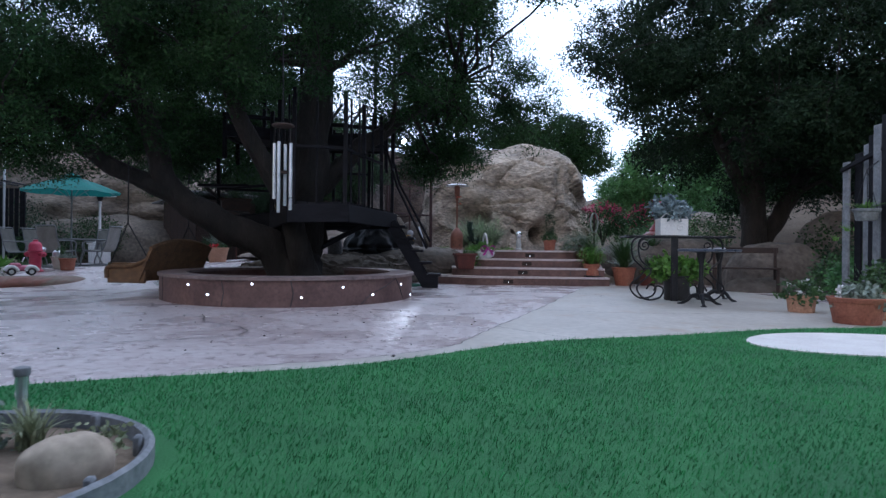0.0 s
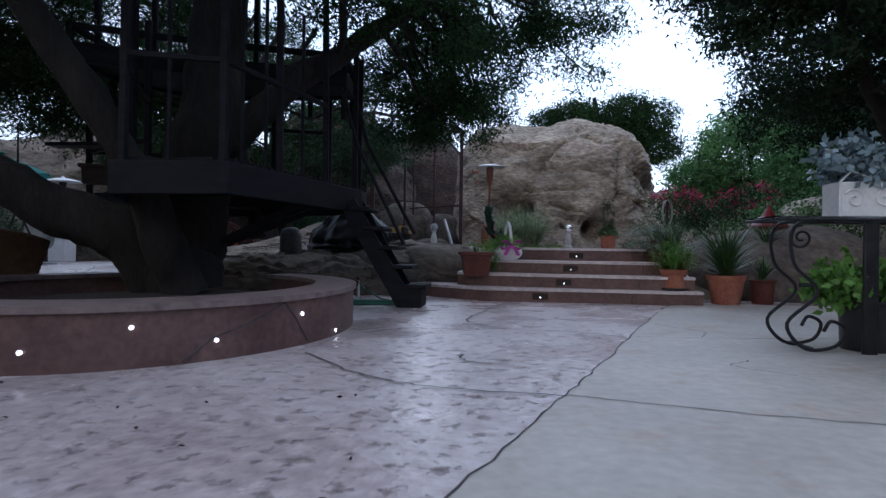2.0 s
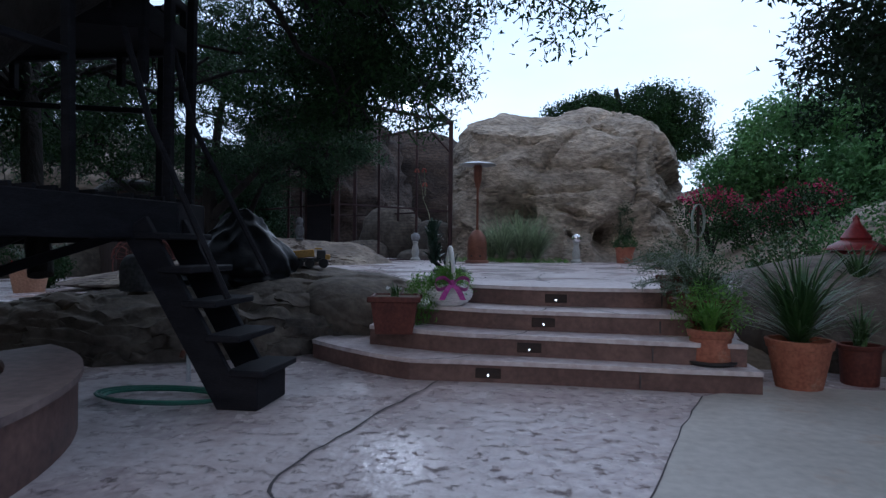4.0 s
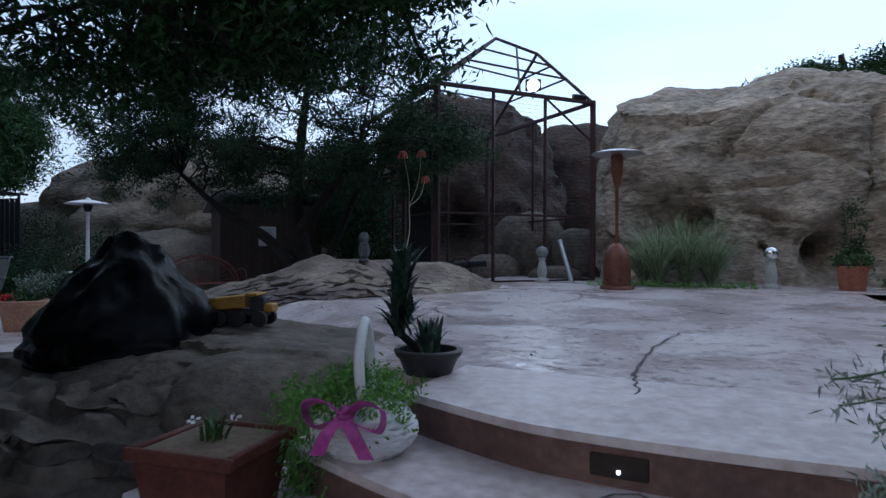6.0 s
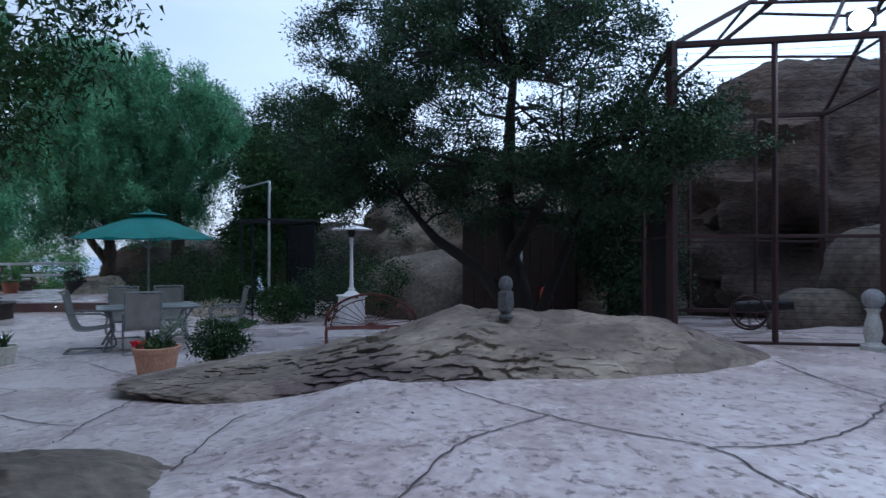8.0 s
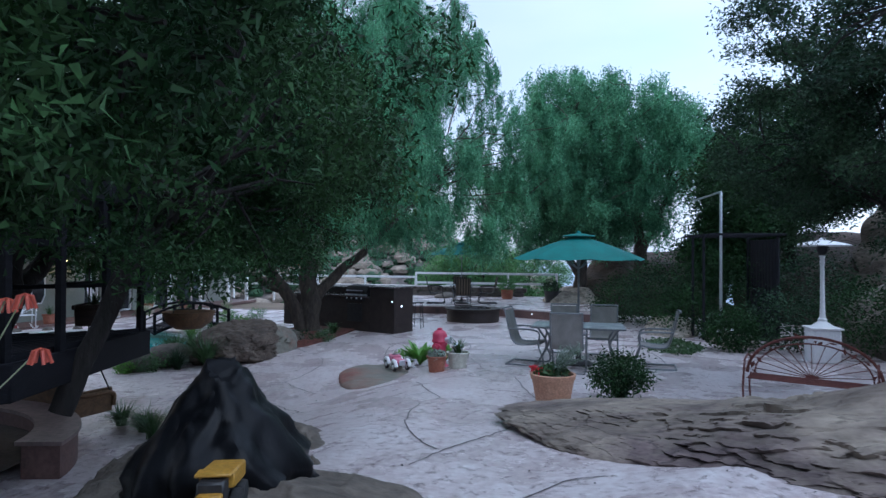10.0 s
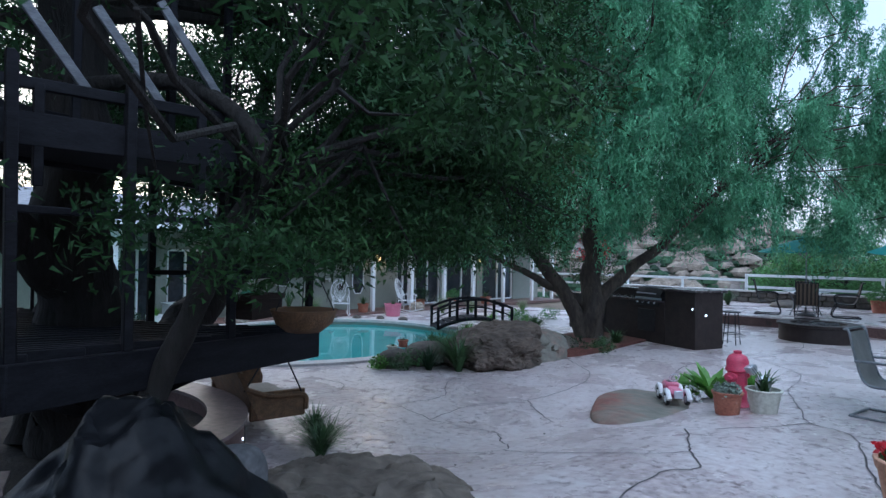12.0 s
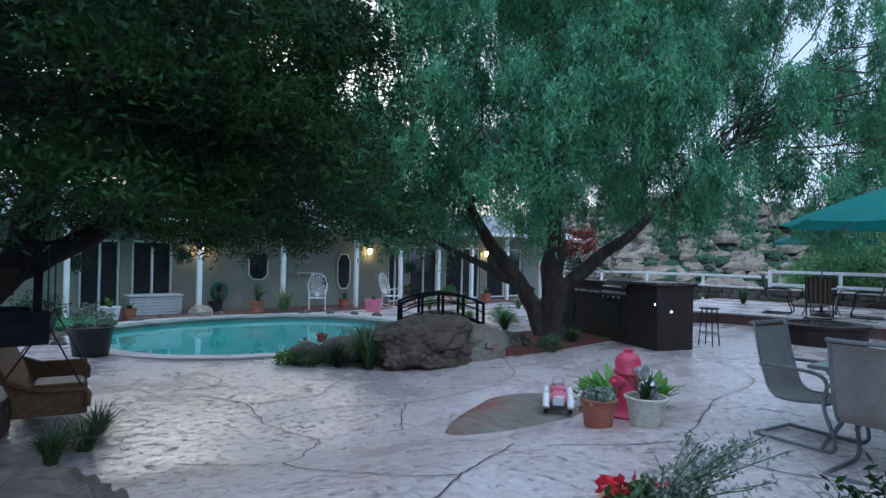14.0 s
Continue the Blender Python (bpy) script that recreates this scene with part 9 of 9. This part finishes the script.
# ---- porch furniture and pots ----
def rocking_chair(x, y, z, turn):
    c = thing("rocking_chair", "white wrought iron rocking chair with a fan back", "chair", pose(x, y, z, 0, 0, turn), "white chairs on the porch")
    for s in (-0.25, 0.25):
        part("rocker", tube([(0.5 * u, s, 0.03 + 0.1 * u * u) for u in np.linspace(-1, 1, 11)], 0.014, 6), M_WHITE, c)
        part("leg", tube([(0.22, s, 0.05), (0.22, s, 0.62)], 0.012, 6), M_WHITE, c)
        part("leg", tube([(-0.24, s, 0.05), (-0.22, s, 0.62)], 0.012, 6), M_WHITE, c)
        part("arm", tube(curve_points([(-0.24, s, 0.62), (0.0, s, 0.66), (0.24, s, 0.62), (0.27, s, 0.55)]), 0.014, 6), M_WHITE, c)
    part("seat", merge(*[tube([(-0.24, -0.25 + 0.05 * k, 0.42), (0.25, -0.25 + 0.05 * k, 0.43)], 0.008, 5) for k in range(11)], tube([(0.25, -0.26, 0.43), (0.25, 0.26, 0.43)], 0.012, 6), tube([(-0.24, -0.26, 0.42), (-0.24, 0.26, 0.42)], 0.012, 6)), M_WHITE, c)
    fan = [(-0.3 - 0.12 * math.sin(a), 0.3 * math.cos(a), 0.78 + 0.4 * math.sin(a)) for a in np.linspace(-0.7, 3.84, 25)]
    part("back_hoop", tube(fan, 0.014, 6), M_WHITE, c)
    part("back_fan", merge(*[tube([(-0.25, 0, 0.45), fan[k]], 0.007, 4) for k in range(1, 24, 2)], tube([(-0.3 - 0.08 * math.sin(a), 0.18 * math.cos(a), 0.8 + 0.26 * math.sin(a)) for a in np.linspace(0, 6.283, 21)], 0.007, 4)), M_WHITE, c)
    return c


rocking_chair(-12.9, -0.15, -0.1, 60)
rocking_chair(-15.6, 0.1, -0.1, 115)
sb = thing("storage_box", "pale grey plastic storage bench against the house", "storage box", pose(-8.35, -1.15, -0.06))
part("body", cbox(0, 0, 0.25, 1.35, 0.6, 0.5, 0.02), M_GREYBOX, sb)
for k in range(5):
    part("groove", cbox(0, 0.303, 0.09 + 0.085 * k, 1.25, 0.008, 0.012, 0.003), M_GREYSTAT, sb)
part("lid", cbox(0, 0, 0.53, 1.42, 0.66, 0.06, 0.02), M_GREYBOX, sb)
for k, (x, y, r, h, m, lab, pl, s) in enumerate((
        (-7.05, -0.2, 0.26, 0.34, M_WHITE, "white pot of lime green leaves", M_LIME, 0.4), (-7.55, -0.35, 0.18, 0.26, M_TERRA, "terracotta pot of leafy plants", M_STRAP, 0.3),
        (-10.95, -0.15, 0.22, 0.36, M_TERRA, "terracotta box pot of a spiky palm", M_STRAP, 0.75), (-14.1, -0.5, 0.2, 0.3, M_TERRA, "terracotta pot on the porch", M_STRAP, 0.45),
        (-14.55, 0.55, 0.3, 0.42, M_PINK, "wide pink glazed pot", M_STRAP, 0.2), (-17.2, -0.9, 0.2, 0.3, M_TERRA, "terracotta pot by the glass door", M_OAK2, 0.5), (-10.1, -1.2, 0.22, 0.3, M_BLACKPOT, "black pot of trailing leaves", M_STRAP, 0.5),
        (-5.65, 5.2, 0.36, 0.5, M_BLACKPOT, "large black pot of silvery shrub beside the pool", M_SILVER, 0.45), (-5.0, 3.4, 0.3, 0.4, M_BLACKPOT, "black pot of dark foliage beside the pool", M_OAK2, 0.55), (-5.3, 2.0, 0.3, 0.35, M_BLACKPOT, "black pot of dark foliage", M_OAK2, 0.6),
        (-18.9, -0.8, 0.2, 0.3, M_TERRA, "terracotta pot on the porch", M_BRIGHT, 0.4), (-20.6, -0.5, 0.22, 0.3, M_TERRA, "terracotta pot on the porch", M_STRAP, 0.4))):
    q = pot(x, y, level(x, y) if y > 0 else -0.06, r, h, m, lab, 0.75)
    if pl is M_STRAP or pl is M_LIME:
        on_top(q, "plant", strap_mesh(60, s, s * 0.7, 0.012, 370 + k), pl, h - 0.05)
    else:
        on_top(q, "plant", bush_mesh(s * 0.8, s * 0.8, s * 0.6, 1100, (0.05, 0.015), 370 + k, s * 0.4), pl, h - 0.05)
for k, (x, y, s) in enumerate(((-11.75, -0.1, 1.35), (-16.6, 0.9, 0.9), (-17.6, 1.4, 0.8), (-19.6, 2.2, 0.7))):
    plant(x, y, -0.12, strap_mesh(240, 0.95 * s, 0.6 * s, 0.007, 385 + k, seg=6, upright=0.3), M_DRYGRASS, "pale fountain grass beside the pool", "ornamental_grass")
    plant(x, y, -0.12, strap_mesh(160, 0.6 * s, 0.45 * s, 0.008, 389 + k, seg=6, upright=0.3), M_LIME, "green grass clump beside the pool", "ornamental_grass")
for k in range(16):
    a = 3.5 + 0.19 * k
    rx, ry = POOL[0] + (POOL[2] + 0.55) * math.cos(a), POOL[1] + (POOL[3] + 0.5) * math.sin(a)
    rock(rx, ry, -0.1, 0.16 + 0.05 * math.sin(5 * k), 0.14, 0.11, 400 + k, "small brown edging stone along the pool bank", M_ROCK_GREY, "edging_stone", sub=3, freq=3)
for k, (x, y) in enumerate(((-9.4, -0.4), (-16.45, -0.3), (-18.2, -0.3))):
    rock(x, y, -0.02, 0.3, 0.26, 0.24, 420 + k, "reddish stone at the foot of a porch post", M_ROCK, "edging_stone", sub=4, freq=2)
reel = thing("hose_reel", "green hose coiled on the house wall", "garden hose", pose(-10.35, WY + 0.08, 0.5))
part("hose", merge(*[tube([((0.26 - 0.02 * j) * math.cos(a), 0.02 * j, (0.28 - 0.02 * j) * math.sin(a)) for a in np.linspace(0, 6.28, 21)], 0.016, 6) for j in range(5)]), M_HOSE, reel)
part("bracket", cbox(0, -0.02, 0.1, 0.1, 0.1, 0.2), M_IRON, reel)
for k, (x, z) in enumerate(((-5.15, 1.25), (-6.4, 1.3), (-9.0, 1.5), (-11.2, 1.5), (-16.95, 1.2))):
    hb = thing("hanging_plant", "hanging pot of trailing dark leaves on the porch", "hanging plant", pose(x, -0.75, z))
    part("pot", lathe(pot_profile(0.15, 0.15), 18), M_BLACKPOT, hb)
    part("hanger", merge(*[tube([(0.14 * math.cos(a), 0.14 * math.sin(a), 0.15), (0, 0, 0.6)], 0.004, 4) for a in (0, 2.1, 4.2)], tube([(0, 0, 0.6), (0, 0, 2.5 - z)], 0.004, 4)), M_IRON, hb)
    on_top(hb, "leaves", bush_mesh(0.28, 0.28, 0.22, 700, (0.06, 0.02), 430 + k), M_OAK2, 0.08)
solid("pool_ball", lathe([(0.1 * math.sin(a), 0.1 - 0.1 * math.cos(a)) for a in np.linspace(0.05, 3.1, 12)], 18), M_REDGLZ, "red ball lying beside the pool", "ball", pose(-12.4, 0.05, -0.1))
# red flowering vine on the pepper trunk
vine = thing("bougainvillea", "red bougainvillea behind the pepper tree", "bush", pose(-17.3, 6.6, 0))
part("stem", tube(curve_points([(0, 0, 0), (0.1, 0.1, 0.8), (-0.1, 0, 1.6)]), 0.03, 6), M_BARK, vine)
on_top(vine, "leaves", bush_mesh(0.9, 0.9, 0.7, 2200, (0.06, 0.02), 440), M_OAK, 1.7)
on_top(vine, "blossom", bush_mesh(0.6, 0.6, 0.45, 620, (0.06, 0.03), 441, 0.3, 0.8), M_RED, 1.9, "red blossom")

# ---- raised fire-pit terrace, fence, second table ----
def front_x(y):
    return -19.9 + 0.16 * (y - 10.5) ** 2 * (0.35 if y > 10.5 else 1.0)


ys = [float(v) for v in np.arange(16.5, 6.4, -0.4)]
plat = [(front_x(y) if front_x(y) < -18.4 else -18.4, y) for y in ys] + [(-26.5, 6.5), (-26.5, 16.5)]
upper = thing("raised_terrace", "raised concrete terrace with a red-brown edge", "terrace", kind="structure")
part("riser", prism(plat[::-1], -0.2, 0.32), M_RISER, upper, smooth=False)
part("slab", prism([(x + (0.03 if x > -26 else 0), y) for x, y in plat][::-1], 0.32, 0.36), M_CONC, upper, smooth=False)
for y in (8.6, 11.5, 14.2):
    part("step_light", lathe([(0.001, 0), (0.014, 0.003), (0.014, 0.01)], 10), M_LED, upper, "small lit light").matrix_basis = pose(front_x(y) + 0.012, y, 0.22, 0, 90)
low = thing("stone_wall", "low stone wall behind the raised terrace", "wall", kind="structure")
k = 0
y = 2.0
rgw = random.Random(9)
while y < 13.0:
    w = rgw.uniform(0.3, 0.55)
    for j in range(2):
        part("stone", moved(cbox(0, 0, 0, 0.34, w - 0.02, 0.19, 0.03), pose(-25.9 + rgw.uniform(-0.02, 0.02), y + w / 2 + (0.12 if j else 0), 0.46 + 0.2 * j)), M_ROCK_GREY, low)
    y += w
part("cap", cbox(-25.9, 7.5, 0.79, 0.44, 11.2, 0.06), M_COPING, low)
fen = thing("white_fence", "white painted rail fence above the valley", "fence")
pts = [(-26.3, 14.6, 0.33, 1.43), (-26.3, 12.4, 0.33, 1.43), (-26.3, 10.2, 0.33, 1.43), (-26.3, 8.0, 0.33, 1.43), (-26.6, 7.9, 0.1, 1.22), (-27.4, 5.0, 0.1, 1.2), (-28.2, 2.0, 0.1, 1.17), (-29.0, -1.0, 0.1, 1.12), (-29.8, -4.0, 0.1, 1.07), (-30.6, -7.0, 0.1, 1.02)]
for i, (x, y, z0, z1) in enumerate(pts):
    part("post", cbox(x, y, (z0 + z1) / 2 - 0.2, 0.09, 0.09, z1 - z0 + 0.4, 0.008), M_WHITE, fen)
    if i + 1 < len(pts) and i != 3:
        x2, y2, _, z2 = pts[i + 1]
        part("rail", bar((x, y, z1 - 0.05), (x2, y2, z2 - 0.05), 0.05, 0.1), M_WHITE, fen)
        part("rail", bar((x, y, z1 - 0.5), (x2, y2, z2 - 0.5), 0.05, 0.1), M_WHITE, fen)
fp = thing("fire_pit", "round dark stone fire pit with lava rocks", "fire pit", pose(-17.75, 12.45, 0.07))
vs, fs = [], []
part("ring", lathe([(0.85, 0), (0.85, 0.36), (0.9, 0.37), (0.9, 0.42), (0.6, 0.42), (0.58, 0.3), (0.002, 0.28)], 40), M_STONEV, fp)
for k in range(26):
    a, r = rgw.uniform(0, 6.28), rgw.uniform(0, 0.5)
    part("lava_rock", moved(rock_mesh(0.1, 0.08, 0.07, 500 + k, sub=2, freq=5), pose(r * math.cos(a), r * math.sin(a), 0.36, 0, 0, 40 * k)), M_IRON, fp)
umbrella(-21.3, 11.3, 0.36, 1.3, 2.3, "teal market umbrella on the raised terrace")
t2 = thing("patio_table", "round glass patio table on the raised terrace", "table", pose(-21.3, 11.3, 0.36))
part("glass_top", lathe([(0.6, 0.71), (0.62, 0.715), (0.62, 0.725), (0.6, 0.73), (0.002, 0.73)], 32), M_TABLEGL, t2)
for k in range(4):
    a = 0.785 + 1.571 * k
    part("leg", tube(curve_points([(0.5 * math.cos(a), 0.5 * math.sin(a), 0.7), (0.35 * math.cos(a), 0.35 * math.sin(a), 0.35), (0.48 * math.cos(a), 0.48 * math.sin(a), 0.01)]), 0.018, 6), M_CHAIRFR, t2)
for a in (15, 105, 195, 285):
    ar = math.radians(a)
    sling_chair(-21.3 + 1.0 * math.cos(ar), 11.3 + 1.0 * math.sin(ar), 0.36, a + 180, True)
q = pot(-24.6, 12.6, 0.36, 0.28, 0.4, M_TERRA, "terracotta pot of leafy plants by the fence", 0.75)
on_top(q, "plant", bush_mesh(0.4, 0.4, 0.3, 900, (0.07, 0.022), 450, 0.2), M_BRIGHT, 0.36)
q = pot(-23.0, 14.6, 0.36, 0.3, 0.45, M_BLACKPOT, "black pot of dark leafy plants by the terrace", 0.75)
on_top(q, "plant", bush_mesh(0.42, 0.42, 0.3, 900, (0.07, 0.022), 451, 0.2), M_OAK2, 0.4)
plant(-23.8, 8.2, 0.36, strap_mesh(170, 0.75, 0.65, 0.016, 452, upright=0.4), M_STRAP, "spiky strap-leaved plant on the raised terrace", "spiky_plant")
rock(-24.8, 9.8, 0.38, 0.9, 0.4, 0.16, 453, "low pale rock on the raised terrace", M_ROCK_PALE)

# ---- pergola, ivy bed and shrubs on the hillside ----
pg = thing("pergola", "small dark pergola with pale pipe posts", "pergola", pose(-14.2, 19.4, 0.1, 0, 0, 10))
for x, y, m in ((-1.3, -0.4, M_DWOOD), (0.35, -0.3, M_ALU), (-1.3, 1.0, M_DWOOD), (0.35, 1.0, M_DWOOD), (-0.5, -0.4, M_DWOOD)):
    part("post", tube([(x, y, 0), (x, y, 3.6 if m is M_ALU else 2.6)], 0.035, 8), m, pg)
part("top_pipe", tube([(-1.4, -0.35, 3.55), (0.35, -0.3, 3.6)], 0.025, 8), M_ALU, pg)
for k in range(6):
    part("slat", bar((-1.4 + 0.36 * k, -0.6, 2.6), (-1.4 + 0.36 * k, 1.2, 2.6), 0.05), M_DWOOD, pg)
for k in range(10):
    part("screen_board", cbox(-1.2 + 0.16 * k, 1.05, 1.25, 0.13, 0.03, 2.5), M_DWOOD, pg)
part("bench_board", cbox(-0.5, 0.1, 0.45, 1.5, 0.4, 0.05), M_DWOOD, pg)
for k, (x, y, z, r, m) in enumerate(((-13.2, 20.3, 0.2, 0.9, M_OAK2), (-15.8, 18.6, 0.2, 0.9, M_OAK), (-17.6, 18.0, 0.3, 1.1, M_OAK2), (-12.3, 21.6, 0.5, 0.9, M_OAK), (-19.0, 16.9, 0.2, 0.9, M_OAK), (-15.2, 21.4, 0.8, 1.2, M_OAK2), (-18.5, 20.0, 0.8, 1.4, M_OAK), (-16.4, 19.4, 0.4, 1.3, M_OAK), (-18.2, 18.4, 0.5, 1.3, M_OAK), (-12.9, 19.2, 0.2, 0.6, M_OAK))):
    plant(x, y, z, bush_mesh(r, r, r * 0.85, 3600, (0.07, 0.02), 460 + k, r * 0.6), m, "dark green shrub on the hillside", "bush")
plant(-13.0, 18.0, level(-13, 18) - 0.02, bush_mesh(1.3, 0.7, 0.1, 3600, (0.05, 0.02), 470, 0.08), M_STRAP, "low green ivy bed", "ground_cover")
